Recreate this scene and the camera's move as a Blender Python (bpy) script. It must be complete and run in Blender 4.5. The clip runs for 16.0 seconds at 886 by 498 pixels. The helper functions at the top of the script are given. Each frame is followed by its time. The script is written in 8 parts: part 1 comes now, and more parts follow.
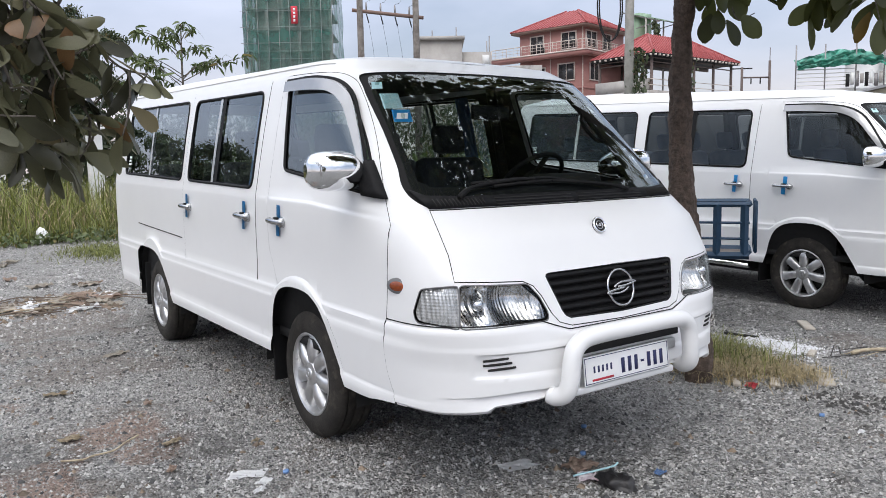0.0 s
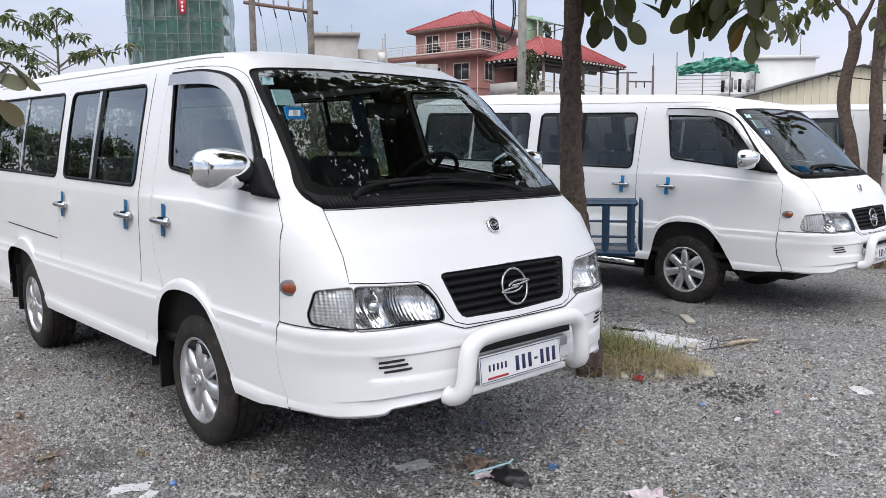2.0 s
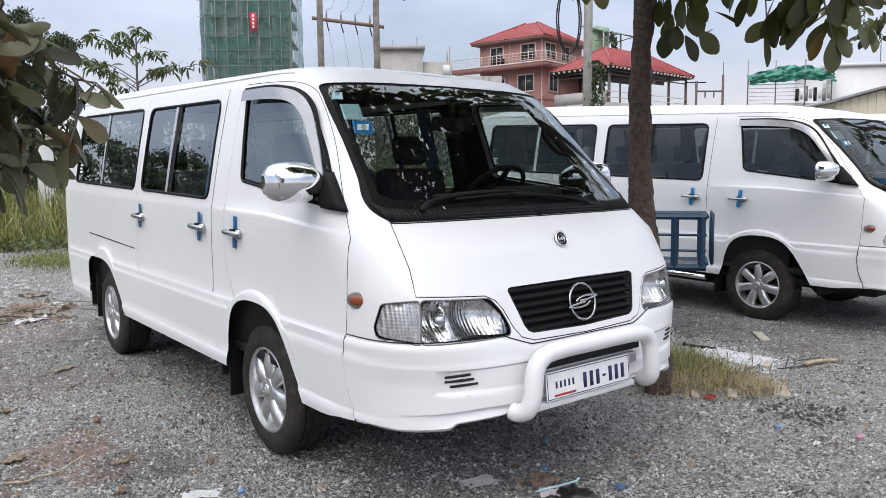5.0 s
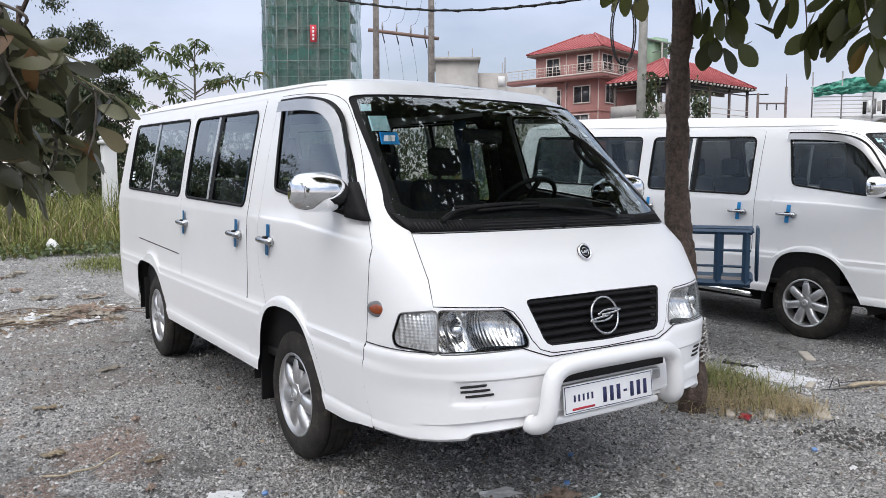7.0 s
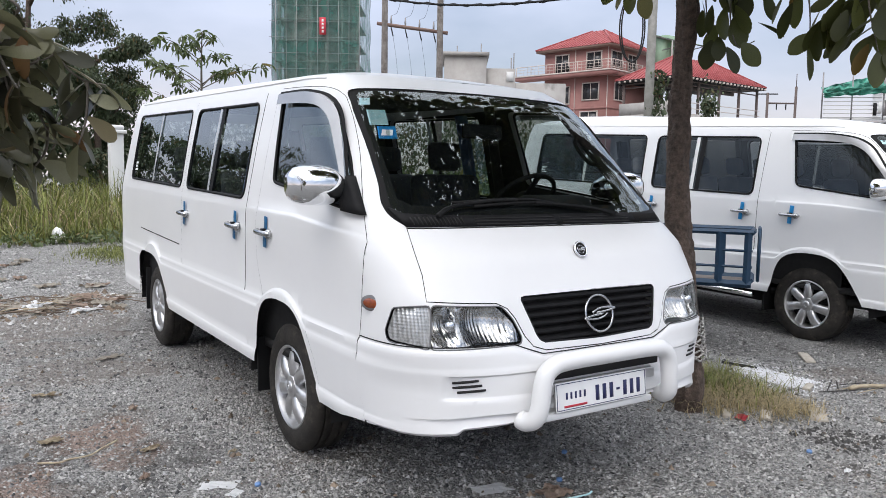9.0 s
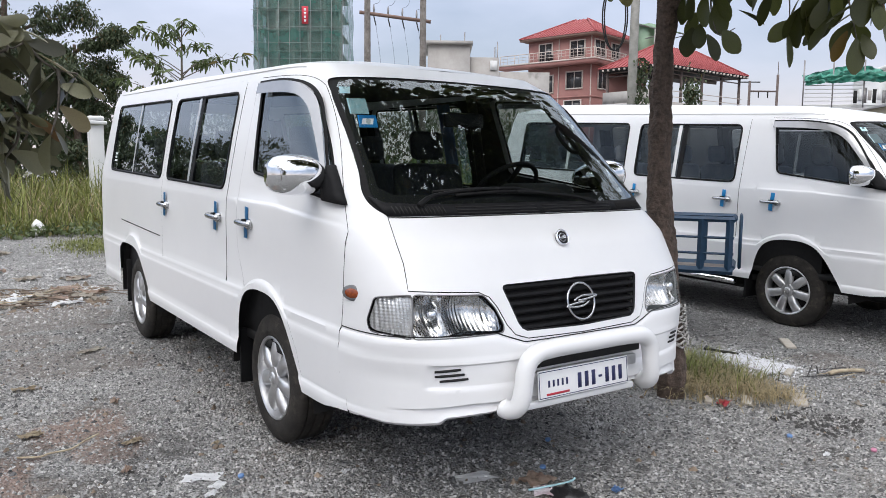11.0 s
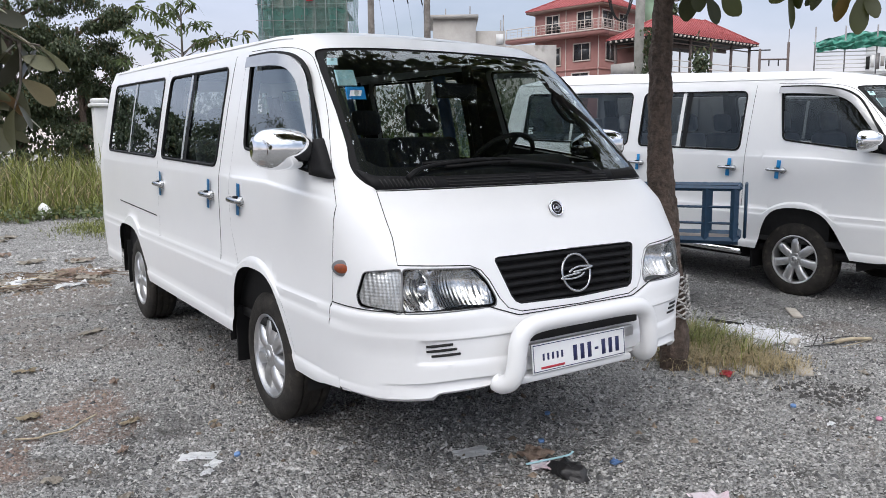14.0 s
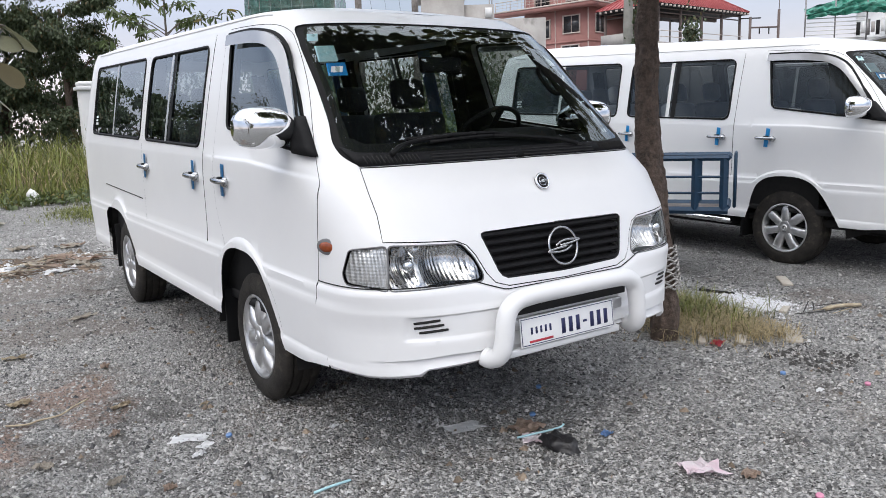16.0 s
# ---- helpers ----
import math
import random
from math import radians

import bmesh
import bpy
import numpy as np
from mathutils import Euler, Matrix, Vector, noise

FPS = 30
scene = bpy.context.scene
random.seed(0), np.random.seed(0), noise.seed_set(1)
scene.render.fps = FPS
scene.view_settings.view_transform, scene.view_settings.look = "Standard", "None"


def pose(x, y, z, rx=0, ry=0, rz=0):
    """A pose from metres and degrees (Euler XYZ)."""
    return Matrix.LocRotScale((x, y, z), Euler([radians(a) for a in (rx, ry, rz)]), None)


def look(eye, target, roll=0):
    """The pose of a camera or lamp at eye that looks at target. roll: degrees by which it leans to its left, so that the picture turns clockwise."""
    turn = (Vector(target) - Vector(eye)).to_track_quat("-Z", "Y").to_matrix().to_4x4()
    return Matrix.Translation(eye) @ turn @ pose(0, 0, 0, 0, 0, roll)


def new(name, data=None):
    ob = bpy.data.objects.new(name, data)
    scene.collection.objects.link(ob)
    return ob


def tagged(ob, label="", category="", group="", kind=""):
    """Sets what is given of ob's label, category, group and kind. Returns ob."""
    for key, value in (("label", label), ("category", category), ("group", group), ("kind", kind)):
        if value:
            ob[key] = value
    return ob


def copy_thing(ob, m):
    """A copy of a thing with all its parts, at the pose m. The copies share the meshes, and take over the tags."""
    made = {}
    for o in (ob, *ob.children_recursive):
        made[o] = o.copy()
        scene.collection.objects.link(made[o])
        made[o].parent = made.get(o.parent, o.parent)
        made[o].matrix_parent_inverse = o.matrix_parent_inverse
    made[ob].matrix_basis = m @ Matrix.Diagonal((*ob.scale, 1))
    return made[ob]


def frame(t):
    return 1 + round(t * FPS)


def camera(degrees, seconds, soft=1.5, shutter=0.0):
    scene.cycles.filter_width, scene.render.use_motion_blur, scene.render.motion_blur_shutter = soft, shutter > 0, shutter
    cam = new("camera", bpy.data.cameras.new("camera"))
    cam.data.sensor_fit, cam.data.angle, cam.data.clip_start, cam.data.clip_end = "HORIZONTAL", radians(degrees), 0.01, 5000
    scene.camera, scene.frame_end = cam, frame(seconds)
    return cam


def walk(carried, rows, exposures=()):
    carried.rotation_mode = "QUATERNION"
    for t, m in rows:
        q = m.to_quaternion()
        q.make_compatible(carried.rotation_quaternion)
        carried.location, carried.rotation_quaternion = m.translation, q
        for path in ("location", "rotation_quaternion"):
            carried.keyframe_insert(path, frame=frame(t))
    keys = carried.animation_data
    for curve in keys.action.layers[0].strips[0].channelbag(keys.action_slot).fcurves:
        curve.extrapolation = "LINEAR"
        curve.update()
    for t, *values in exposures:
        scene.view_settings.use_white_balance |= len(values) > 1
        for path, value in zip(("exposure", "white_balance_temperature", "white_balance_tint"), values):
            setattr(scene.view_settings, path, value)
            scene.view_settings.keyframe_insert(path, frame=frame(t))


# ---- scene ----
cam = camera(60.9, 16.0, soft=0.7)
METRES, EYE, TILT, LEAN, TURN = 8.0, 1.5, 0.0, 0.0, 0.0
PATH = [
    (0, (3.656, -2.512, 1.437), (2.021, -1.383, 1.209), -1.2),
    (0.5, (3.646, -2.509, 1.441), (2.03, -1.353, 1.211), -1.2),
    (1, (3.642, -2.51, 1.448), (2.067, -1.3, 1.216), -1.0),
    (1.5, (3.639, -2.498, 1.442), (2.121, -1.217, 1.209), -0.8),
    (2, (3.636, -2.487, 1.444), (2.172, -1.146, 1.206), -0.6),
    (2.5, (3.644, -2.48, 1.443), (2.218, -1.099, 1.2), -0.5),
    (3, (3.639, -2.483, 1.446), (2.216, -1.1, 1.202), -0.5),
    (3.5, (3.637, -2.498, 1.447), (2.175, -1.154, 1.208), -0.6),
    (4, (3.627, -2.507, 1.45), (2.113, -1.22, 1.218), -0.6),
    (4.5, (3.608, -2.502, 1.454), (2.061, -1.253, 1.234), -0.6),
    (5, (3.613, -2.489, 1.452), (2.039, -1.272, 1.246), -0.7),
    (7.5, (3.734, -2.374, 1.456), (2.065, -1.286, 1.28), 0.3),
    (8, (3.741, -2.366, 1.459), (2.069, -1.284, 1.282), 0.6),
    (8.5, (3.738, -2.361, 1.454), (2.069, -1.275, 1.27), 0.8),
    (9, (3.74, -2.352, 1.456), (2.073, -1.263, 1.265), 0.9),
    (9.5, (3.741, -2.344, 1.454), (2.083, -1.243, 1.251), 0.9),
    (12, (3.741, -2.334, 1.451), (2.1, -1.212, 1.227), 0.4),
    (12.5, (3.738, -2.335, 1.443), (2.095, -1.218, 1.215), 0.2),
    (13, (3.739, -2.327, 1.429), (2.094, -1.214, 1.195), -0.1),
    (13.5, (3.741, -2.289, 1.429), (2.093, -1.184, 1.177), -0.3),
    (14, (3.737, -2.235, 1.43), (2.085, -1.141, 1.151), -0.6),
    (14.5, (3.719, -2.191, 1.421), (2.067, -1.109, 1.106), -0.9),
    (15, (3.725, -2.198, 1.42), (2.076, -1.116, 1.086), -1.2),
    (15.5, (3.726, -2.206, 1.418), (2.084, -1.116, 1.077), -1.6),
    (16, (3.74, -2.197, 1.423), (2.105, -1.097, 1.083), -1.9),
]
walk(cam, [(t, look(eye, target, roll)) for t, eye, target, roll in PATH])

# ---- world and light ----
SUN_TURN, SUN_UP = 146.0, 46.0
world = bpy.data.worlds.new("sky")
scene.world = world
world.use_nodes = True
wn, wl = world.node_tree.nodes, world.node_tree.links
wn.clear()
w_out = wn.new("ShaderNodeOutputWorld")
w_bg = wn.new("ShaderNodeBackground")
w_sky = wn.new("ShaderNodeTexSky")
w_sky.sky_type = "NISHITA"
w_sky.sun_disc = False
w_sky.sun_elevation = radians(SUN_UP)
w_sky.sun_rotation = radians(SUN_TURN)
w_sky.air_density, w_sky.dust_density, w_sky.ozone_density = 1.0, 3.0, 1.0
w_tc = wn.new("ShaderNodeTexCoord")
w_map = wn.new("ShaderNodeMapping")
w_map.inputs["Scale"].default_value = (1.0, 1.0, 2.6)
w_noise = wn.new("ShaderNodeTexNoise")
w_noise.inputs["Scale"].default_value = 2.3
w_noise.inputs["Detail"].default_value = 6.0
w_ramp = wn.new("ShaderNodeValToRGB")
w_ramp.color_ramp.elements[0].position, w_ramp.color_ramp.elements[0].color = 0.33, (0.45, 0.45, 0.45, 1)
w_ramp.color_ramp.elements[1].position, w_ramp.color_ramp.elements[1].color = 0.62, (1, 1, 1, 1)
w_sep = wn.new("ShaderNodeSeparateXYZ")
w_cloud = wn.new("ShaderNodeValToRGB")
w_cloud.color_ramp.elements[0].position, w_cloud.color_ramp.elements[0].color = 0.02, (8.8, 8.0, 8.0, 1)
w_cloud.color_ramp.elements[1].position, w_cloud.color_ramp.elements[1].color = 0.31, (5.8, 6.9, 9.2, 1)
for sky_at, sky_tone in ((0.13, (7.1, 7.5, 9.0, 1)), (0.46, (13.6, 14.3, 16.0, 1)), (0.95, (24.8, 25.3, 26.6, 1))):
    w_cloud.color_ramp.elements.new(sky_at).color = sky_tone
w_mix = wn.new("ShaderNodeMix")
w_mix.data_type = "RGBA"
wl.new(w_tc.outputs["Generated"], w_map.inputs["Vector"])
wl.new(w_map.outputs["Vector"], w_noise.inputs["Vector"])
wl.new(w_noise.outputs["Fac"], w_ramp.inputs["Fac"])
wl.new(w_tc.outputs["Generated"], w_sep.inputs["Vector"])
wl.new(w_sep.outputs["Z"], w_cloud.inputs["Fac"])
wl.new(w_ramp.outputs["Color"], w_mix.inputs["Factor"])
wl.new(w_sky.outputs["Color"], w_mix.inputs["A"])
wl.new(w_cloud.outputs["Color"], w_mix.inputs["B"])
wl.new(w_mix.outputs["Result"], w_bg.inputs["Color"])
w_bg.inputs["Strength"].default_value = 0.085
wl.new(w_bg.outputs["Background"], w_out.inputs["Surface"])

sun = new("sun", bpy.data.lights.new("sun", "SUN"))
sun.data.energy, sun.data.angle, sun.data.color = 1.0, radians(45), (1.0, 0.965, 0.915)
sun.matrix_world = look((0, 0, 0), (math.sin(radians(SUN_TURN)) * -math.cos(radians(SUN_UP)), -math.cos(radians(SUN_TURN)) * math.cos(radians(SUN_UP)), -math.sin(radians(SUN_UP))))
scene.view_settings.exposure = 0.40


# ---- materials ----
def material(name, colour, rough=0.6, metal=0.0, second=None, scale=8.0, bump=0.0, bump_scale=60.0, coat=0.0, spec=0.5, random_tint=0.0, wear=None):
    """A principled material whose colour wanders between two tones, with fine relief."""
    m = bpy.data.materials.new(name)
    m.use_nodes = True
    n, l = m.node_tree.nodes, m.node_tree.links
    b = n["Principled BSDF"]
    b.inputs["Roughness"].default_value = rough
    b.inputs["Metallic"].default_value = metal
    b.inputs["Coat Weight"].default_value = coat
    b.inputs["Coat Roughness"].default_value = 0.06
    b.inputs["Specular IOR Level"].default_value = spec
    b.inputs["Base Color"].default_value = (*colour, 1)
    tc = n.new("ShaderNodeTexCoord")
    last = None
    if second:
        t = n.new("ShaderNodeTexNoise")
        t.inputs["Scale"].default_value, t.inputs["Detail"].default_value, t.inputs["Roughness"].default_value = scale, 8.0, 0.65
        r = n.new("ShaderNodeValToRGB")
        r.color_ramp.elements[0].position, r.color_ramp.elements[0].color = 0.32, (*colour, 1)
        r.color_ramp.elements[1].position, r.color_ramp.elements[1].color = 0.68, (*second, 1)
        l.new(tc.outputs["Object"], t.inputs["Vector"])
        l.new(t.outputs["Fac"], r.inputs["Fac"])
        last = r.outputs["Color"]
    if wear:
        t2 = n.new("ShaderNodeTexNoise")
        t2.inputs["Scale"].default_value, t2.inputs["Detail"].default_value = wear[1], 10.0
        r2 = n.new("ShaderNodeValToRGB")
        r2.color_ramp.elements[0].position, r2.color_ramp.elements[1].position = wear[2], wear[2] + 0.12
        mx = n.new("ShaderNodeMix")
        mx.data_type = "RGBA"
        l.new(tc.outputs["Object"], t2.inputs["Vector"])
        l.new(t2.outputs["Fac"], r2.inputs["Fac"])
        l.new(r2.outputs["Color"], mx.inputs["Factor"])
        if last:
            l.new(last, mx.inputs["A"])
        else:
            mx.inputs["A"].default_value = (*colour, 1)
        mx.inputs["B"].default_value = (*wear[0], 1)
        last = mx.outputs["Result"]
    if random_tint:
        oi = n.new("ShaderNodeNewGeometry")
        hs = n.new("ShaderNodeHueSaturation")
        mr = n.new("ShaderNodeMapRange")
        mr.inputs["To Min"].default_value, mr.inputs["To Max"].default_value = 1 - random_tint, 1 + random_tint
        l.new(oi.outputs["Random Per Island"], mr.inputs["Value"])
        l.new(mr.outputs["Result"], hs.inputs["Value"])
        if last:
            l.new(last, hs.inputs["Color"])
        else:
            hs.inputs["Color"].default_value = (*colour, 1)
        last = hs.outputs["Color"]
    if last:
        l.new(last, b.inputs["Base Color"])
    if bump:
        t3 = n.new("ShaderNodeTexNoise")
        t3.inputs["Scale"].default_value, t3.inputs["Detail"].default_value = bump_scale, 6.0
        bp = n.new("ShaderNodeBump")
        bp.inputs["Strength"].default_value, bp.inputs["Distance"].default_value = bump, 0.02
        l.new(tc.outputs["Object"], t3.inputs["Vector"])
        l.new(t3.outputs["Fac"], bp.inputs["Height"])
        l.new(bp.outputs["Normal"], b.inputs["Normal"])
    return m


def glass(name, tint, gloss_rough=0.0, ior=1.5, haze=None):
    """Thin pane: tinted see-through with a mirror sheen by the angle."""
    m = bpy.data.materials.new(name)
    m.use_nodes = True
    n, l = m.node_tree.nodes, m.node_tree.links
    n.clear()
    out = n.new("ShaderNodeOutputMaterial")
    tr = n.new("ShaderNodeBsdfTransparent")
    tr.inputs["Color"].default_value = (*tint, 1)
    gl = n.new("ShaderNodeBsdfGlossy")
    gl.inputs["Roughness"].default_value = gloss_rough
    # blue cast in the gloss stands in for a bluer reflected sky
    gl.inputs["Color"].default_value = (0.90, 0.97, 1.0, 1)
    fr = n.new("ShaderNodeLayerWeight")
    fr.inputs["Blend"].default_value = 0.5
    pw = n.new("ShaderNodeMath")
    pw.operation = "POWER"
    pw.inputs[1].default_value = 5.0
    mr = n.new("ShaderNodeMapRange")
    mr.inputs["To Min"].default_value, mr.inputs["To Max"].default_value = ((ior - 1) / (ior + 1)) ** 2, 1.0
    mx = n.new("ShaderNodeMixShader")
    l.new(fr.outputs["Facing"], pw.inputs[0])
    l.new(pw.outputs[0], mr.inputs["Value"])
    l.new(mr.outputs["Result"], mx.inputs["Fac"])
    l.new(tr.outputs["BSDF"], mx.inputs[1])
    l.new(gl.outputs["BSDF"], mx.inputs[2])
    l.new(mx.outputs["Shader"], out.inputs["Surface"])
    return m


M_PAINT = material("white_paint", (0.77, 0.77, 0.772), 0.34, second=(0.74, 0.74, 0.746), scale=1.6, coat=0.25, bump=0.004, bump_scale=300)
M_SEAL = material("black_rubber", (0.008, 0.008, 0.009), 0.6, second=(0.012, 0.012, 0.012), bump=0.05, spec=0.15)
M_PLASTIC = material("black_plastic", (0.008, 0.008, 0.009), 0.6, second=(0.014, 0.014, 0.015), scale=30, bump=0.1, bump_scale=400, spec=0.15)
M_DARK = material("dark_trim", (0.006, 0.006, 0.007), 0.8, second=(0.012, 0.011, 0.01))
# one near-black tone for headliner, linings, floor and inner pillars
M_CABIN = material("cabin_near_black", (0.010, 0.010, 0.011), 0.8, second=(0.016, 0.016, 0.017), scale=20)
M_SEAT = material("seat_cloth", (0.035, 0.037, 0.045), 0.9, second=(0.06, 0.062, 0.075), scale=60, bump=0.2, bump_scale=300)
M_CHROME = material("chrome", (0.86, 0.87, 0.88), 0.05, 1.0, second=(0.80, 0.81, 0.83), scale=30)
# chrome with its darker reflections put into a greyer base colour
M_DIMCHROME = material("dim_chrome", (0.50, 0.505, 0.51), 0.14, 1.0, second=(0.38, 0.385, 0.39), scale=40)
M_ALLOY = material("alloy_silver", (0.62, 0.62, 0.625), 0.30, 0.8, second=(0.50, 0.50, 0.51), scale=14, wear=((0.20, 0.18, 0.16), 9, 0.66))
M_TYRE = material("tyre_rubber", (0.022, 0.0205, 0.019), 0.85, second=(0.042, 0.038, 0.034), scale=14, bump=0.25, bump_scale=120, wear=((0.065, 0.056, 0.048), 16, 0.57), spec=0.2)
M_ALUM = material("aluminium_strip", (0.62, 0.63, 0.64), 0.35, 0.6, second=(0.54, 0.55, 0.56), scale=20)
M_AMBER = material("amber_lens", (0.30, 0.060, 0.010), 0.15, coat=0.6, second=(0.16, 0.030, 0.006), scale=90)
M_TAPE = material("blue_tape", (0.008, 0.10, 0.24), 0.4, second=(0.012, 0.13, 0.30), scale=40)
M_TAPE2 = material("bright_blue_tape", (0.01, 0.22, 0.52), 0.4, second=(0.015, 0.26, 0.58), scale=40)
M_WHITE = material("white_plastic", (0.75, 0.75, 0.74), 0.4, second=(0.68, 0.68, 0.67), scale=12)
M_CURTAIN = material("blue_curtain", (0.07, 0.13, 0.27), 0.9, second=(0.12, 0.20, 0.36), scale=12)
M_PLATE = material("reflective_plate_white", (0.90, 0.90, 0.895), 0.35, second=(0.86, 0.86, 0.865), scale=20)
M_INK = material("dark_blue_ink", (0.02, 0.025, 0.10), 0.5)
M_RED = material("red_ink", (0.55, 0.03, 0.05), 0.5, second=(0.45, 0.03, 0.05))
M_SMOKE = material("smoke_acrylic", (0.42, 0.42, 0.425), 0.10, 0.4, second=(0.38, 0.38, 0.385), coat=0.6)
# dark second tone paints the dark reflections into the bright reflector
M_REFLECT = material("lamp_reflector", (0.80, 0.785, 0.76), 0.12, 1.0, second=(0.36, 0.35, 0.335), scale=22, bump=0.09, bump_scale=14)
M_FROST = material("ribbed_lens", (0.80, 0.79, 0.77), 0.14, 0.6, second=(0.48, 0.475, 0.465), scale=34)
fn_, fl_ = M_FROST.node_tree.nodes, M_FROST.node_tree.links
f_tc, f_bump, f_last = fn_.new("ShaderNodeTexCoord"), None, None
for f_dir in ("Y", "Z"):
    f_wave, f_bp = fn_.new("ShaderNodeTexWave"), fn_.new("ShaderNodeBump")
    f_wave.bands_direction = f_dir
    f_wave.inputs["Scale"].default_value = 30.0 if f_dir == "Y" else 24.0
    f_bp.inputs["Strength"].default_value, f_bp.inputs["Distance"].default_value = (0.40 if f_dir == "Y" else 0.14), 0.01
    fl_.new(f_tc.outputs["Object"], f_wave.inputs["Vector"])
    fl_.new(f_wave.outputs["Fac"], f_bp.inputs["Height"])
    if f_last:
        fl_.new(f_last, f_bp.inputs["Normal"])
    f_last = f_bp.outputs["Normal"]
fl_.new(f_last, fn_["Principled BSDF"].inputs["Normal"])
rn_, rl_ = M_REFLECT.node_tree.nodes, M_REFLECT.node_tree.links
r_tc, r_wave, r_bp = rn_.new("ShaderNodeTexCoord"), rn_.new("ShaderNodeTexWave"), rn_.new("ShaderNodeBump")
r_wave.bands_direction = "Y"
r_wave.inputs["Scale"].default_value, r_wave.inputs["Distortion"].default_value = 20.0, 0.6
r_bp.inputs["Strength"].default_value, r_bp.inputs["Distance"].default_value = 0.22, 0.01
rl_.new(r_tc.outputs["Object"], r_wave.inputs["Vector"])
rl_.new(r_wave.outputs["Fac"], r_bp.inputs["Height"])
rl_.new(rn_["Principled BSDF"].inputs["Normal"].links[0].from_socket, r_bp.inputs["Normal"])
rl_.new(r_bp.outputs["Normal"], rn_["Principled BSDF"].inputs["Normal"])
M_FRAME = material("lamp_rim", (0.17, 0.17, 0.175), 0.4, second=(0.11, 0.11, 0.112))
M_CYAN = material("sticker_cyan", (0.42, 0.72, 0.78), 0.5, second=(0.70, 0.84, 0.86), scale=40)
M_BLUE = material("sticker_blue", (0.02, 0.34, 0.75), 0.5)
M_CREAM = material("sticker_pale", (0.72, 0.76, 0.75), 0.5)
G_FRONT = glass("windscreen_glass", (0.70, 0.755, 0.745), ior=2.05)
G_SIDE = glass("tinted_glass", (0.64, 0.70, 0.69), ior=2.6)
G_LAMP = glass("lamp_lens", (0.90, 0.91, 0.92), ior=1.5)


# ---- mesh helpers ----
def part(name, bm, mat, parent=None, label="", smooth=True, angle=None):
    me = bpy.data.meshes.new(name)
    bm.to_mesh(me)
    bm.free()
    me.materials.append(mat)
    if smooth:
        me.shade_smooth()
    if angle:
        me.set_sharp_from_angle(angle=radians(angle))
    ob = new(name, me)
    if parent:
        ob.parent = parent
    if label:
        ob["label"] = label
    return ob


def thing(name, label, category, group="", kind=""):
    return tagged(new(name), label, category, group, kind)


def grid_faces(bm, rows, closed=False):
    """Skins rows of points; closed joins the ends of each row."""
    vs = [[bm.verts.new(p) for p in row] for row in rows]
    k = len(rows[0])
    for a, b in zip(vs, vs[1:]):
        for j in range(k if closed else k - 1):
            bm.faces.new((a[j], a[(j + 1) % k], b[(j + 1) % k], b[j]))
    return vs


def add_box(bm, x0, x1, y0, y1, z0, z1, bevel=0.0, m=None):
    r = bmesh.ops.create_cube(bm, size=1.0)["verts"]
    t = Matrix.Translation(((x0 + x1) / 2, (y0 + y1) / 2, (z0 + z1) / 2)) @ Matrix.Diagonal((abs(x1 - x0), abs(y1 - y0), abs(z1 - z0), 1))
    bmesh.ops.transform(bm, matrix=(m @ t) if m else t, verts=r)
    if bevel:
        es = {e for v in r for e in v.link_edges}
        bmesh.ops.bevel(bm, geom=list(es), offset=bevel, segments=2, affect="EDGES", profile=0.5)


def box_bm(*a, **k):
    bm = bmesh.new()
    add_box(bm, *a, **k)
    return bm


def add_tube(bm, pts, radius, sides=8, caps=True):
    """A round bar along pts; radius is a number or one for each point."""
    pts = [Vector(p) for p in pts]
    rs = radius if isinstance(radius, (list, tuple)) else [radius] * len(pts)
    rows, up = [], Vector((0, 0, 1))
    for i, p in enumerate(pts):
        d = (pts[min(i + 1, len(pts) - 1)] - pts[max(i - 1, 0)]).normalized()
        if abs(d.dot(up)) > 0.95:
            up = Vector((1, 0, 0)) if abs(d.x) < 0.9 else Vector((0, 1, 0))
        a = d.cross(up).normalized()
        b = a.cross(d).normalized()
        up = b
        rows.append([p + (a * math.cos(q) + b * math.sin(q)) * rs[i] for q in (2 * math.pi * j / sides for j in range(sides))])
    vs = grid_faces(bm, rows, closed=True)
    if caps:
        bm.faces.new(vs[0][::-1])
        bm.faces.new(vs[-1])


def tube_bm(pts, radius, sides=8):
    bm = bmesh.new()
    add_tube(bm, pts, radius, sides)
    bmesh.ops.recalc_face_normals(bm, faces=bm.faces[:])
    return bm


def smooth_line(pts, n=6):
    """Catmull-Rom line through pts."""
    q = [Vector(p) for p in pts]
    q = [2 * q[0] - q[1]] + q + [2 * q[-1] - q[-2]]
    out = []
    for i in range(1, len(q) - 2):
        for k in range(n):
            t = k / n
            out.append(0.5 * (2 * q[i] + (q[i + 1] - q[i - 1]) * t + (2 * q[i - 1] - 5 * q[i] + 4 * q[i + 1] - q[i + 2]) * t * t + (3 * q[i] - q[i - 1] - 3 * q[i + 1] + q[i + 2]) * t ** 3))
    return out + [q[-2]]


def lathe_bm(profile, sides=32, axis="y"):
    """Turns (radius, along) pairs round the axis."""
    bm = bmesh.new()
    rows = []
    for r, a in profile:
        ring = []
        for j in range(sides):
            q = 2 * math.pi * j / sides
            c, s = r * math.cos(q), r * math.sin(q)
            ring.append((c, a, s) if axis == "y" else (c, s, a))
        rows.append(ring)
    grid_faces(bm, rows, closed=True)
    bmesh.ops.recalc_face_normals(bm, faces=bm.faces[:])
    return bm


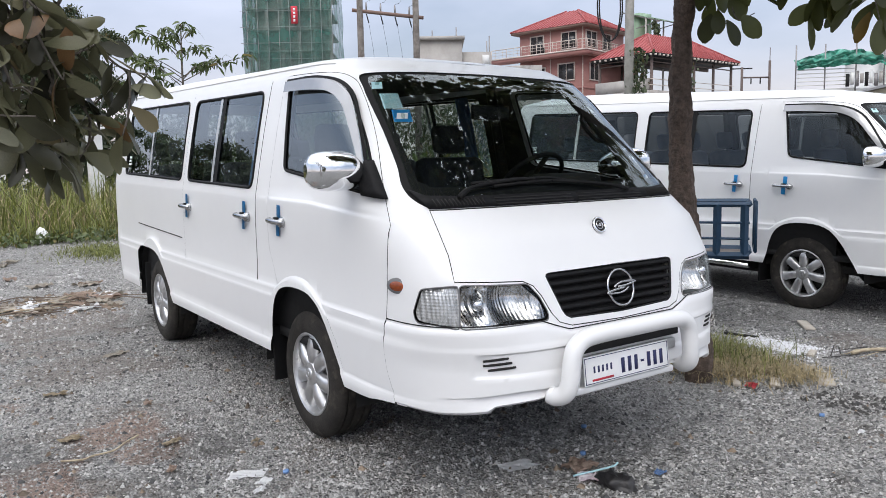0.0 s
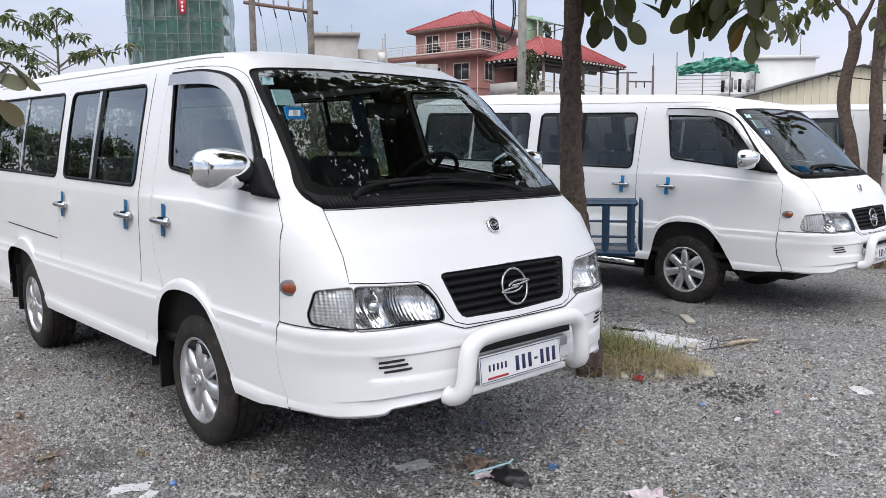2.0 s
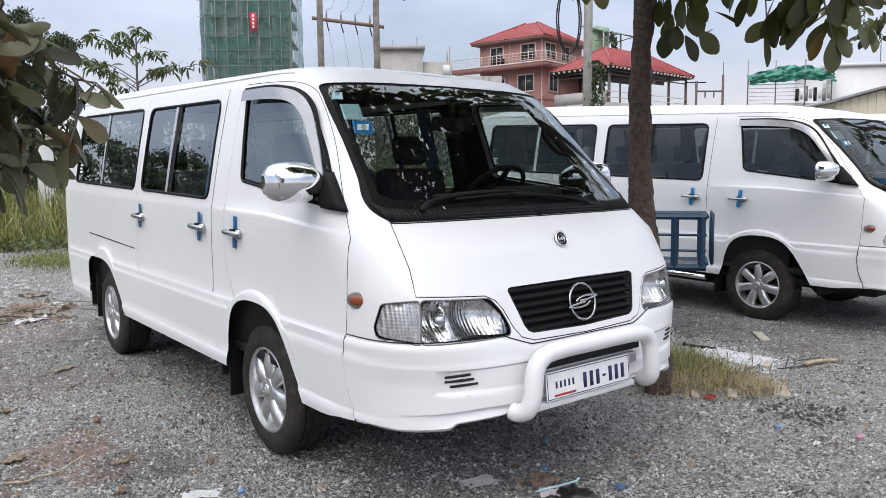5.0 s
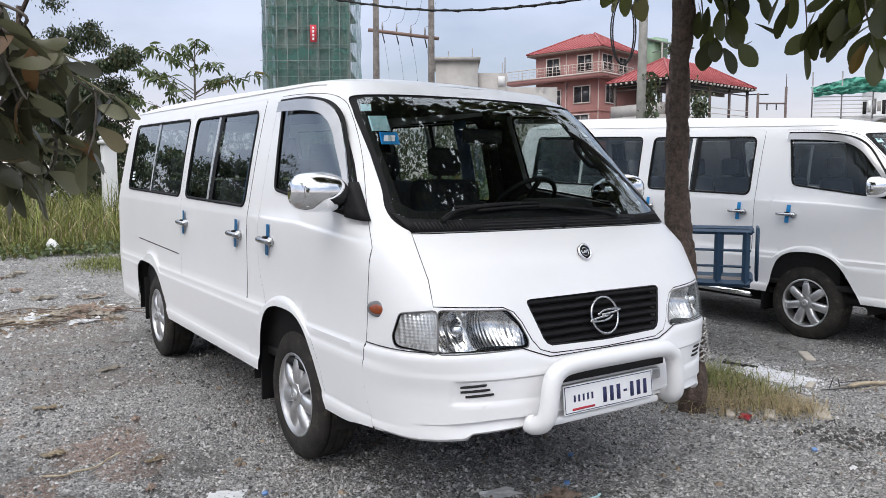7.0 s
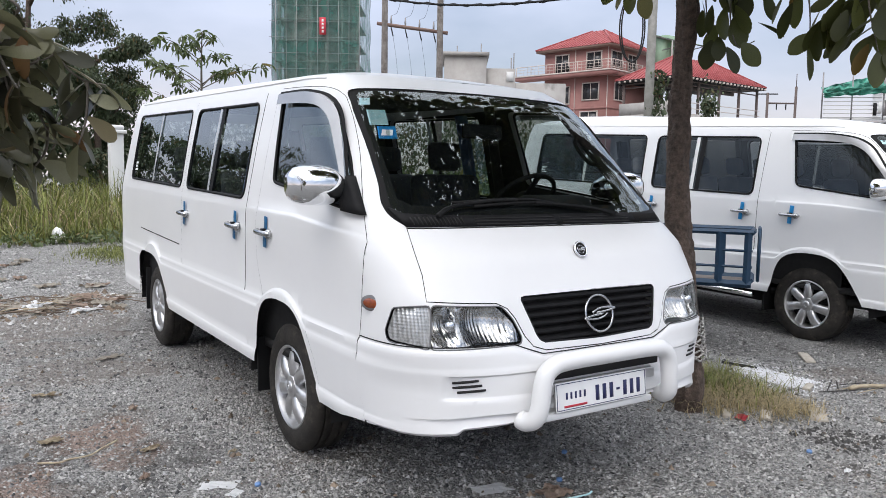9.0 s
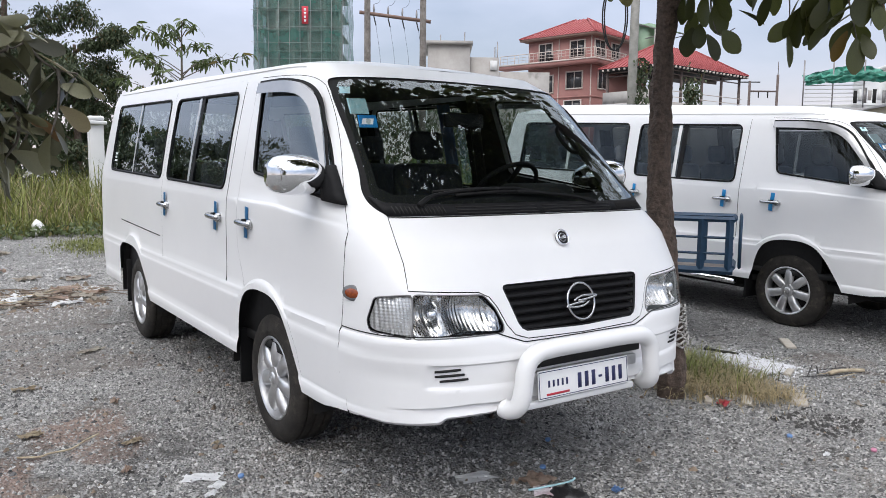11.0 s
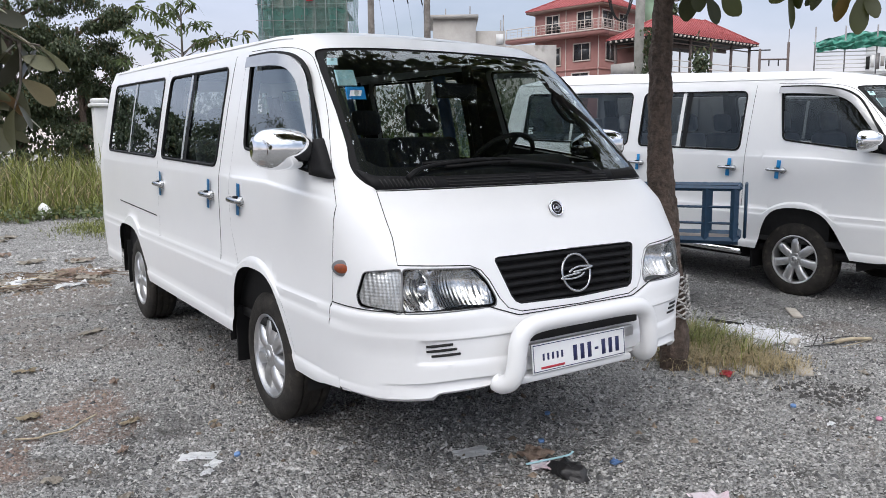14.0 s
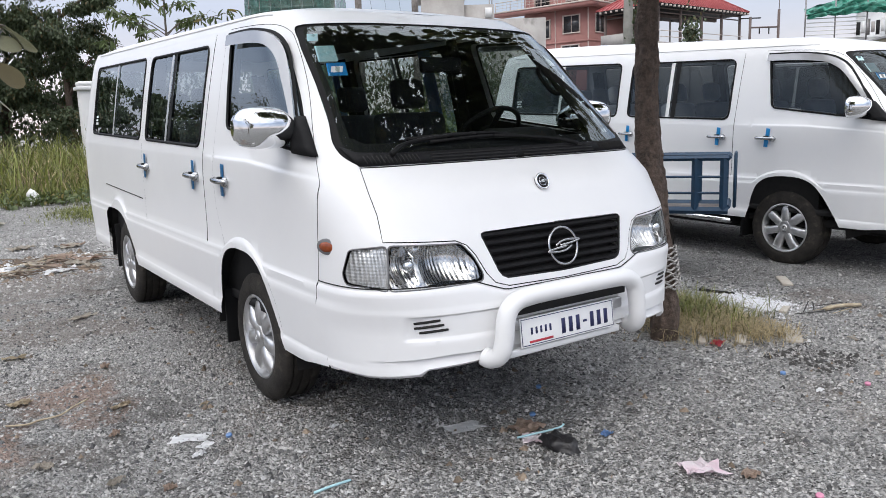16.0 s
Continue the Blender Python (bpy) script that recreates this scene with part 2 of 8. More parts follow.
# ---- the shape of the van's shell, in its own metres: x ahead, y to its left ----
ZL = (0.20, 0.30, 0.42, 0.62, 0.76, 0.87, 0.96, 1.14, 1.24, 1.40, 1.60, 1.80, 1.88, 1.96)
XF = (1.37, 1.44, 1.46, 1.45, 1.41, 1.375, 1.345, 1.255, 1.13, 0.985, 0.795, 0.60, 0.50, 0.32)
XS = (0.80, 0.80, 0.80, 0.80, 0.78, 0.76, 0.74, 0.64, 0.55, 0.40, 0.18, 0.00, -0.10, -0.25)
HW = (0.88, 0.90, 0.92, 0.93, 0.935, 0.93, 0.93, 0.93, 0.925, 0.895, 0.855, 0.81, 0.79, 0.755)
PN = (3.0, 3.0, 3.0, 3.0, 3.8, 4.2, 4.3, 4.1, 4.0, 4.0, 4.1, 4.2, 4.2, 4.2)
XR = -4.30


def level(z0):
    return [float(np.interp(z0, ZL, row)) for row in (XF, XS, HW, PN)]


def rake(x, z0):
    return 0.035 * min(1.0, max(0.0, (z0 - 0.75) / 1.05)) * max(0.0, 0.3 - x)


def flat(x, z):
    z0 = z
    for _ in range(5):
        z0 = z - rake(x, z0)
    return z0
SIDE, NOSE, BACK = 4.8, 1.6, 1.0


def rear(z0):
    return float(np.interp(z0, (0.2, 0.8, 1.3, 1.96), (-4.16, -4.22, -4.20, -4.05)))


def ease(w):
    return w * w / (w * w + (1 - w) ** 2)


def unease(g):
    g = min(1.0, max(0.0, g))
    return math.sqrt(g) / (math.sqrt(g) + math.sqrt(1 - g))


def soft_step(d, width):
    """0 below -width, 1 above width, with a smooth rise between."""
    t = min(1.0, max(0.0, 0.5 + 0.5 * d / width))
    return t * t * (3 - 2 * t)


def relief(x, z0):
    """Two stepped waist lines, flared arches, the sill and the crease under the windows."""
    if not -4.3 < x < 1.25:
        return 0.0
    up, low = (0.778, 0.728) if x < 0 else (0.768, 0.710)
    d = 0.010 * soft_step(up - z0, 0.008) + 0.008 * soft_step(low - z0, 0.008)
    for cx in (0.03, -2.93):
        r = math.hypot(x - cx, z0 - 0.33)
        d = max(d, 0.018 * soft_step(0.523 - r, 0.010))
    d += 0.009 * soft_step(0.462 - z0, 0.008)
    crease = 1.255 if x < 0.2 else 1.255 - 0.075 * (x - 0.2)
    if x > -0.53:
        d += 0.010 * min(1.0, (x + 0.53) / 0.4) * soft_step(crease - z0, 0.007) * max(0.0, min(1.0, (z0 - 0.95) / 0.25))
    return d


def shell(u, z0, out=0.0):
    """Point of the right half of the shell; u runs from the tail's middle over the side to the nose's middle."""
    xf, xs, w, n = level(z0)
    xr = rear(z0)
    if u < -SIDE:
        th = 0.5 * math.pi * ease(min(1.0, (-SIDE - u) / BACK))
        y, x = (w + out) * math.cos(th) ** 0.4, xr - (0.16 + out) * math.sin(th) ** 0.4
    elif u <= 0:
        x = xr + (xs - xr) * (u + SIDE) / SIDE
        y = w + out + relief(x, z0)
        taper = max(0.0, (-2.5 - x) / 2.0)
        y -= 0.012 * taper * taper
    else:
        th = 0.5 * math.pi * ease(min(1.0, u / NOSE))
        c, s = math.cos(th), math.sin(th)
        c, s = max(c, 0.0), max(s, 0.0)
        x = xs + (xf + out - xs) * s ** (2 / n)
        y = (w + out + relief(x, z0) * max(0.0, 1 - u / 0.75)) * c ** (2 / n)
    return Vector((x, -y, z0 + rake(x, z0)))


def u_side(x, z0):
    xf, xs, w, n = level(z0)
    xr = rear(z0)
    if x <= xs:
        return SIDE * (x - xr) / (xs - xr) - SIDE
    return NOSE * unease(2 / math.pi * math.asin(min(1.0, ((x - xs) / (xf - xs))) ** (n / 2)))


def u_front(y, z0):
    xf, xs, w, n = level(z0)
    u = NOSE * unease(2 / math.pi * math.acos(min(1.0, (abs(y) / w)) ** (n / 2)))
    return u


def halved(poly):
    """Ends an outline at the nose's middle."""
    return [(NOSE if u > NOSE - 0.02 else u, z) for u, z in poly]


def rounded(pts, radius, n=4):
    """Closed outline with its corners rounded."""
    out = []
    k = len(pts)
    for i in range(k):
        p, a, b = Vector(pts[i]), Vector(pts[i - 1]), Vector(pts[(i + 1) % k])
        ra = min(radius, 0.45 * (a - p).length)
        rb = min(radius, 0.45 * (b - p).length)
        q0, q1 = p + (a - p).normalized() * ra, p + (b - p).normalized() * rb
        for j in range(n + 1):
            t = j / n
            out.append(tuple((1 - t) ** 2 * q0 + 2 * t * (1 - t) * p + t * t * q1))
    return out


def dense(pts, step=0.05, closed=True):
    out = []
    k = len(pts)
    for i in range(k if closed else k - 1):
        a, b = Vector(pts[i]), Vector(pts[(i + 1) % k])
        m = max(1, int((b - a).length / step))
        out += [tuple(a.lerp(b, j / m)) for j in range(m)]
    return out if closed else out + [tuple(pts[-1])]


def on_side(pts):
    return [(u_side(x, flat(x, z)), flat(x, z)) for x, z in pts]


def on_front(pts):
    out = []
    for y, z in pts:
        z0 = z
        for _ in range(4):
            z0 = z - rake(shell(u_front(y, z0), z0).x, z0)
        out.append((2 * NOSE - u_front(y, z0) if y < 0 else u_front(y, z0), z0))
    return out


def grown(poly, d):
    """The outline moved outwards by d (inwards: minus)."""
    area = sum(a[0] * b[1] - b[0] * a[1] for a, b in zip(poly, poly[1:] + poly[:1]))
    sg = 1 if area > 0 else -1
    out = []
    k = len(poly)
    for i in range(k):
        a, b = Vector(poly[i - 1]), Vector(poly[(i + 1) % k])
        t = b - a
        if t.length < 1e-9:
            out.append(poly[i])
            continue
        t.normalize()
        out.append((poly[i][0] + sg * t.y * d, poly[i][1] - sg * t.x * d))
    return out


def within(p, poly):
    hit = False
    x, y = p
    j = len(poly) - 1
    for i in range(len(poly)):
        xi, yi = poly[i]
        xj, yj = poly[j]
        if (yi > y) != (yj > y) and x < (xj - xi) * (y - yi) / (yj - yi) + xi:
            hit = not hit
        j = i
    return hit


from mathutils.geometry import delaunay_2d_cdt


def sheet(outer, holes=(), step=0.06, rows=(), lines=()):
    """Triangles that fill an outline in the shell's (u, z) plane and leave the holes open; edges follow the rows and lines."""
    pts, edges = [], []
    for loop in (outer, *holes):
        s = len(pts)
        pts += [Vector(p) for p in loop]
        edges += [(s + i, s + (i + 1) % len(loop)) for i in range(len(loop))]

    def free(p):
        return within(p, outer) and not any(within(p, h) for h in holes)
    us, zs = [p[0] for p in outer], [p[1] for p in outer]
    zlist = [min(zs) + step * i for i in range(1, int((max(zs) - min(zs)) / step) + 1)]
    zlist = sorted([z for z in zlist if all(abs(z - r) > 0.012 for r in rows)] + list(rows))
    n = max(1, int((max(us) - min(us)) / step))
    runs = [[(min(us) + (max(us) - min(us)) * i / n, z) for i in range(n + 1)] for z in zlist]
    for run in runs + list(lines):
        keep_edge = run in lines or run[0][1] in rows
        last = None
        for p in run:
            if free(p):
                pts.append(Vector(p))
                if keep_edge and last is not None:
                    edges.append((last, len(pts) - 1))
                last = len(pts) - 1
            else:
                last = None
    vs, _, fs, *_ = delaunay_2d_cdt(pts, edges, [], 0, 0.0008)
    keep = []
    for f in fs:
        c = sum((vs[i] for i in f), Vector((0, 0))) / len(f)
        if free(c):
            keep.append(f)
    return vs, keep


def skin(vs, fs, out=0.0, both=False, flip=False, edge=0.0):
    """A bmesh of a sheet on the shell; both adds the mirror image, flip gives the mirror image alone; edge turns its rim inwards."""
    bm = bmesh.new()
    for sg in ((1, -1) if both else ((-1,) if flip else (1,))):
        made = {}
        for f in fs:
            for i in f:
                if i not in made:
                    p = shell(vs[i][0], vs[i][1], out)
                    made[i] = bm.verts.new((p.x, p.y * sg, p.z))
            try:
                face = bm.faces.new([made[i] for i in f])
            except ValueError:
                continue
            if sg < 0:
                face.normal_flip()
    if both:
        bmesh.ops.remove_doubles(bm, verts=[v for v in bm.verts if abs(v.co.y) < 0.004], dist=0.004)
    if edge:
        rim = [e for e in bm.edges if e.is_boundary and abs(e.verts[0].co.y) > 0.003]
        r = bmesh.ops.extrude_edge_only(bm, edges=rim)
        for v in [g for g in r["geom"] if isinstance(g, bmesh.types.BMVert)]:
            v.co += Vector((-edge * (0.9 if v.co.x > 0.95 else 0), -edge * math.copysign(1, v.co.y) * (0.4 if v.co.x > 0.95 else 1), 0))
    return bm


def ribbon(poly, width, out, closed=True, height=0.012):
    """A raised band along an outline on the shell, as a strip with three faces across."""
    inner = grown(poly, -width)
    n = len(poly)
    bm = bmesh.new()
    rows = []
    for i in range(n):
        a, b = poly[i], inner[i]
        p0, p3 = shell(*a, 0.001), shell(*b, 0.001)
        m1 = (a[0] * 0.85 + b[0] * 0.15, a[1] * 0.85 + b[1] * 0.15)
        m2 = (a[0] * 0.15 + b[0] * 0.85, a[1] * 0.15 + b[1] * 0.85)
        rows.append([p0, shell(*m1, out), shell(*m2, out), p3])
    if closed:
        rows.append(rows[0])
    grid_faces(bm, rows)
    bmesh.ops.remove_doubles(bm, verts=bm.verts[:], dist=1e-5)
    bmesh.ops.recalc_face_normals(bm, faces=bm.faces[:])
    return bm


def mirrored(bm):
    """Turns a bmesh into its mirror image."""
    for v in bm.verts:
        v.co.y = -v.co.y
    bmesh.ops.reverse_faces(bm, faces=bm.faces[:])
    return bm


def two(name, make, mat, parent, label="", **k):
    """The same part on the right and on the left."""
    return [part(name, make(), mat, parent, label, **k), part(name, mirrored(make()), mat, parent, label, **k)]


def curve_xz(pts, n=4):
    """A smooth line through places along the van and above the ground."""
    return [(p.x, p.z) for p in smooth_line([(x, 0, z) for x, z in pts], n)]


# outlines, in metres along the van and above the ground
DOOR_TOP = curve_xz([(0.948, 1.18), (0.870, 1.285), (0.67, 1.555), (0.47, 1.775), (0.36, 1.855), (0.22, 1.893), (-0.05, 1.915), (-0.31, 1.928)])
W_REAR = rounded([(-3.89, 1.394), (-2.04, 1.345), (-2.06, 1.925), (-3.88, 1.984)], 0.07)
W_MID = rounded([(-1.89, 1.343), (-0.60, 1.308), (-0.61, 1.875), (-1.90, 1.914)], 0.07)
W_DOOR = rounded([(-0.172, 1.41), (0.835, 1.295), (0.64, 1.54), (0.42, 1.775), (0.20, 1.855), (-0.27, 1.885)], 0.05)
D_MID = [(-1.985, 0.779), (-0.540, 0.779), (-0.535, 1.28), (-0.530, 1.935), (-1.985, 1.975)]
D_FRONT = [(-0.347, 1.05), (-0.340, 0.98), (-0.320, 0.93), (-0.285, 0.87), (-0.237, 0.789), (-0.105, 0.838), (0.03, 0.856), (0.166, 0.838), (0.293, 0.786), (0.402, 0.702), (0.486, 0.592), (0.53, 0.48), (0.992, 0.472), (0.978, 0.498), (0.956, 0.535), (0.938, 0.585), (0.929, 0.66), (0.932, 0.72), (0.938, 0.79), (0.945, 0.92), (0.950, 1.06),
           *DOOR_TOP, (-0.345, 1.90), (-0.350, 1.28)]
VISOR_OUT = curve_xz([(-0.275, 1.892), (0.0, 1.884), (0.16, 1.868), (0.30, 1.836), (0.42, 1.770), (0.53, 1.65), (0.688, 1.44)])
VISOR_IN = curve_xz([(-0.275, 1.836), (-0.10, 1.830), (0.12, 1.815), (0.27, 1.790), (0.395, 1.724), (0.505, 1.612), (0.670, 1.428)])
VISOR_LIP = curve_xz([(-0.275, 1.905), (0.0, 1.897), (0.16, 1.881), (0.305, 1.850), (0.43, 1.783), (0.543, 1.658), (0.702, 1.444)])
F_HEAD = [(0.785, 0.949), (0.50, 0.936), (0.455, 0.882), (0.425, 0.812), (0.432, 0.785), (0.80, 0.779)]
F_GRILLE = [(-0.05, 0.972), (0.375, 0.970), (0.394, 0.966), (0.400, 0.955), (0.350, 0.812), (0.335, 0.790), (0.31, 0.778), (-0.05, 0.768)]
F_IND = rounded([(0.892, 0.934), (0.790, 0.949), (0.804, 0.779), (0.906, 0.797), (0.909, 0.84)], 0.012, 2)
F_BONNET = [(-0.05, 1.243), (0.30, 1.244), (0.60, 1.243), (0.772, 1.241), (0.795, 1.145), (0.791, 1.066), (0.799, 0.962), (0.52, 0.946), (0.475, 0.925), (0.445, 0.885), (0.41, 0.81), (0.375, 0.768), (0.31, 0.747), (-0.05, 0.739)]
F_SCREEN = [(-0.05, 1.246), (0.60, 1.246), (0.772, 1.244), (0.815, 1.290), (0.818, 1.345), (0.795, 1.42), (0.768, 1.588), (0.748, 1.770), (0.727, 1.865), (0.69, 1.876), (0.40, 1.884), (-0.05, 1.890)]
F_GLASS = [(-0.05, 1.285), (0.60, 1.285), (0.765, 1.288), (0.796, 1.33), (0.775, 1.42), (0.748, 1.588), (0.728, 1.765), (0.706, 1.850), (0.67, 1.862), (0.40, 1.870), (-0.05, 1.878)]


ARCH_FRONT = [(-0.405, 0.30), (-0.358, 0.40), (-0.328, 0.49), (-0.302, 0.60), (-0.256, 0.704), (-0.182, 0.768), (-0.09, 0.797), (0.02, 0.806), (0.159, 0.799), (0.256, 0.769), (0.322, 0.722), (0.401, 0.629), (0.48, 0.505), (0.53, 0.43), (0.585, 0.30)]
ARCH_REAR = [(-3.47, 0.30), (-3.44, 0.50), (-3.42, 0.67), (-3.375, 0.74), (-3.28, 0.768), (-3.05, 0.774), (-2.86, 0.765), (-2.73, 0.733), (-2.63, 0.672), (-2.527, 0.574), (-2.448, 0.483), (-2.36, 0.36), (-2.32, 0.30)]


def emblem_bm(size):
    """A ring with two swept blades across it, standing on the y z plane."""
    bm = bmesh.new()
    ring = [(0, size * math.cos(q), size * math.sin(q)) for q in (2 * math.pi * i / 28 for i in range(29))]
    add_tube(bm, ring, size * 0.075, 8, caps=False)
    for sg in (1, -1):
        pts = [(0.004, sg * y * size, sg * z * size) for y, z in ((-0.55, 0.05), (-0.15, 0.24), (0.45, 0.30), (1.18, 0.22), (0.5, 0.10), (-0.25, 0.04))]
        add_tube(bm, smooth_line(pts, 4), size * 0.075, 6)
    bmesh.ops.recalc_face_normals(bm, faces=bm.faces[:])
    return bm


def wheel(van, x, y, side):
    """A road wheel: tyre, seven-spoke alloy rim and its hub cap. side: -1 on the right."""
    hub = new("wheel")
    hub.parent = van
    hub.location = (x, y, 0.325)
    tyre = [(0.214, -0.085), (0.230, -0.098), (0.262, -0.104), (0.310, -0.098), (0.336, -0.082)]
    prof = tyre[:5]
    for k, a in enumerate((-0.066, -0.050, -0.047, -0.041, -0.038, -0.008, -0.005, 0.005, 0.008, 0.038, 0.041, 0.047, 0.050, 0.066)):
        prof.append((0.345 if k not in (2, 3, 6, 7, 10, 11) else 0.335, a))
    prof += [(r, -a) for r, a in tyre[:5]][::-1]
    prof = [(r, a * (1.28 if a * side < 0 else 1.0)) for r, a in prof]
    t = part("tyre", lathe_bm(prof, 48), M_TYRE, hub, "worn dusty black rubber tyre", angle=40)
    rim = bmesh.new()
    rows = []
    s = side
    for r, a in ((0.200, -0.09 * s), (0.196, 0.02 * s), (0.204, 0.086 * s), (0.212, 0.096 * s), (0.206, 0.099 * s), (0.198, 0.094 * s), (0.188, 0.060 * s), (0.184, 0.03 * s)):
        rows.append([(r * math.cos(q), a, r * math.sin(q)) for q in (2 * math.pi * j / 48 for j in range(48))])
    grid_faces(rim, rows, closed=True)
    bmesh.ops.recalc_face_normals(rim, faces=rim.faces[:])
    bmesh.ops.scale(rim, verts=rim.verts[:], vec=(1.06, 1.0, 1.06))
    part("rim", rim, M_ALLOY, hub, "silver alloy rim", angle=24)
    for k in range(7):
        q = 2 * math.pi * k / 7 + 0.2
        bm = bmesh.new()
        rows = []
        for r, w, top, dep in ((0.040, 0.034, 0.084, 0.03), (0.070, 0.037, 0.094, 0.035), (0.105, 0.038, 0.099, 0.045), (0.140, 0.039, 0.096, 0.05), (0.170, 0.041, 0.088, 0.05), (0.192, 0.050, 0.078, 0.05)):
            rows.append([(r, (top - dep) * s, -w), (r, (top - 0.010) * s, -w * 0.92), (r, top * s, -w * 0.5), (r, (top + 0.002) * s, 0), (r, top * s, w * 0.5), (r, (top - 0.010) * s, w * 0.92), (r, (top - dep) * s, w)])
        grid_faces(bm, rows)
        bmesh.ops.scale(bm, verts=bm.verts[:], vec=(1.06, 1.0, 1.0))
        bmesh.ops.rotate(bm, verts=bm.verts[:], cent=(0, 0, 0), matrix=Matrix.Rotation(q, 3, "Y"))
        bmesh.ops.recalc_face_normals(bm, faces=bm.faces[:])
        part("spoke", bm, M_ALLOY, hub)
    part("hub_cap", lathe_bm([(0.0005, 0.108 * s), (0.022, 0.107 * s), (0.031, 0.103 * s), (0.034, 0.098 * s), (0.060, 0.093 * s), (0.068, 0.082 * s), (0.068, 0.03 * s)], 24), M_ALLOY, hub, angle=40)
    e = emblem_bm(0.015)
    bmesh.ops.transform(e, matrix=Matrix.Translation((0, 0.110 * s, 0)) @ Matrix.Rotation(radians(90), 4, "Z"), verts=e.verts[:])
    part("hub_badge", e, M_CHROME, hub, "small chrome ring badge")
    part("brake_drum", lathe_bm([(0.001, 0.02 * s), (0.185, 0.02 * s), (0.195, -0.08 * s), (0.001, -0.08 * s)], 32), M_DARK, hub)
    return hub


def passenger_seat(van, x, y, wide):
    s = new("seat")
    s.parent = van
    s.location = (x, y, 0)
    part("cushion", box_bm(-0.22, 0.24, -wide / 2, wide / 2, 0.80, 0.95, bevel=0.05), M_SEAT, s)
    part("backrest", box_bm(-0.10, 0.02, -wide / 2, wide / 2, 0.92, 1.50, bevel=0.05, m=Matrix.Translation((-0.22, 0, 0)) @ pose(0, 0, 0, 0, -10, 0)), M_SEAT, s)
    n = max(1, round(wide / 0.5))
    for i in range(n):
        c = (i + 0.5) / n * wide - wide / 2
        part("headrest", box_bm(-0.05, 0.04, c - 0.12, c + 0.12, 1.52, 1.71, bevel=0.04, m=Matrix.Translation((-0.24, 0, 0)) @ pose(0, 0, 0, 0, -10, 0)), M_SEAT, s)
    part("seat_base", box_bm(-0.16, 0.16, -wide / 2 + 0.06, wide / 2 - 0.06, 0.55, 0.80, bevel=0.02), M_DARK, s)


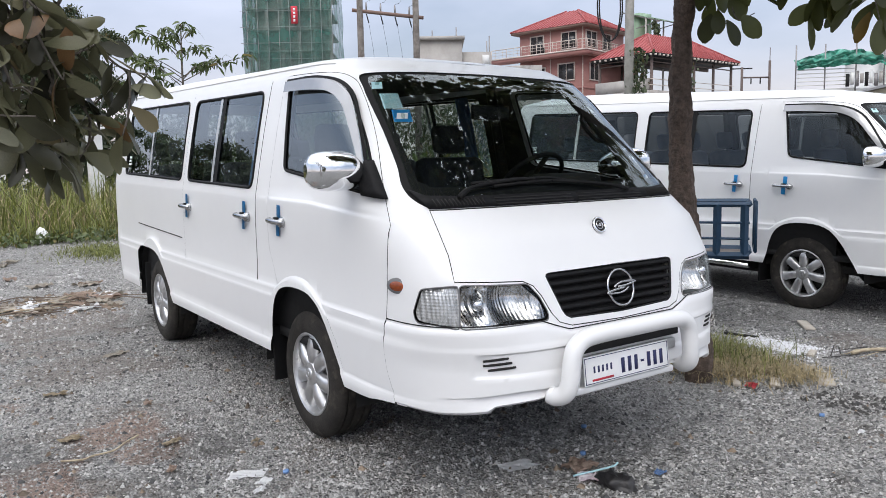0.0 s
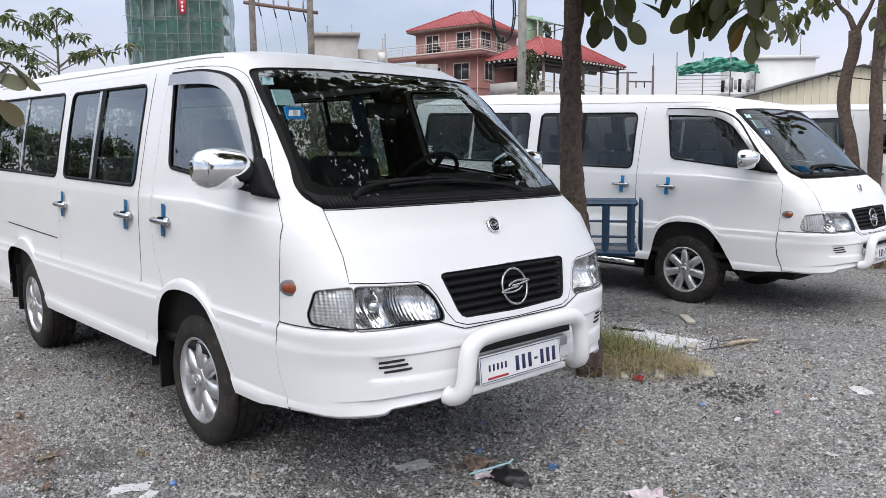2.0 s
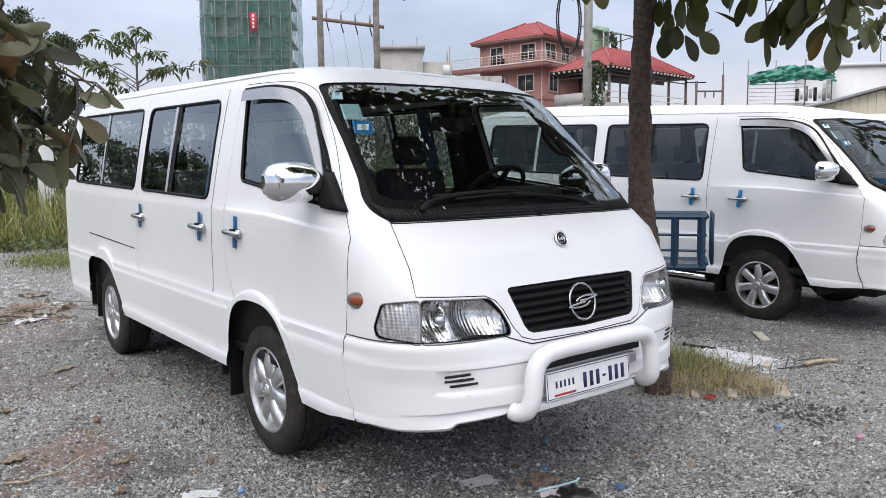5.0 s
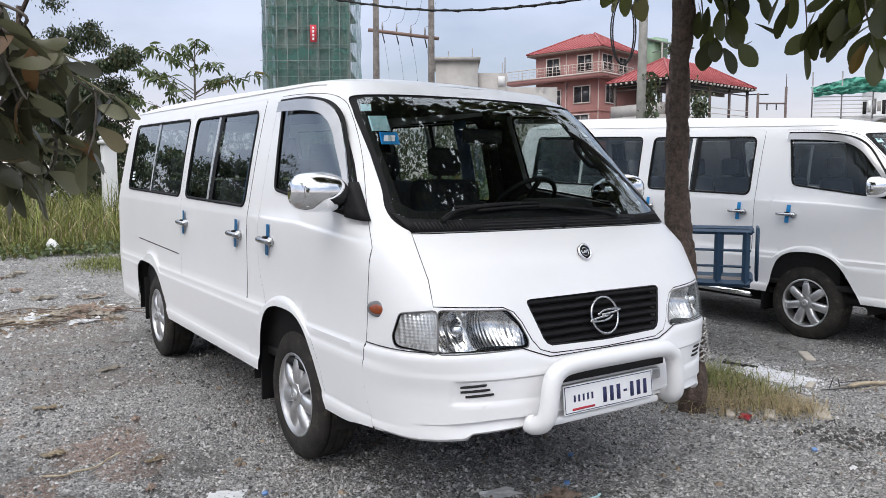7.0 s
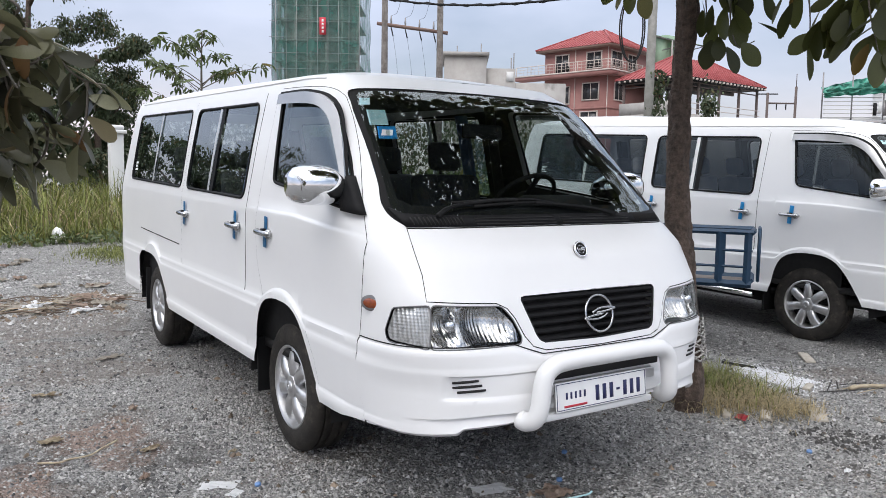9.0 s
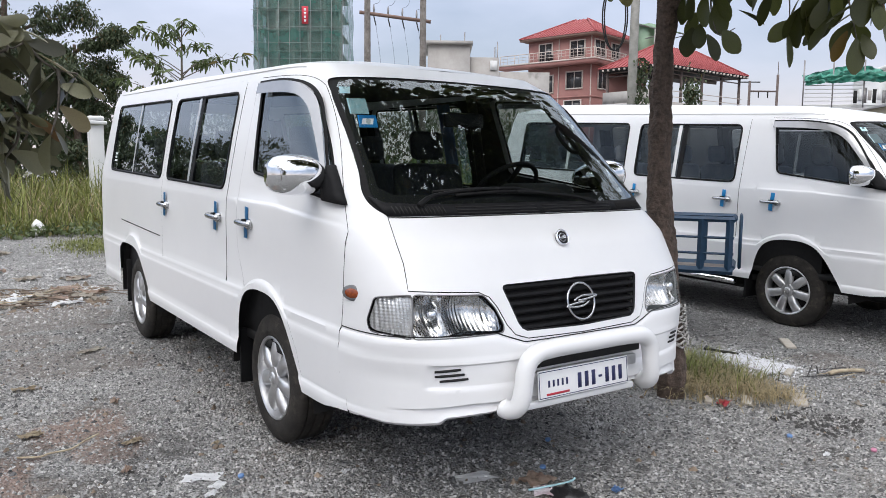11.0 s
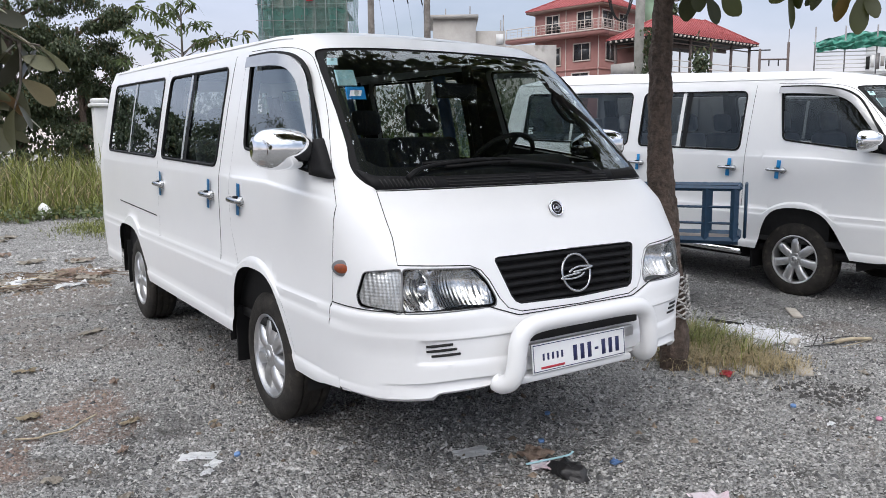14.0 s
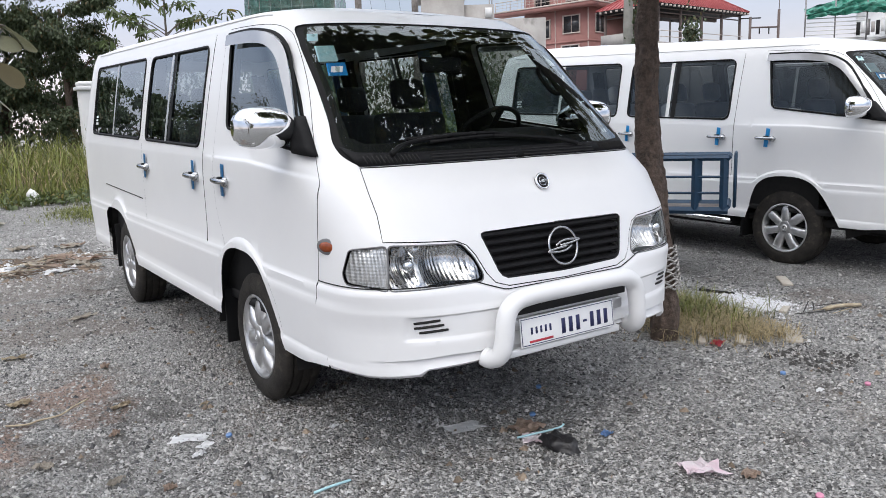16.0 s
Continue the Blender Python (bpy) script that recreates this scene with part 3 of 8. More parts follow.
def build_van(label, tape):
    van = thing("passenger_van", label, "van", "white vans parked in a row")
    scr, glz, bon, gri = on_front(dense(rounded(F_SCREEN, 0.03, 3))), on_front(dense(rounded(F_GLASS, 0.03, 3))), on_front(dense(F_BONNET)), on_front(dense(F_GRILLE, 0.03))
    head, ind = on_front(dense(rounded(F_HEAD, 0.018, 3), 0.04)), on_front(dense(F_IND, 0.04))
    wr, wm, wd = (on_side(dense(p)) for p in (W_REAR, W_MID, W_DOOR))
    dm, df = on_side(dense(rounded(D_MID, 0.03))), on_side(dense(D_FRONT))
    fa = on_side(dense(curve_xz(ARCH_FRONT, 3), 0.04))
    ra = on_side(dense(curve_xz(ARCH_REAR, 3), 0.04))
    uf = u_side(1.05, 0.45)
    outer = dense([(-SIDE - BACK, 0.37), (uf - 0.56, 0.40), (uf - 0.12, 0.424), (uf, 0.426), (uf + 0.02, 0.56), (NOSE, 0.56), (NOSE, 1.96), (-SIDE - BACK, 1.96)], 0.06)
    flare = [on_side([(cx + r * math.cos(q), 0.33 + r * math.sin(q)) for q in np.linspace(-0.02, math.pi + 0.02, 34)]) for cx in (0.03, -2.93) for r in (0.513, 0.523, 0.533)]
    back = [(-SIDE - 1.1, 1.36), (-SIDE - 0.42, 1.36), (-SIDE - 0.40, 1.82), (-SIDE - 1.1, 1.82)]
    rows = (0.454, 0.462, 0.470, 0.702, 0.711, 0.720, 0.728, 0.736, 0.760, 0.769, 0.778, 0.786, 1.18, 1.188, 1.196, 1.204, 1.212, 1.22, 1.228, 1.236, 1.244, 1.25, 1.256, 1.264)
    holes = [scr, bon, head, ind, wr, dm, df, fa, ra, back]
    part("body", skin(*sheet(outer, holes, 0.05, rows, flare), both=True), M_PAINT, van, "glossy white painted steel body", angle=35)
    # doors on both sides, set in with a narrow gap
    gap = -0.0015
    sd = sheet(grown(dm, gap), [wm], 0.05, rows)
    fd = sheet(grown(df, -0.0012), [wd, fa], 0.05, rows, flare)
    for flip in (False, True):
        door = part("sliding_door", skin(*sd, flip=flip), M_PAINT, van, "white sliding door", angle=35)
        for loop in (dm, df):
            part("panel_gap", (mirrored if flip else (lambda q: q))(skin(*sheet(grown(loop, 0.006), [grown(loop, -0.014)], 0.1), out=-0.005)), M_PAINT, van)
        for run in ([(-0.536, 0.782), (-0.534, 1.28), (-0.530, 1.92)], [(0.948, 1.18), (0.950, 1.06), (0.945, 0.92), (0.938, 0.79), (0.932, 0.72), (0.929, 0.66), (0.938, 0.585), (0.956, 0.535), (0.978, 0.498)], DOOR_TOP):
            part("door_seal", (mirrored if flip else (lambda q: q))(tube_bm([shell(*q, 0.0) for q in on_side(dense(run, 0.03, False))], 0.0022 if run[0][0] < 0 else 0.0016, 5)), M_SEAL, van, "thin dark door seal")
        door2 = part("front_door", skin(*fd, flip=flip), M_PAINT, van, "white front door", angle=35)
        sg = 1 if flip else -1
        fix = mirrored if flip else (lambda b: b)
        for who, win in ((van, wr), (door, wm), (door2, wd)):
            part("window_seal", fix(ribbon(grown(win, 0.003), 0.017, 0.007)), M_SEAL, who, "black rubber window seal")
            part("window_glass", fix(skin(*sheet(grown(win, -0.02), (), 0.12), out=-0.004)), G_SIDE, who, "dark tinted side glass").visible_shadow = False
        for who, x0, z0, z1, mat in ((van, -2.98, 1.365, 1.965, M_ALUM), (door, -1.34, 1.325, 1.90, M_ALUM), (door, -1.27, 1.325, 1.895, M_SEAL)):
            w = 0.022 if mat is M_ALUM else 0.028
            pl = on_side(dense([(x0 - w, z0), (x0 + w, z0), (x0 + w - 0.01, z1), (x0 - w - 0.01, z1)], 0.1))
            part("window_divider", fix(skin(*sheet(pl, (), 0.1), out=0.004)), mat, who, "upright divider between sliding panes")
        for xa, xb in ((-0.84, -0.70), (-2.24, -2.14)):
            rows_c = [[(xa + (xb - xa) * i / 14, -(level(z)[2] - 0.075 + 0.012 * math.sin(i * 1.9)), z + 0.03) for i in range(15)] for z in np.linspace(1.28, 1.86, 7)]
            b = bmesh.new()
            grid_faces(b, rows_c)
            part("curtain", fix(b), M_CURTAIN, van, "gathered blue curtain")
        for z_, w_ in ((1.475, 0.10), (1.505, 0.075), (1.535, 0.09)):
            lab_ = on_side(dense([(-3.80, z_), (-3.80 + w_, z_), (-3.80 + w_, z_ + 0.018), (-3.80, z_ + 0.018)], 0.05))
            part("window_sticker", fix(skin(*sheet(lab_, (), 0.05), out=-0.002)), M_CREAM, van, "small pale bar of a window sticker")
        # acrylic rain visor over the door window
        vis = on_side(dense(VISOR_OUT + VISOR_IN[::-1], 0.03))
        part("rain_visor", fix(skin(*sheet(vis, (), 0.04), out=0.030)), M_SMOKE, door2, "smoky grey acrylic rain visor")
        lip = on_side(dense(VISOR_LIP + VISOR_OUT[::-1], 0.03))
        part("visor_edge", fix(skin(*sheet(lip, (), 0.04), out=0.020)), M_SEAL, door2, "black visor edge")
        # handles under strips of blue tape
        for who, hx, hz in ((van, -1.87, 1.164), (door, -0.71, 1.148), (door2, -0.185, 1.142)):
            y = -(level(hz)[2])
            h = new("door_handle")
            h.parent = who
            h.location = (hx, sg * -y, hz)
            part("grip", fix(tube_bm(smooth_line([(-0.092, -0.010, 0.004), (-0.078, -0.034, 0.002), (0.0, -0.044, 0.0), (0.078, -0.036, -0.002), (0.095, -0.010, -0.004)], 4), [0.010] + [0.0145] * 15 + [0.010], 10)), M_DIMCHROME, h, "chrome pull grip")
            boss = lathe_bm([(0.001, -0.030), (0.017, -0.029), (0.025, -0.022), (0.029, -0.008), (0.030, 0.004)], 18)
            bmesh.ops.transform(boss, matrix=Matrix.Translation((0.062, -0.002, -0.006)), verts=boss.verts[:])
            part("lock_boss", fix(boss), M_DIMCHROME, h, "round chrome lock boss")
            part("tape", fix(box_bm(-0.020, 0.020, -0.010, -0.006, 0.016, 0.088, bevel=0.0015, m=pose(0.016, -0.004, 0, 0, 5, 0))), tape, h, "strip of blue tape")
            part("tape", fix(box_bm(-0.020, 0.020, -0.012, -0.008, -0.080, -0.012, bevel=0.0015, m=pose(0.008, -0.004, 0, 0, 3, 0))), tape, h, "strip of blue tape")
            # dark block in place of a shaded hollow behind the grip
            part("handle_cup", fix(box_bm(-0.022, 0.022, -0.034, -0.006, -0.012, 0.022, bevel=0.006, m=pose(0.008, 0, 0))), M_SEAL, h, "dark hand recess")
        # mirror on a black foot
        mir = new("door_mirror")
        mir.parent = door2
        if flip:
            mir.location = (-0.05, -0.075, 0.0)
        b = bmesh.new()
        bmesh.ops.create_uvsphere(b, u_segments=24, v_segments=14, radius=1.0)
        for v in b.verts:
            if v.co.x < -0.25:
                v.co.x = -0.25
            v.co.z = math.copysign(abs(v.co.z) ** 0.75, v.co.z)
            v.co.y = math.copysign(abs(v.co.y) ** 0.75, v.co.y)
            k = max(0.0, v.co.y - 0.35) / 0.65
            v.co.z = v.co.z * (1 - 0.25 * k) - 0.18 * k
            v.co.y += 0.22 * k
            v.co.x -= 0.2 * k
        bmesh.ops.transform(b, matrix=pose(0.640, -1.010, 1.41, 0, 0, 12) @ Matrix.Diagonal((0.128, 0.138, 0.090, 1)), verts=b.verts[:])
        part("mirror_shell", fix(b), M_CHROME, mir, "chrome mirror housing")
        part("mirror_neck", fix(tube_bm([(0.65, -0.94, 1.385), (0.70, -0.90, 1.375), (0.72, -0.86, 1.37)], [0.022, 0.028, 0.032], 10)), M_PLASTIC, mir)
        ft = on_side([(0.868, 1.288), (0.735, 1.302), (0.685, 1.37), (0.665, 1.45), (0.705, 1.455)])
        part("mirror_foot", fix(skin(*sheet(dense(ft, 0.04), (), 0.04), out=0.028, edge=0.03)), M_PLASTIC, mir, "black triangular mirror foot")
        # oval side repeater
        c = shell(u_side(1.02, 0.935), 0.935)
        n = (shell(u_side(1.02, 0.935), 0.935, 0.05) - c).normalized()
        b = bmesh.new()
        bmesh.ops.create_uvsphere(b, u_segments=20, v_segments=10, radius=1.0)
        rot = n.to_track_quat("Z", "Y").to_matrix().to_4x4()
        b2 = b.copy()
        bmesh.ops.transform(b, matrix=Matrix.Translation(c) @ rot @ Matrix.Diagonal((0.044, 0.025, 0.014, 1)), verts=b.verts[:])
        bmesh.ops.transform(b2, matrix=Matrix.Translation(c) @ rot @ Matrix.Diagonal((0.056, 0.034, 0.010, 1)), verts=b2.verts[:])
        rep = part("side_repeater", fix(b), M_AMBER, van, "amber oval side repeater lamp")
        part("bezel", fix(b2), M_FRAME, rep, "dark bezel")
        # lamp unit: clear corner indicator and main lamp
        unit = new("headlight")
        unit.parent = van
        for nm, poly, deep in (("indicator", ind, 0.035), ("main_lamp", head, 0.08)):
            part(nm + "_lens", fix(skin(*sheet(grown(poly, -0.008), (), 0.05), out=-0.002)), G_LAMP, unit, "clear lamp lens").visible_shadow = False
            ref = skin(*sheet(grown(poly, -0.004), (), 0.016 if deep > 0.05 else 0.03), out=-0.012)
            if deep > 0.05:
                for v in ref.verts:
                    y, z = abs(v.co.y), v.co.z
                    bowl = max(0.0, 1 - ((y - 0.735) / 0.06) ** 2 - ((z - 0.865) / 0.085) ** 2, 1 - ((y - 0.565) / 0.12) ** 2 - ((z - 0.865) / 0.12) ** 2)
                    v.co.x -= 0.09 * bowl + 0.0003 * math.sin(y * 150) + 0.01
            part(nm + "_reflector", fix(ref), M_REFLECT if deep > 0.05 else M_FROST, unit, "bright pressed reflector")
            part(nm + "_frame", fix(ribbon(grown(poly, 0.004), 0.005, 0.002)), M_FRAME, unit, "dark grey lamp surround")
        for i in range(9):
            z = 0.790 + 0.016 * i
            a = [(0.885 - 0.001 * i, z), (0.80, z + 0.002)]
            part("lens_rib", fix(tube_bm([shell(*q, -0.012) for q in on_front(dense(a, 0.03, False))], 0.0018, 5)), G_LAMP, unit)
        p = shell(u_front(0.735, 0.865), 0.865, -0.03)
        b = lathe_bm([(0.001, 0.02), (0.018, 0.018), (0.026, 0.0), (0.020, -0.03)], 16)
        bmesh.ops.transform(b, matrix=Matrix.Translation(p) @ Matrix.Rotation(radians(-90), 4, "Z"), verts=b.verts[:])
        part("bulb_shield", fix(b), M_CHROME, unit)
        # mud flaps and rail of the sliding door
        part("mud_flap", fix(box_bm(-0.435, -0.415, -0.90, -0.68, 0.20, 0.52, bevel=0.004)), M_SEAL, van, "black rubber mud flap")
        part("mud_flap", fix(box_bm(-3.40, -3.38, -0.90, -0.68, 0.22, 0.60, bevel=0.004)), M_SEAL, van, "black rubber mud flap")
        # flat dark strip painted for the shade inside the rail slot
        sl = on_side(dense([(-3.40, 0.957), (-2.05, 0.918), (-2.05, 0.926), (-3.40, 0.966)], 0.1))
        part("door_rail", fix(skin(*sheet(sl, (), 0.1), out=0.002)), M_DARK, van, "dark slot of the door rail")
        gut = [shell(u_side(x, 1.945), 1.945, 0.002) for x in np.linspace(-4.0, 0.0, 24)]
        gut += [shell(u_side(x, z), z, 0.002) for x, z in ((0.08, 1.944), (0.16, 1.940))]
        part("roof_gutter", fix(tube_bm(gut, 0.005, 6)), M_PAINT, van)
        part("gutter_seal", fix(tube_bm([p + Vector((0, 0.003, -0.009)) for p in gut], 0.0030, 5)), M_PLASTIC, van, "thin dark seal under the gutter")
        # wheel housing behind the arch
        for cx in (0.03, -2.93):
            rows2 = []
            rad = 0.56 if cx > 0 else 0.63
            for q in range(15):
                a = math.pi * q / 14
                rows2.append([(cx + rad * math.cos(a), yy, 0.30 + rad * math.sin(a)) for yy in (-0.905, -0.50)])
            b = bmesh.new()
            grid_faces(b, rows2)
            back_rows = [[(cx + r * math.cos(math.pi * q / 14), -0.50, 0.30 + r * math.sin(math.pi * q / 14)) for q in range(15)] for r in (rad, 0.01)]
            grid_faces(b, back_rows)
            part("wheel_housing", fix(b), M_DARK, van)
    # bonnet, with its gap, and grille
    part("bonnet", skin(*sheet(halved(grown(bon, -0.0045)), [gri], 0.05), out=0.001, both=True), M_PAINT, van, "white bonnet panel", angle=24)
    part("bonnet_gap", skin(*sheet(halved(grown(bon, 0.006)), [grown(bon, -0.020)], 0.08), out=-0.006, both=True), M_DARK, van)
    grille = new("grille")
    grille.parent = van
    part("grille_back", skin(*sheet(halved(gri), (), 0.06), out=-0.035, both=True), M_DARK, grille)
    for i in range(6):
        z = 0.955 - i * 0.033
        half = float(np.interp(z, (0.77, 0.80, 0.968), (0.31, 0.345, 0.398))) - 0.004
        b = bmesh.new()
        ys = np.linspace(-half, half, 21)
        rows2 = []
        for y in ys:
            p = shell(u_front(y, z), z, -0.004)
            rows2.append([(p.x - 0.035, y, z + 0.012), (p.x, y, z + 0.006), (p.x + 0.002, y, z - 0.004), (p.x - 0.004, y, z - 0.012), (p.x - 0.035, y, z - 0.010)])
        grid_faces(b, rows2)
        bmesh.ops.recalc_face_normals(b, faces=b.faces[:])
        part("slat", b, M_PLASTIC, grille, angle=40)
    rim = halved(on_front(dense([(0.0, 0.972)] + F_GRILLE[1:-1] + [(0.0, 0.768)], 0.03, False)))
    edge = [shell(*q, -0.006) for q in rim]
    part("grille_rim", tube_bm([p for p in edge if p.y < -0.001] + [Vector((p.x, -p.y, p.z)) for p in edge if p.y < -0.001][::-1] + [edge[0]], 0.007, 6), M_PLASTIC, grille)
    e = emblem_bm(0.080)
    bmesh.ops.transform(e, matrix=pose(1.390, 0.004, 0.873, 0, -14, 0), verts=e.verts[:])
    part("emblem", e, M_DIMCHROME, grille, "chrome ring emblem with two blades")
    bd = emblem_bm(0.019)
    add_tube(bd, [(-0.001, 0.034 * math.cos(q), 0.034 * math.sin(q)) for q in (2 * math.pi * i / 28 for i in range(29))], 0.0055, 8, caps=False)
    bmesh.ops.transform(bd, matrix=pose(1.265, 0.002, 1.143, 0, -24, 0), verts=bd.verts[:])
    badge = part("badge", bd, M_CHROME, van, "small round chrome badge on a dark disc")
    b = lathe_bm([(0.001, 0.0), (0.034, 0.0), (0.036, -0.006), (0.001, -0.006)], 24)
    bmesh.ops.transform(b, matrix=pose(1.261, 0.002, 1.141, 0, -24, 0) @ Matrix.Rotation(radians(-90), 4, "Z"), verts=b.verts[:])
    part("badge_disc", b, M_PLASTIC, badge)
    # windscreen, its black border, cowl
    ws = part("windscreen", skin(*sheet(halved(glz), (), 0.06), out=-0.004, both=True), G_FRONT, van, "windscreen glass reflecting leaves and sky")
    ws.visible_shadow = False
    frit = on_front(dense([(-0.05, 1.330), (0.60, 1.330), (0.715, 1.332), (0.757, 1.36), (0.728, 1.588), (0.706, 1.79), (0.686, 1.836), (0.40, 1.858), (-0.05, 1.866)]))
    part("screen_border", skin(*sheet(halved(scr), [frit], 0.06), out=-0.008, both=True), M_SEAL, van, "black windscreen border")
    cow = on_front(dense([(-0.05, 1.246), (0.60, 1.246), (0.770, 1.244), (0.805, 1.325), (0.755, 1.300), (0.60, 1.292), (-0.05, 1.292)]))
    cowl = part("cowl", skin(*sheet(halved(cow), (), 0.05), out=0.004, both=True, edge=0.01), M_PLASTIC, van, "black plastic cowl with air slots")
    for z in (1.255, 1.267, 1.279):
        for sgn in (1, -1):
            pts = [shell(*q, 0.006) for q in on_front([(y, z) for y in np.linspace(0.02, 0.46, 9)])]
            part("cowl_slot", tube_bm([(p.x, p.y * sgn, p.z) for p in pts], 0.0035, 5), M_DARK, cowl)
    for sgn in (1, -1):
        for i in range(14):
            y = 0.52 + i * 0.0165
            a, b2 = (shell(*q, 0.006) for q in on_front([(y, 1.256), (y + 0.004, 1.284)]))
            part("cowl_slot", tube_bm([(a.x, a.y * sgn, a.z), (b2.x, b2.y * sgn, b2.z)], 0.0035, 5), M_DARK, cowl)
    # wipers
    for y0, pts in ((0.36, [(0.36, 1.29), (0.25, 1.315), (0.05, 1.335), (-0.10, 1.343)]), (-0.64, [(-0.64, 1.29), (-0.55, 1.33), (-0.35, 1.352), (-0.20, 1.357)])):
        w = new("wiper")
        w.parent = van

        def at(y, z, o):
            p = shell(u_front(y, z), z, o)
            return Vector((p.x, y, p.z))
        part("arm", tube_bm(smooth_line([at(y, z, 0.03) for y, z in pts], 5), [0.012] * 4 + [0.008] * 12, 6), M_SEAL, w)
        mid = pts[-1]
        part("blade", tube_bm([at(mid[0] + d, mid[1] + d * sl, 0.016) for d, sl in ((-0.34, 0.04), (-0.1, 0.0), (0.1, 0.0), (0.36, -0.10))], 0.008, 6), M_SEAL, w)
    # inspection stickers behind the glass
    for nm, y0, y1, za, zb, mat, lab in (("sticker", -0.716, -0.640, 1.690, 1.765, M_CYAN, "pale cyan inspection sticker"), ("sticker", -0.708, -0.632, 1.625, 1.684, M_BLUE, "blue inspection sticker"), ("sticker", -0.694, -0.648, 1.640, 1.668, M_CREAM, "white field of a sticker"), ("sticker", -0.715, -0.675, 1.790, 1.825, M_CYAN, "small teal sticker")):
        b = bmesh.new()
        o = -0.0066 if mat is not M_CREAM else -0.0052
        vs2 = []
        for y, z in ((y0, za), (y1, za), (y1 + 0.016, zb), (y0 + 0.016, zb)):
            p = shell(u_front(y, z), z, o)
            vs2.append(b.verts.new((p.x, y, p.z)))
        b.faces.new(vs2)
        bmesh.ops.solidify(b, geom=b.faces[:], thickness=0.001)
        part(nm, b, mat, ws, lab, smooth=False)
    # bumper: rows from its lower edge up to the gap under the lamps
    ts = [0.0, 0.015, 0.05, 0.10, 0.13, 0.145, 0.16, 0.175, 0.19, 0.205, 0.22, 0.235, 0.25, 0.265, 0.28, 0.30, 0.35, 0.40, 0.42, 0.435, 0.45, 0.465, 0.48, 0.53, 0.60, 0.66, 0.685, 0.70, 0.725, 0.75, 0.775, 0.80, 0.84, 0.89, 0.94, 0.975, 0.995, 1.0]
    rows2, rim, end = [], [], []
    for t in ts:
        half_row = []
        for i in range(97):
            s_ = i / 96
            z = 0.43 + 0.356 * t
            x0 = float(np.interp(z, (0.43, 0.498, 0.535, 0.585, 0.66, 0.72, 0.79), (0.990, 0.974, 0.956, 0.938, 0.929, 0.932, 0.938)))
            u0 = u_side(x0 + 0.003, z)
            u = u0 + (NOSE - u0) * s_
            y = -shell(u, z).y
            low = float(np.interp(y, (0.0, 0.38, 0.50, 0.68, 0.705, 0.80, 0.86, 0.90, 0.93), (0.492, 0.487, 0.462, 0.448, 0.424, 0.416, 0.414, 0.420, 0.424)))
            top = 0.786 - 0.05 * min(1.0, max(0.0, (0.47 - y) / 0.12))
            edge = 0.492 + 0.022 * min(1.0, max(0.0, (0.84 - y) / 0.25))
            if t <= 0.22:
                zz = low + (edge - low) * t / 0.22
            elif t < 0.7:
                zz = edge + (0.68 - edge) * (t - 0.22) / 0.48
            else:
                zz = 0.68 + (top - 0.68) * (t - 0.7) / 0.3
            o = 0.0055 + 0.003 * soft_step(0.692 - zz, 0.010) - 0.030 * max(0.0, 1 - t / 0.04) ** 2
            o -= 0.016 * max(0.0, (zz - top + 0.022) / 0.022) ** 2
            # overhang above the recessed lower lip
            deep = min(1.0, max(0.0, (0.86 - y) / 0.12)) * (0.5 + 0.5 * min(1.0, max(0.0, (0.80 - y) / 0.2)))
            if t < 0.22:
                o -= 0.024 * deep * min(1.0, (0.22 - t) / 0.015) * t / 0.22
            # shallow panel round the air slots
            o -= 0.008 * soft_step(zz - 0.578, 0.006) * soft_step(0.668 + 0.01 * (0.745 - y) - zz, 0.004) * soft_step(0.745 - y, 0.008)
            p = shell(u, zz, o)
            if t == 1.0:
                rim.append(shell(u, zz + 0.001, 0.001))
            if i == 0 and zz < 0.782:
                end.append(shell(u_side(x0 - 0.002, zz), zz, 0.0015))
            half_row.append(Vector((p.x, p.y, p.z)))
        rows2.append(half_row + [Vector((p.x, -p.y, p.z)) for p in half_row[-2::-1]])
    b = bmesh.new()
    grid_faces(b, rows2)
    bumper = part("bumper", b, M_PAINT, van, "white moulded front bumper", angle=40)
    for sgn in (1, -1):
        part("bumper_gap", tube_bm([(p.x, p.y * sgn, p.z) for p in rim], 0.0025, 5), M_SEAL, bumper, "thin dark gap above the bumper")
        part("bumper_gap", tube_bm([(p.x, p.y * sgn, p.z) for p in end], 0.0032, 5), M_SEAL, bumper, "thin dark gap beside the bumper")
        for i, (ya, yb) in enumerate(((0.705, 0.600), (0.722, 0.612), (0.724, 0.626))):
            z = 0.607 + 0.0195 * i
            pts = [shell(u_front(y, z), z + 0.0014 * k, 0.0012) for k, y in enumerate(np.linspace(ya, yb, 6))]
            # solid black bars stand in for the shaded slots
            b = tube_bm([(p.x, p.y * sgn, p.z) for p in pts], [0.0045] + [0.0054] * 4 + [0.0045], 8)
            part("air_slot", b, M_DARK, bumper, "black air slot")
    # dark block laid on the bumper for a shaded opening
    b = box_bm(1.455, 1.472, -0.40, 0.30, 0.635, 0.672, bevel=0.004)
    part("air_opening", b, M_DARK, bumper, "dark opening behind the bar")
    bar = new("nudge_bar")
    bar.parent = van
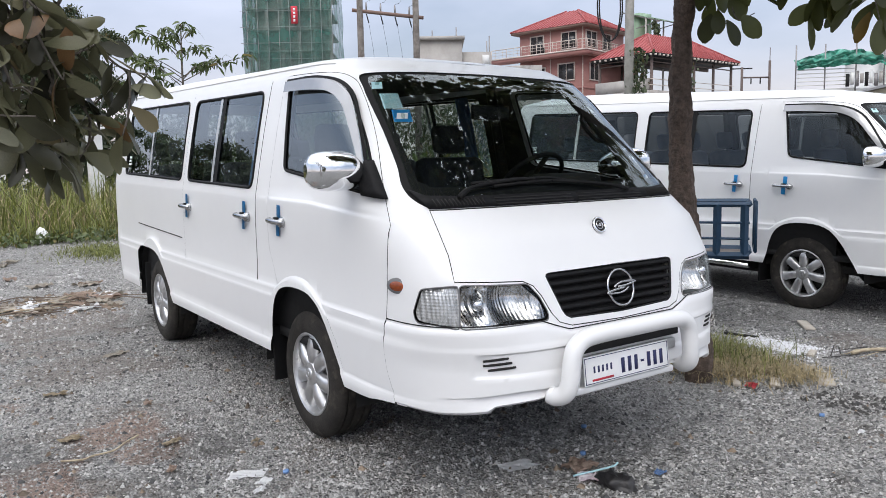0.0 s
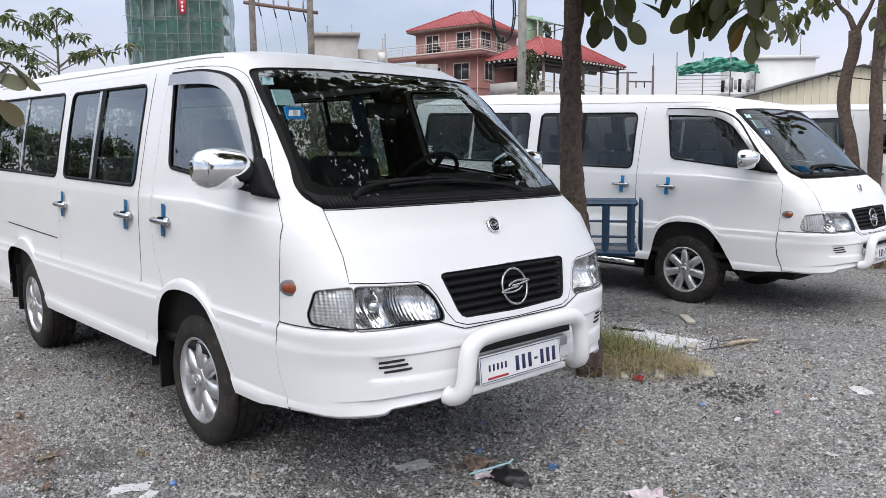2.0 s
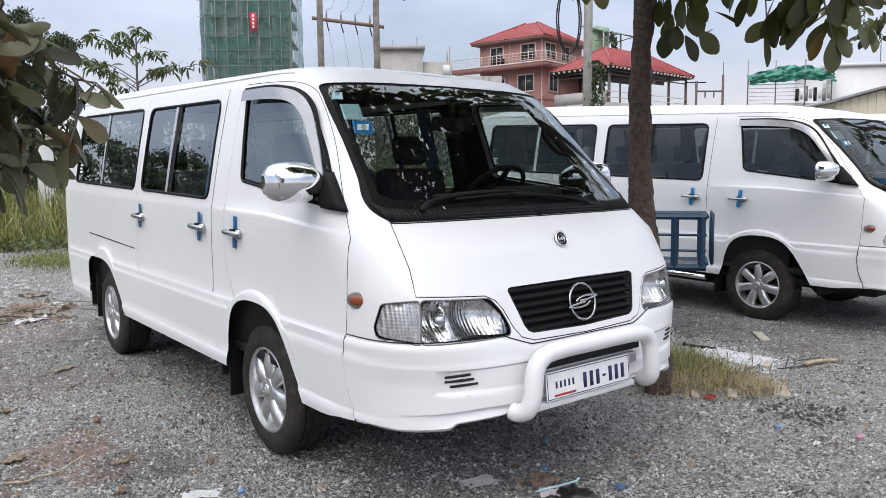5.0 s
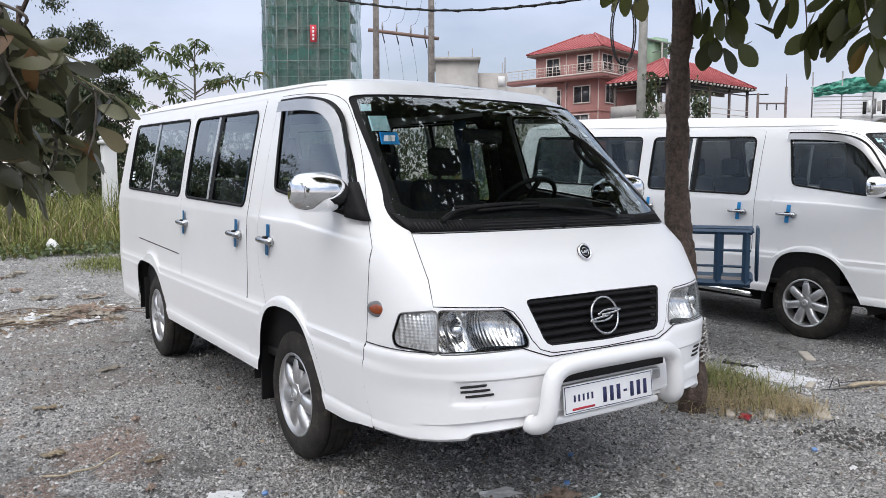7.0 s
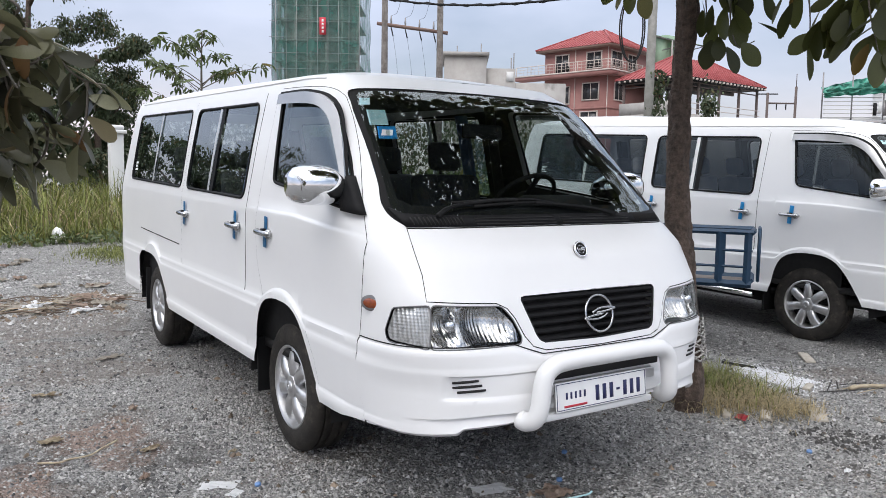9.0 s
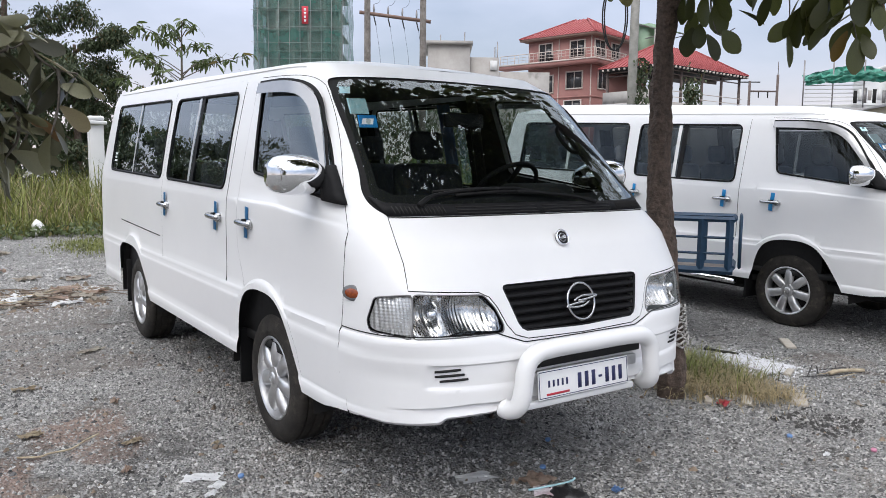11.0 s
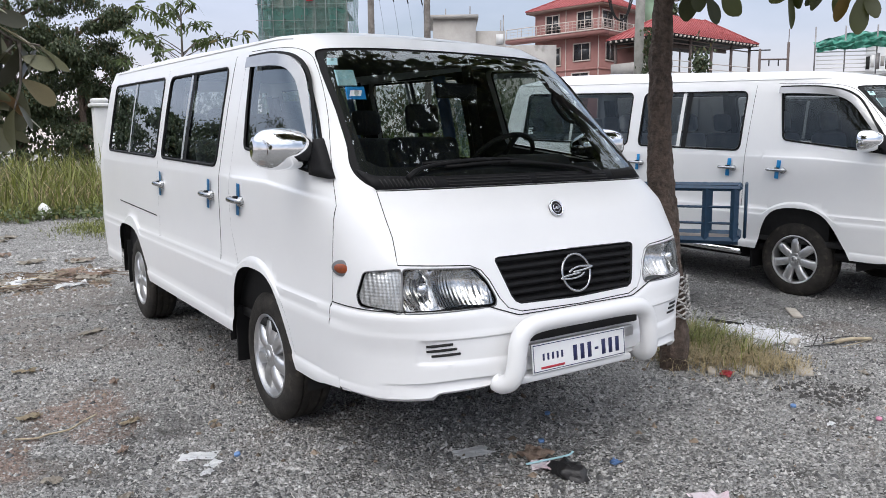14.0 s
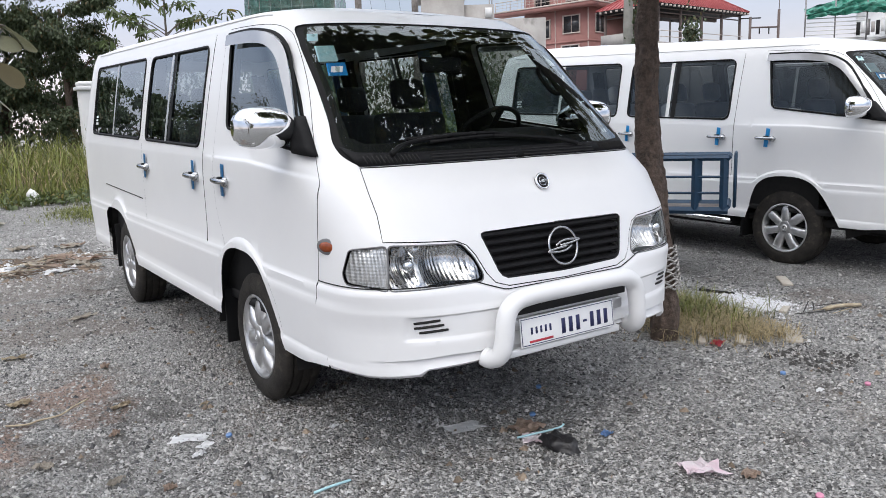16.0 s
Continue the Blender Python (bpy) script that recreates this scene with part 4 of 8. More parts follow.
    path = [(1.445, -0.47, 0.490), (1.475, -0.462, 0.486), (1.515, -0.45, 0.508), (1.53, -0.44, 0.56), (1.53, -0.425, 0.66), (1.532, -0.39, 0.708), (1.535, -0.31, 0.728), (1.54, -0.06, 0.732), (1.535, 0.19, 0.728), (1.532, 0.265, 0.708), (1.53, 0.30, 0.66), (1.53, 0.315, 0.56), (1.515, 0.325, 0.508), (1.475, 0.337, 0.486), (1.445, 0.345, 0.490)]
    part("tube", tube_bm(smooth_line(path, 5), 0.038, 16), M_PAINT, bar, "thick white tubular bar")
    part("cross_plate", box_bm(1.455, 1.49, -0.38, 0.25, 0.470, 0.50, bevel=0.008), M_PAINT, bar)
    part("cross_plate", box_bm(1.455, 1.485, -0.40, 0.27, 0.575, 0.625, bevel=0.01), M_ALLOY, bar, "scuffed grey cross plate")
    plate = new("number_plate")
    plate.parent = van
    pm = pose(1.495, -0.062, 0.560, 0, -6, 0)
    part("plate", box_bm(-0.002, 0.002, -0.266, 0.262, -0.054, 0.066, bevel=0.0015, m=pm), M_PLATE, plate, "white metal number plate")
    for y0, y1, z0, z1 in ((-0.261, 0.257, 0.058, 0.061), (-0.261, 0.257, -0.049, -0.046), (-0.261, -0.258, -0.049, 0.061), (0.254, 0.257, -0.049, 0.061)):
        part("plate_border", box_bm(0.002, 0.003, y0, y1, z0, z1, m=pm), M_INK, plate)
    for i in range(7):
        y = -0.045 + i * 0.041
        hgt = 0.032 if i != 3 else 0.005
        part("bar", box_bm(0.002, 0.0032, y, y + 0.021, -hgt, hgt, m=pm), M_INK, plate, "dark bar")
    for i in range(5):
        part("bar", box_bm(0.002, 0.0032, -0.212 + i * 0.025, -0.202 + i * 0.025, -0.006, 0.022, m=pm), M_INK, plate, "dark bar")
    part("bar", box_bm(0.002, 0.0032, -0.222, -0.095, -0.040, -0.031, m=pm), M_RED, plate, "red bar")
    # roof: cross sections that arch between the two edges
    top = [shell(u, 1.96) for u in np.linspace(-SIDE - BACK, NOSE, 130)]
    b = bmesh.new()
    rows2 = []
    for p in top[1:-1]:
        crown = 0.080 + 0.055 * min(1.0, max(0.0, -p.x / 3.0))
        crown *= 1 - (1 - min(1.0, max(0.0, (0.33 - p.x) / 0.75))) ** 2
        crown *= 1 - (1 - min(1.0, max(0.0, (p.x + 4.25) / 0.45))) ** 2
        rows2.append([(p.x, p.y * t, p.z + crown * (1 - abs(t) ** 2.6)) for t in np.linspace(-1, 1, 23)])
    grid_faces(b, rows2)
    bmesh.ops.recalc_face_normals(b, faces=b.faces[:])
    part("roof", b, M_PAINT, van, "white ribless roof", angle=60)
    lining = []
    for s in (0.0, 0.3, 1.0):
        lining.append([(min(0.10, max(-4.0, p.x)) * 0.98, p.y * 0.96 * (1 - s), p.z - 0.06 + 0.05 * s) for p in top])
    b = bmesh.new()
    grid_faces(b, lining)
    grid_faces(b, [[(x, -y, z) for x, y, z in r] for r in lining])
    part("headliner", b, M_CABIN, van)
    # rear window
    b = bmesh.new()
    rw = [(-4.33, -0.62, 1.42), (-4.33, 0.62, 1.42), (-4.24, 0.60, 2.0), (-4.24, -0.60, 2.0)]
    b.faces.new([b.verts.new(p) for p in rw])
    part("rear_glass", b, G_SIDE, van).visible_shadow = False
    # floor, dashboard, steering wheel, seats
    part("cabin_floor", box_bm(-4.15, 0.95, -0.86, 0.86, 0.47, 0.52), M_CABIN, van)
    part("chassis", box_bm(-2.35, -0.50, -0.62, 0.62, 0.235, 0.40, bevel=0.03), M_DARK, van, "dark box standing in for the underbody")
    part("chassis", box_bm(-4.05, -3.45, -0.62, 0.62, 0.30, 0.42, bevel=0.03), M_DARK, van, "dark box standing in for the underbody")
    # box added to darken the ground beneath and hide the far wheel
    part("chassis", box_bm(0.45, 0.92, -0.50, 0.50, 0.28, 0.43, bevel=0.03), M_DARK, van, "dark box standing in for the underbody")
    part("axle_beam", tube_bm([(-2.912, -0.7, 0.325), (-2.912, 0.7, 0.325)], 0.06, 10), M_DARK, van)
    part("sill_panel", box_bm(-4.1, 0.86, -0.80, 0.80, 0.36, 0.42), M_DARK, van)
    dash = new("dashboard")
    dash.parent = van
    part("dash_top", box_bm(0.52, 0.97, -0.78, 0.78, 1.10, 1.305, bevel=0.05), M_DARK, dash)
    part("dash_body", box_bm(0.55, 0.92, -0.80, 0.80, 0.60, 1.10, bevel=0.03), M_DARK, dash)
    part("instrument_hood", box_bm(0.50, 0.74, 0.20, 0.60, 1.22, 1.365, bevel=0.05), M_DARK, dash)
    sw = bmesh.new()
    ring = [(0.20 * math.cos(q), 0.20 * math.sin(q), 0) for q in (2 * math.pi * i / 32 for i in range(33))]
    add_tube(sw, ring, 0.014, 8, caps=False)
    add_tube(sw, [(-0.2, 0, 0), (0.2, 0, 0)], 0.016, 6)
    add_tube(sw, [(0, 0, 0), (0, -0.2, 0)], 0.016, 6)
    bmesh.ops.create_cone(sw, cap_ends=True, segments=16, radius1=0.06, radius2=0.05, depth=0.05)
    bmesh.ops.transform(sw, matrix=pose(0.31, 0.44, 1.33, 0, -45, 0) @ Matrix.Rotation(radians(90), 4, "Z"), verts=sw.verts[:])
    part("steering_wheel", sw, M_PLASTIC, van, "black three-spoke steering wheel")
    part("inner_mirror", box_bm(0.33, 0.36, -0.02, 0.24, 1.665, 1.745, bevel=0.012), M_PLASTIC, van)
    for sgn in (1, -1):
        part("pillar_trim", tube_bm([(0.86, 0.80 * sgn, 1.27), (0.62, 0.765 * sgn, 1.53), (0.36, 0.70 * sgn, 1.81)], 0.030, 8), M_DARK, van)
        part("grab_handle", tube_bm(smooth_line([(0.60, 0.75 * sgn, 1.54), (0.56, 0.71 * sgn, 1.55), (0.47, 0.69 * sgn, 1.65), (0.46, 0.71 * sgn, 1.71)], 4), 0.012, 6), M_PLASTIC, van)
        flip_ = mirrored if sgn > 0 else (lambda q: q)
        lin = on_side(dense([(-4.1, 1.24), (0.84, 1.24), (0.85, 1.285), (0.67, 1.545), (0.46, 1.775), (0.37, 1.835), (0.22, 1.88), (-0.10, 1.905), (-4.1, 1.925)], 0.08))
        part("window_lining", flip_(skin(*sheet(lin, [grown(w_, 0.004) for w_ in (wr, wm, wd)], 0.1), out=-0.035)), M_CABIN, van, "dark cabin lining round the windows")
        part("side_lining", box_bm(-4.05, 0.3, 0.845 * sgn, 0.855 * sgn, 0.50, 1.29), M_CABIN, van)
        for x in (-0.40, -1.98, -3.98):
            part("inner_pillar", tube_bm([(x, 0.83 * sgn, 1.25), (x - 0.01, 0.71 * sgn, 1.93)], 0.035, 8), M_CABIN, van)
    for y in (0.42, -0.42):
        passenger_seat(van, 0.02, y, 0.52)
    for x in (-1.0, -1.85, -2.7, -3.5):
        passenger_seat(van, x, 0.30, 1.0)
        passenger_seat(van, x, -0.55, 0.45)
    for x in (0.0, -2.912):
        wheel(van, x, -0.775 if x > -1 else -0.805, -1)
        wheel(van, x, 0.775 if x > -1 else 0.805, 1)
    return van


van = build_van("white passenger van with chrome mirrors and a white nudge bar", M_TAPE)

# ---- ground ----


def ground_material():
    """Grey crushed stone with trodden brown earth, small pale chips and damp dark spots."""
    m = bpy.data.materials.new("gravel_ground")
    m.use_nodes = True
    n, l = m.node_tree.nodes, m.node_tree.links
    bs = n["Principled BSDF"]
    bs.inputs["Roughness"].default_value = 0.95
    bs.inputs["Specular IOR Level"].default_value = 0.25
    tc = n.new("ShaderNodeTexCoord")

    def noise_ramp(scale, lo, hi, c0, c1, detail=8.0):
        t = n.new("ShaderNodeTexNoise")
        t.inputs["Scale"].default_value, t.inputs["Detail"].default_value, t.inputs["Roughness"].default_value = scale, detail, 0.7
        r = n.new("ShaderNodeValToRGB")
        r.color_ramp.elements[0].position, r.color_ramp.elements[0].color = lo, c0
        r.color_ramp.elements[1].position, r.color_ramp.elements[1].color = hi, c1
        l.new(tc.outputs["Object"], t.inputs["Vector"])
        l.new(t.outputs["Fac"], r.inputs["Fac"])
        return r.outputs["Color"], t.outputs["Fac"]

    def blend(fac, a, b_):
        x = n.new("ShaderNodeMix")
        x.data_type = "RGBA"
        l.new(fac, x.inputs["Factor"])
        l.new(a, x.inputs["A"])
        l.new(b_, x.inputs["B"])
        return x.outputs["Result"]
    vor = n.new("ShaderNodeTexVoronoi")
    vor.inputs["Scale"].default_value = 75
    vr = n.new("ShaderNodeValToRGB")
    vr.color_ramp.elements[0].color, vr.color_ramp.elements[1].color = (0.036, 0.034, 0.032, 1), (0.60, 0.590, 0.572, 1)
    sp = n.new("ShaderNodeSeparateColor")
    l.new(tc.outputs["Object"], vor.inputs["Vector"])
    l.new(vor.outputs["Color"], sp.inputs["Color"])
    l.new(sp.outputs["Red"], vr.inputs["Fac"])
    grit, _ = noise_ramp(150, 0.36, 0.64, (0.036, 0.034, 0.032, 1), (0.60, 0.588, 0.570, 1))
    half, _ = noise_ramp(14, 0.42, 0.58, (0, 0, 0, 1), (1, 1, 1, 1))
    stone = blend(half, vr.outputs["Color"], grit)
    earth, _ = noise_ramp(20, 0.3, 0.7, (0.16, 0.125, 0.10, 1), (0.38, 0.31, 0.25, 1))
    patch, _ = noise_ramp(0.55, 0.55, 0.68, (0, 0, 0, 1), (0.6, 0.6, 0.6, 1), 10.0)
    l2 = blend(patch, stone, earth)
    # dark damp soil showing between the stones, pale dusty drifts and rusty earth
    soil, _ = noise_ramp(60, 0.3, 0.7, (0.035, 0.032, 0.030, 1), (0.13, 0.12, 0.112, 1))
    wet, _ = noise_ramp(4.2, 0.535, 0.67, (0, 0, 0, 1), (0.80, 0.80, 0.80, 1), 12.0)
    l2 = blend(wet, l2, soil)
    dust, _ = noise_ramp(90, 0.35, 0.65, (0.24, 0.238, 0.235, 1), (0.62, 0.615, 0.605, 1))
    pale, _ = noise_ramp(2.3, 0.54, 0.70, (0, 0, 0, 1), (0.65, 0.65, 0.65, 1), 12.0)
    l2 = blend(pale, l2, dust)
    # trodden brown patches and a dark oil stain
    wob = n.new("ShaderNodeTexNoise")
    wob.inputs["Scale"].default_value, wob.inputs["Detail"].default_value = 3.0, 8.0
    l.new(tc.outputs["Object"], wob.inputs["Vector"])
    mud, _ = noise_ramp(25, 0.3, 0.7, (0.11, 0.085, 0.070, 1), (0.37, 0.31, 0.265, 1))
    oil, _ = noise_ramp(30, 0.3, 0.7, (0.05, 0.046, 0.042, 1), (0.16, 0.15, 0.14, 1))
    rust, _ = noise_ramp(30, 0.3, 0.7, (0.20, 0.130, 0.100, 1), (0.46, 0.33, 0.27, 1))
    lime, _ = noise_ramp(18, 0.3, 0.7, (0.40, 0.39, 0.38, 1), (0.72, 0.71, 0.70, 1))
    for px, py, rad, tone in ((0.50, 2.75, 0.36, lime), (1.45, 1.93, 0.2, oil), (-0.85, -1.70, 0.45, mud), (-2.3, -1.55, 0.6, mud), (0.0, -2.1, 0.35, mud), (-0.75, -1.68, 0.30, rust), (-0.33, -1.66, 0.22, rust), (-0.2, -2.2, 0.34, rust), (-3.2, -1.85, 0.5, mud), (-1.6, -2.3, 0.3, rust), (0.15, -1.75, 0.25, oil), (-0.6, -2.3, 0.4, oil), (-4.3, -1.6, 0.9, mud), (-0.25, -1.42, 0.32, oil), (0.75, 3.3, 0.35, mud)):
        sb = n.new("ShaderNodeVectorMath")
        sb.operation = "DISTANCE"
        sb.inputs[1].default_value = (px, py, -0.02)
        l.new(tc.outputs["Object"], sb.inputs[0])
        ad = n.new("ShaderNodeMath")
        ad.operation = "MULTIPLY_ADD"
        ad.inputs[1].default_value, ad.inputs[2].default_value = 2.2 * rad, -1.1 * rad
        l.new(wob.outputs["Fac"], ad.inputs[0])
        su = n.new("ShaderNodeMath")
        su.operation = "ADD"
        l.new(sb.outputs["Value"], su.inputs[0])
        l.new(ad.outputs[0], su.inputs[1])
        mp = n.new("ShaderNodeMapRange")
        mp.inputs["From Min"].default_value, mp.inputs["From Max"].default_value = rad * 0.72, rad * 0.98
        mp.inputs["To Min"].default_value, mp.inputs["To Max"].default_value = (0.85 if tone is lime else 0.65 if tone is rust else 0.42), 0.0
        l.new(su.outputs[0], mp.inputs["Value"])
        l2 = blend(mp.outputs["Result"], l2, tone)
    bs_in = l2
    l.new(bs_in, bs.inputs["Base Color"])
    bp = n.new("ShaderNodeBump")
    bp.inputs["Strength"].default_value, bp.inputs["Distance"].default_value = 1.0, 0.035
    l.new(vor.outputs["Distance"], bp.inputs["Height"])
    bp2 = n.new("ShaderNodeBump")
    bp2.inputs["Strength"].default_value, bp2.inputs["Distance"].default_value = 0.7, 0.02
    t = n.new("ShaderNodeTexNoise")
    t.inputs["Scale"].default_value, t.inputs["Detail"].default_value = 40, 8
    l.new(tc.outputs["Object"], t.inputs["Vector"])
    l.new(t.outputs["Fac"], bp2.inputs["Height"])
    l.new(bp.outputs["Normal"], bp2.inputs["Normal"])
    l.new(bp2.outputs["Normal"], bs.inputs["Normal"])
    return m


M_GROUND = ground_material()
b = bmesh.new()
xs = [-400, -120, -50, -30, -22] + list(np.linspace(-18, 6, 97)) + [8, 12, 30, 120, 400]
ys = [-400, -120, -40, -20, -12] + list(np.linspace(-8, 14, 89)) + [18, 25, 40, 120, 400]


def ground_z(x, y):
    z = 0.012 * noise.noise((x * 1.3, y * 1.3, 0)) + 0.02 * noise.noise((x * 0.4, y * 0.4, 5))
    near = min(1.0, max(0.0, (x + 5.5) / 2.0)) * min(1.0, max(0.0, (12 - y) / 3))
    z += 0.05 * min(1.0, max(0.0, (y - 3.2) / 1.2))
    return z * 0.5 + (1 - near) * 0.03 * noise.noise((x * 0.8, y * 0.8, 9)) - 0.020


rows_ = [[(x, y, ground_z(x, y)) for y in ys] for x in xs]
grid_faces(b, rows_)
bmesh.ops.recalc_face_normals(b, faces=b.faces[:])
ground = tagged(part("ground", b, M_GROUND), "grey gravel yard with trodden earth patches", "ground", kind="structure")

van_b = copy_thing(van, pose(-0.185, 5.10, 0.014, 0.3, 0.8, -0.3))
van_c = copy_thing(van, pose(0.40, 9.15, 0.05, 0, 0, 0))
for other in (van_b, van_c):
    for o in other.children_recursive:
        if o.name.startswith("tape"):
            o.data = o.data.copy()
            o.data.materials[0] = M_TAPE2
        elif o.name.startswith("window_divider") and o.data.materials[0] is M_ALUM:
            # white stands in for the bright reflection on the metal strip
            o.data = o.data.copy()
            o.data.materials[0] = M_WHITE
for o in [o for other in (van_b, van_c) for o in other.children_recursive if o.name.startswith("curtain")]:
    bpy.data.objects.remove(o)
# darker copy of the van glass; weaker reflections are set in its tint
G_SHADE = glass("shaded_tinted_glass", (0.29, 0.31, 0.315), ior=1.5)
for other in (van_b, van_c):
    for o in other.children_recursive:
        if o.name.startswith(("window_glass", "windscreen")):
            o.data = o.data.copy()
            o.data.materials[0] = G_SHADE
M_COVER = material("plastic_seat_cover", (0.80, 0.80, 0.81), 0.3, second=(0.52, 0.56, 0.68), scale=6)
for o in van_b.children_recursive:
    if o.name.startswith(("backrest", "headrest")):
        o.data = o.data.copy()
        o.data.materials[0] = M_COVER
        o["label"] = "pale plastic seat cover"
van_b["label"] = "white passenger van with bright blue tape on its door handles"
van_c["label"] = "white passenger van parked behind two slender trees"
step = tube_bm([(-1.75, -0.93, 0.36), (-0.52, -0.93, 0.345)], 0.028, 8)
part("side_step", step, M_CHROME, van_b, "chrome side step bar")
for y0, w in ((-0.70, 0.13), (-0.42, 0.05)):
    b = bmesh.new()
    vs_ = []
    for y, z in ((y0, 1.30), (y0 + w, 1.29), (y0 + w - 0.05, 1.345), (y0 - 0.06, 1.36)):
        p = shell(u_front(y, z), z, 0.006)
        vs_.append(b.verts.new((p.x, y, p.z)))
    b.faces.new(vs_)
    bmesh.ops.solidify(b, geom=b.faces[:], thickness=0.001)
    part("screen_tape", b, M_TAPE2, van_b, "strip of blue tape on the windscreen")


# ---- plants ----
def leaf_material(name, top, tint=0.25, gloss=0.35, clear=0.25, dead=True):
    m = bpy.data.materials.new(name)
    m.use_nodes = True
    n, l = m.node_tree.nodes, m.node_tree.links
    b = n["Principled BSDF"]
    b.inputs["Roughness"].default_value = gloss
    g = n.new("ShaderNodeNewGeometry")
    oi = n.new("ShaderNodeObjectInfo")
    ad = n.new("ShaderNodeMath")
    ad.operation = "ADD"
    fr = n.new("ShaderNodeMath")
    fr.operation = "FRACT"
    r = n.new("ShaderNodeValToRGB")
    r.color_ramp.elements[0].color = (*[c * (1 - tint) for c in top], 1)
    r.color_ramp.elements[1].color = (*[c * (1 + tint) for c in top], 1)
    if dead:
        r.color_ramp.elements[1].position = 0.90
        e = r.color_ramp.elements.new(0.97)
        e.color = (top[0] * 1.9, top[1] * 1.1, top[2] * 0.9, 1)
    tc = n.new("ShaderNodeTexCoord")
    t = n.new("ShaderNodeTexNoise")
    t.inputs["Scale"].default_value = 45
    mx = n.new("ShaderNodeMix")
    mx.data_type, mx.blend_type = "RGBA", "OVERLAY"
    mx.inputs["Factor"].default_value = 0.35
    tr = n.new("ShaderNodeBsdfTranslucent")
    mix = n.new("ShaderNodeMixShader")
    mix.inputs["Fac"].default_value = clear
    l.new(g.outputs["Random Per Island"], ad.inputs[0])
    l.new(oi.outputs["Random"], ad.inputs[1])
    l.new(ad.outputs[0], fr.inputs[0])
    l.new(fr.outputs[0], r.inputs["Fac"])
    l.new(tc.outputs["Object"], t.inputs["Vector"])
    l.new(r.outputs["Color"], mx.inputs["A"])
    l.new(t.outputs["Fac"], mx.inputs["B"])
    l.new(mx.outputs["Result"], b.inputs["Base Color"])
    l.new(mx.outputs["Result"], tr.inputs["Color"])
    l.new(b.outputs["BSDF"], mix.inputs[1])
    l.new(tr.outputs["BSDF"], mix.inputs[2])
    l.new(mix.outputs["Shader"], n["Material Output"].inputs["Surface"])
    return m


M_LEAF = leaf_material("broad_leaf", (0.075, 0.085, 0.026), 0.45, 0.38, 0.40)
# pale leaf backs and grey sky sheen are both put into this lighter colour
M_LEAF_GREY = leaf_material("grey_green_leaf", (0.108, 0.106, 0.060), 0.8, 0.30, 0.32)
M_LEAF_HANG = leaf_material("hanging_leaf", (0.068, 0.076, 0.022), 0.5, 0.40, 0.42)
M_LEAF_FAR = leaf_material("far_leaf", (0.058, 0.078, 0.038), 0.35, 0.6, 0.25)
M_LEAF_YOUNG = leaf_material("young_leaf", (0.088, 0.118, 0.042), 0.35, 0.5, 0.3)
M_GRASS = leaf_material("green_grass", (0.150, 0.165, 0.042), 0.65, 0.6, 0.3, False)
M_STRAW = leaf_material("dry_grass", (0.36, 0.29, 0.165), 0.45, 0.7, 0.2, False)
M_BARK = material("brown_bark", (0.040, 0.029, 0.023), 0.9, second=(0.14, 0.100, 0.078), scale=26, bump=1.0, bump_scale=46)
M_TWIG = material("grey_twig", (0.10, 0.085, 0.07), 0.85, second=(0.16, 0.14, 0.12), scale=30, bump=0.4)


def leaf_template(n=5, fold=0.12, droop=0.25, slim=0.24, tip=1.2):
    """A leaf of length 1 along x: midrib and two edges; a higher tip puts the widest place further out."""
    v, f = [], []
    for i in range(n):
        t = i / (n - 1)
        w = slim * math.sin(math.pi * min(1.0, t * 0.95 + 0.03) ** tip) ** 0.62 + 0.003
        z = -droop * t * t
        v += [(t, w, z + fold * w), (t, 0, z), (t, -w, z + fold * w)]
    for i in range(n - 1):
        a = i * 3
        f += [(a, a + 1, a + 4, a + 3), (a + 1, a + 2, a + 5, a + 4)]
    return np.array(v), f


def many(template, mats):
    """Joins copies of a template, one for each 4 x 4 matrix, into a mesh."""
    v, f = template
    k = len(v)
    hv = np.hstack([v, np.ones((k, 1))])
    out = np.concatenate([(hv @ np.array(m).T)[:, :3] for m in mats])
    faces = [tuple(i + j * k for i in q) for j in range(len(mats)) for q in f]
    me = bpy.data.meshes.new("leaves")
    me.from_pydata(out.tolist(), [], faces)
    me.shade_smooth()
    return me


def leaf_pose(rng, p, size, down=0.5):
    """A random pose of a leaf at p: it points outwards and hangs by down."""
    yaw = rng.uniform(0, 2 * math.pi)
    pitch = rng.gauss(down, 0.45)
    return Matrix.Translation(p) @ Matrix.Rotation(yaw, 4, "Z") @ Matrix.Rotation(pitch, 4, "Y") @ Matrix.Rotation(rng.gauss(0, 0.5), 4, "X") @ Matrix.Diagonal((size, size * rng.uniform(0.8, 1.15), size, 1))


def limb(parent, name, pts, r0, r1, mat, n=6, sides=9, rough=0.08, seed=1):
    line = smooth_line(pts, n)
    k = len(line)
    rs = [r0 + (r1 - r0) * (i / (k - 1)) for i in range(k)]
    rs = [r * (1 + rough * noise.noise((p.x * 6 + seed, p.y * 6, p.z * 6))) for r, p in zip(rs, line)]
    return part(name, tube_bm(line, rs, sides), mat, parent)


def mesh_part(name, me, mat, parent, label="", kind=""):
    me.materials.append(mat)
    ob = new(name, me)
    ob.parent = parent
    if label:
        ob["label"] = label
    if kind:
        ob["kind"] = kind
    return ob


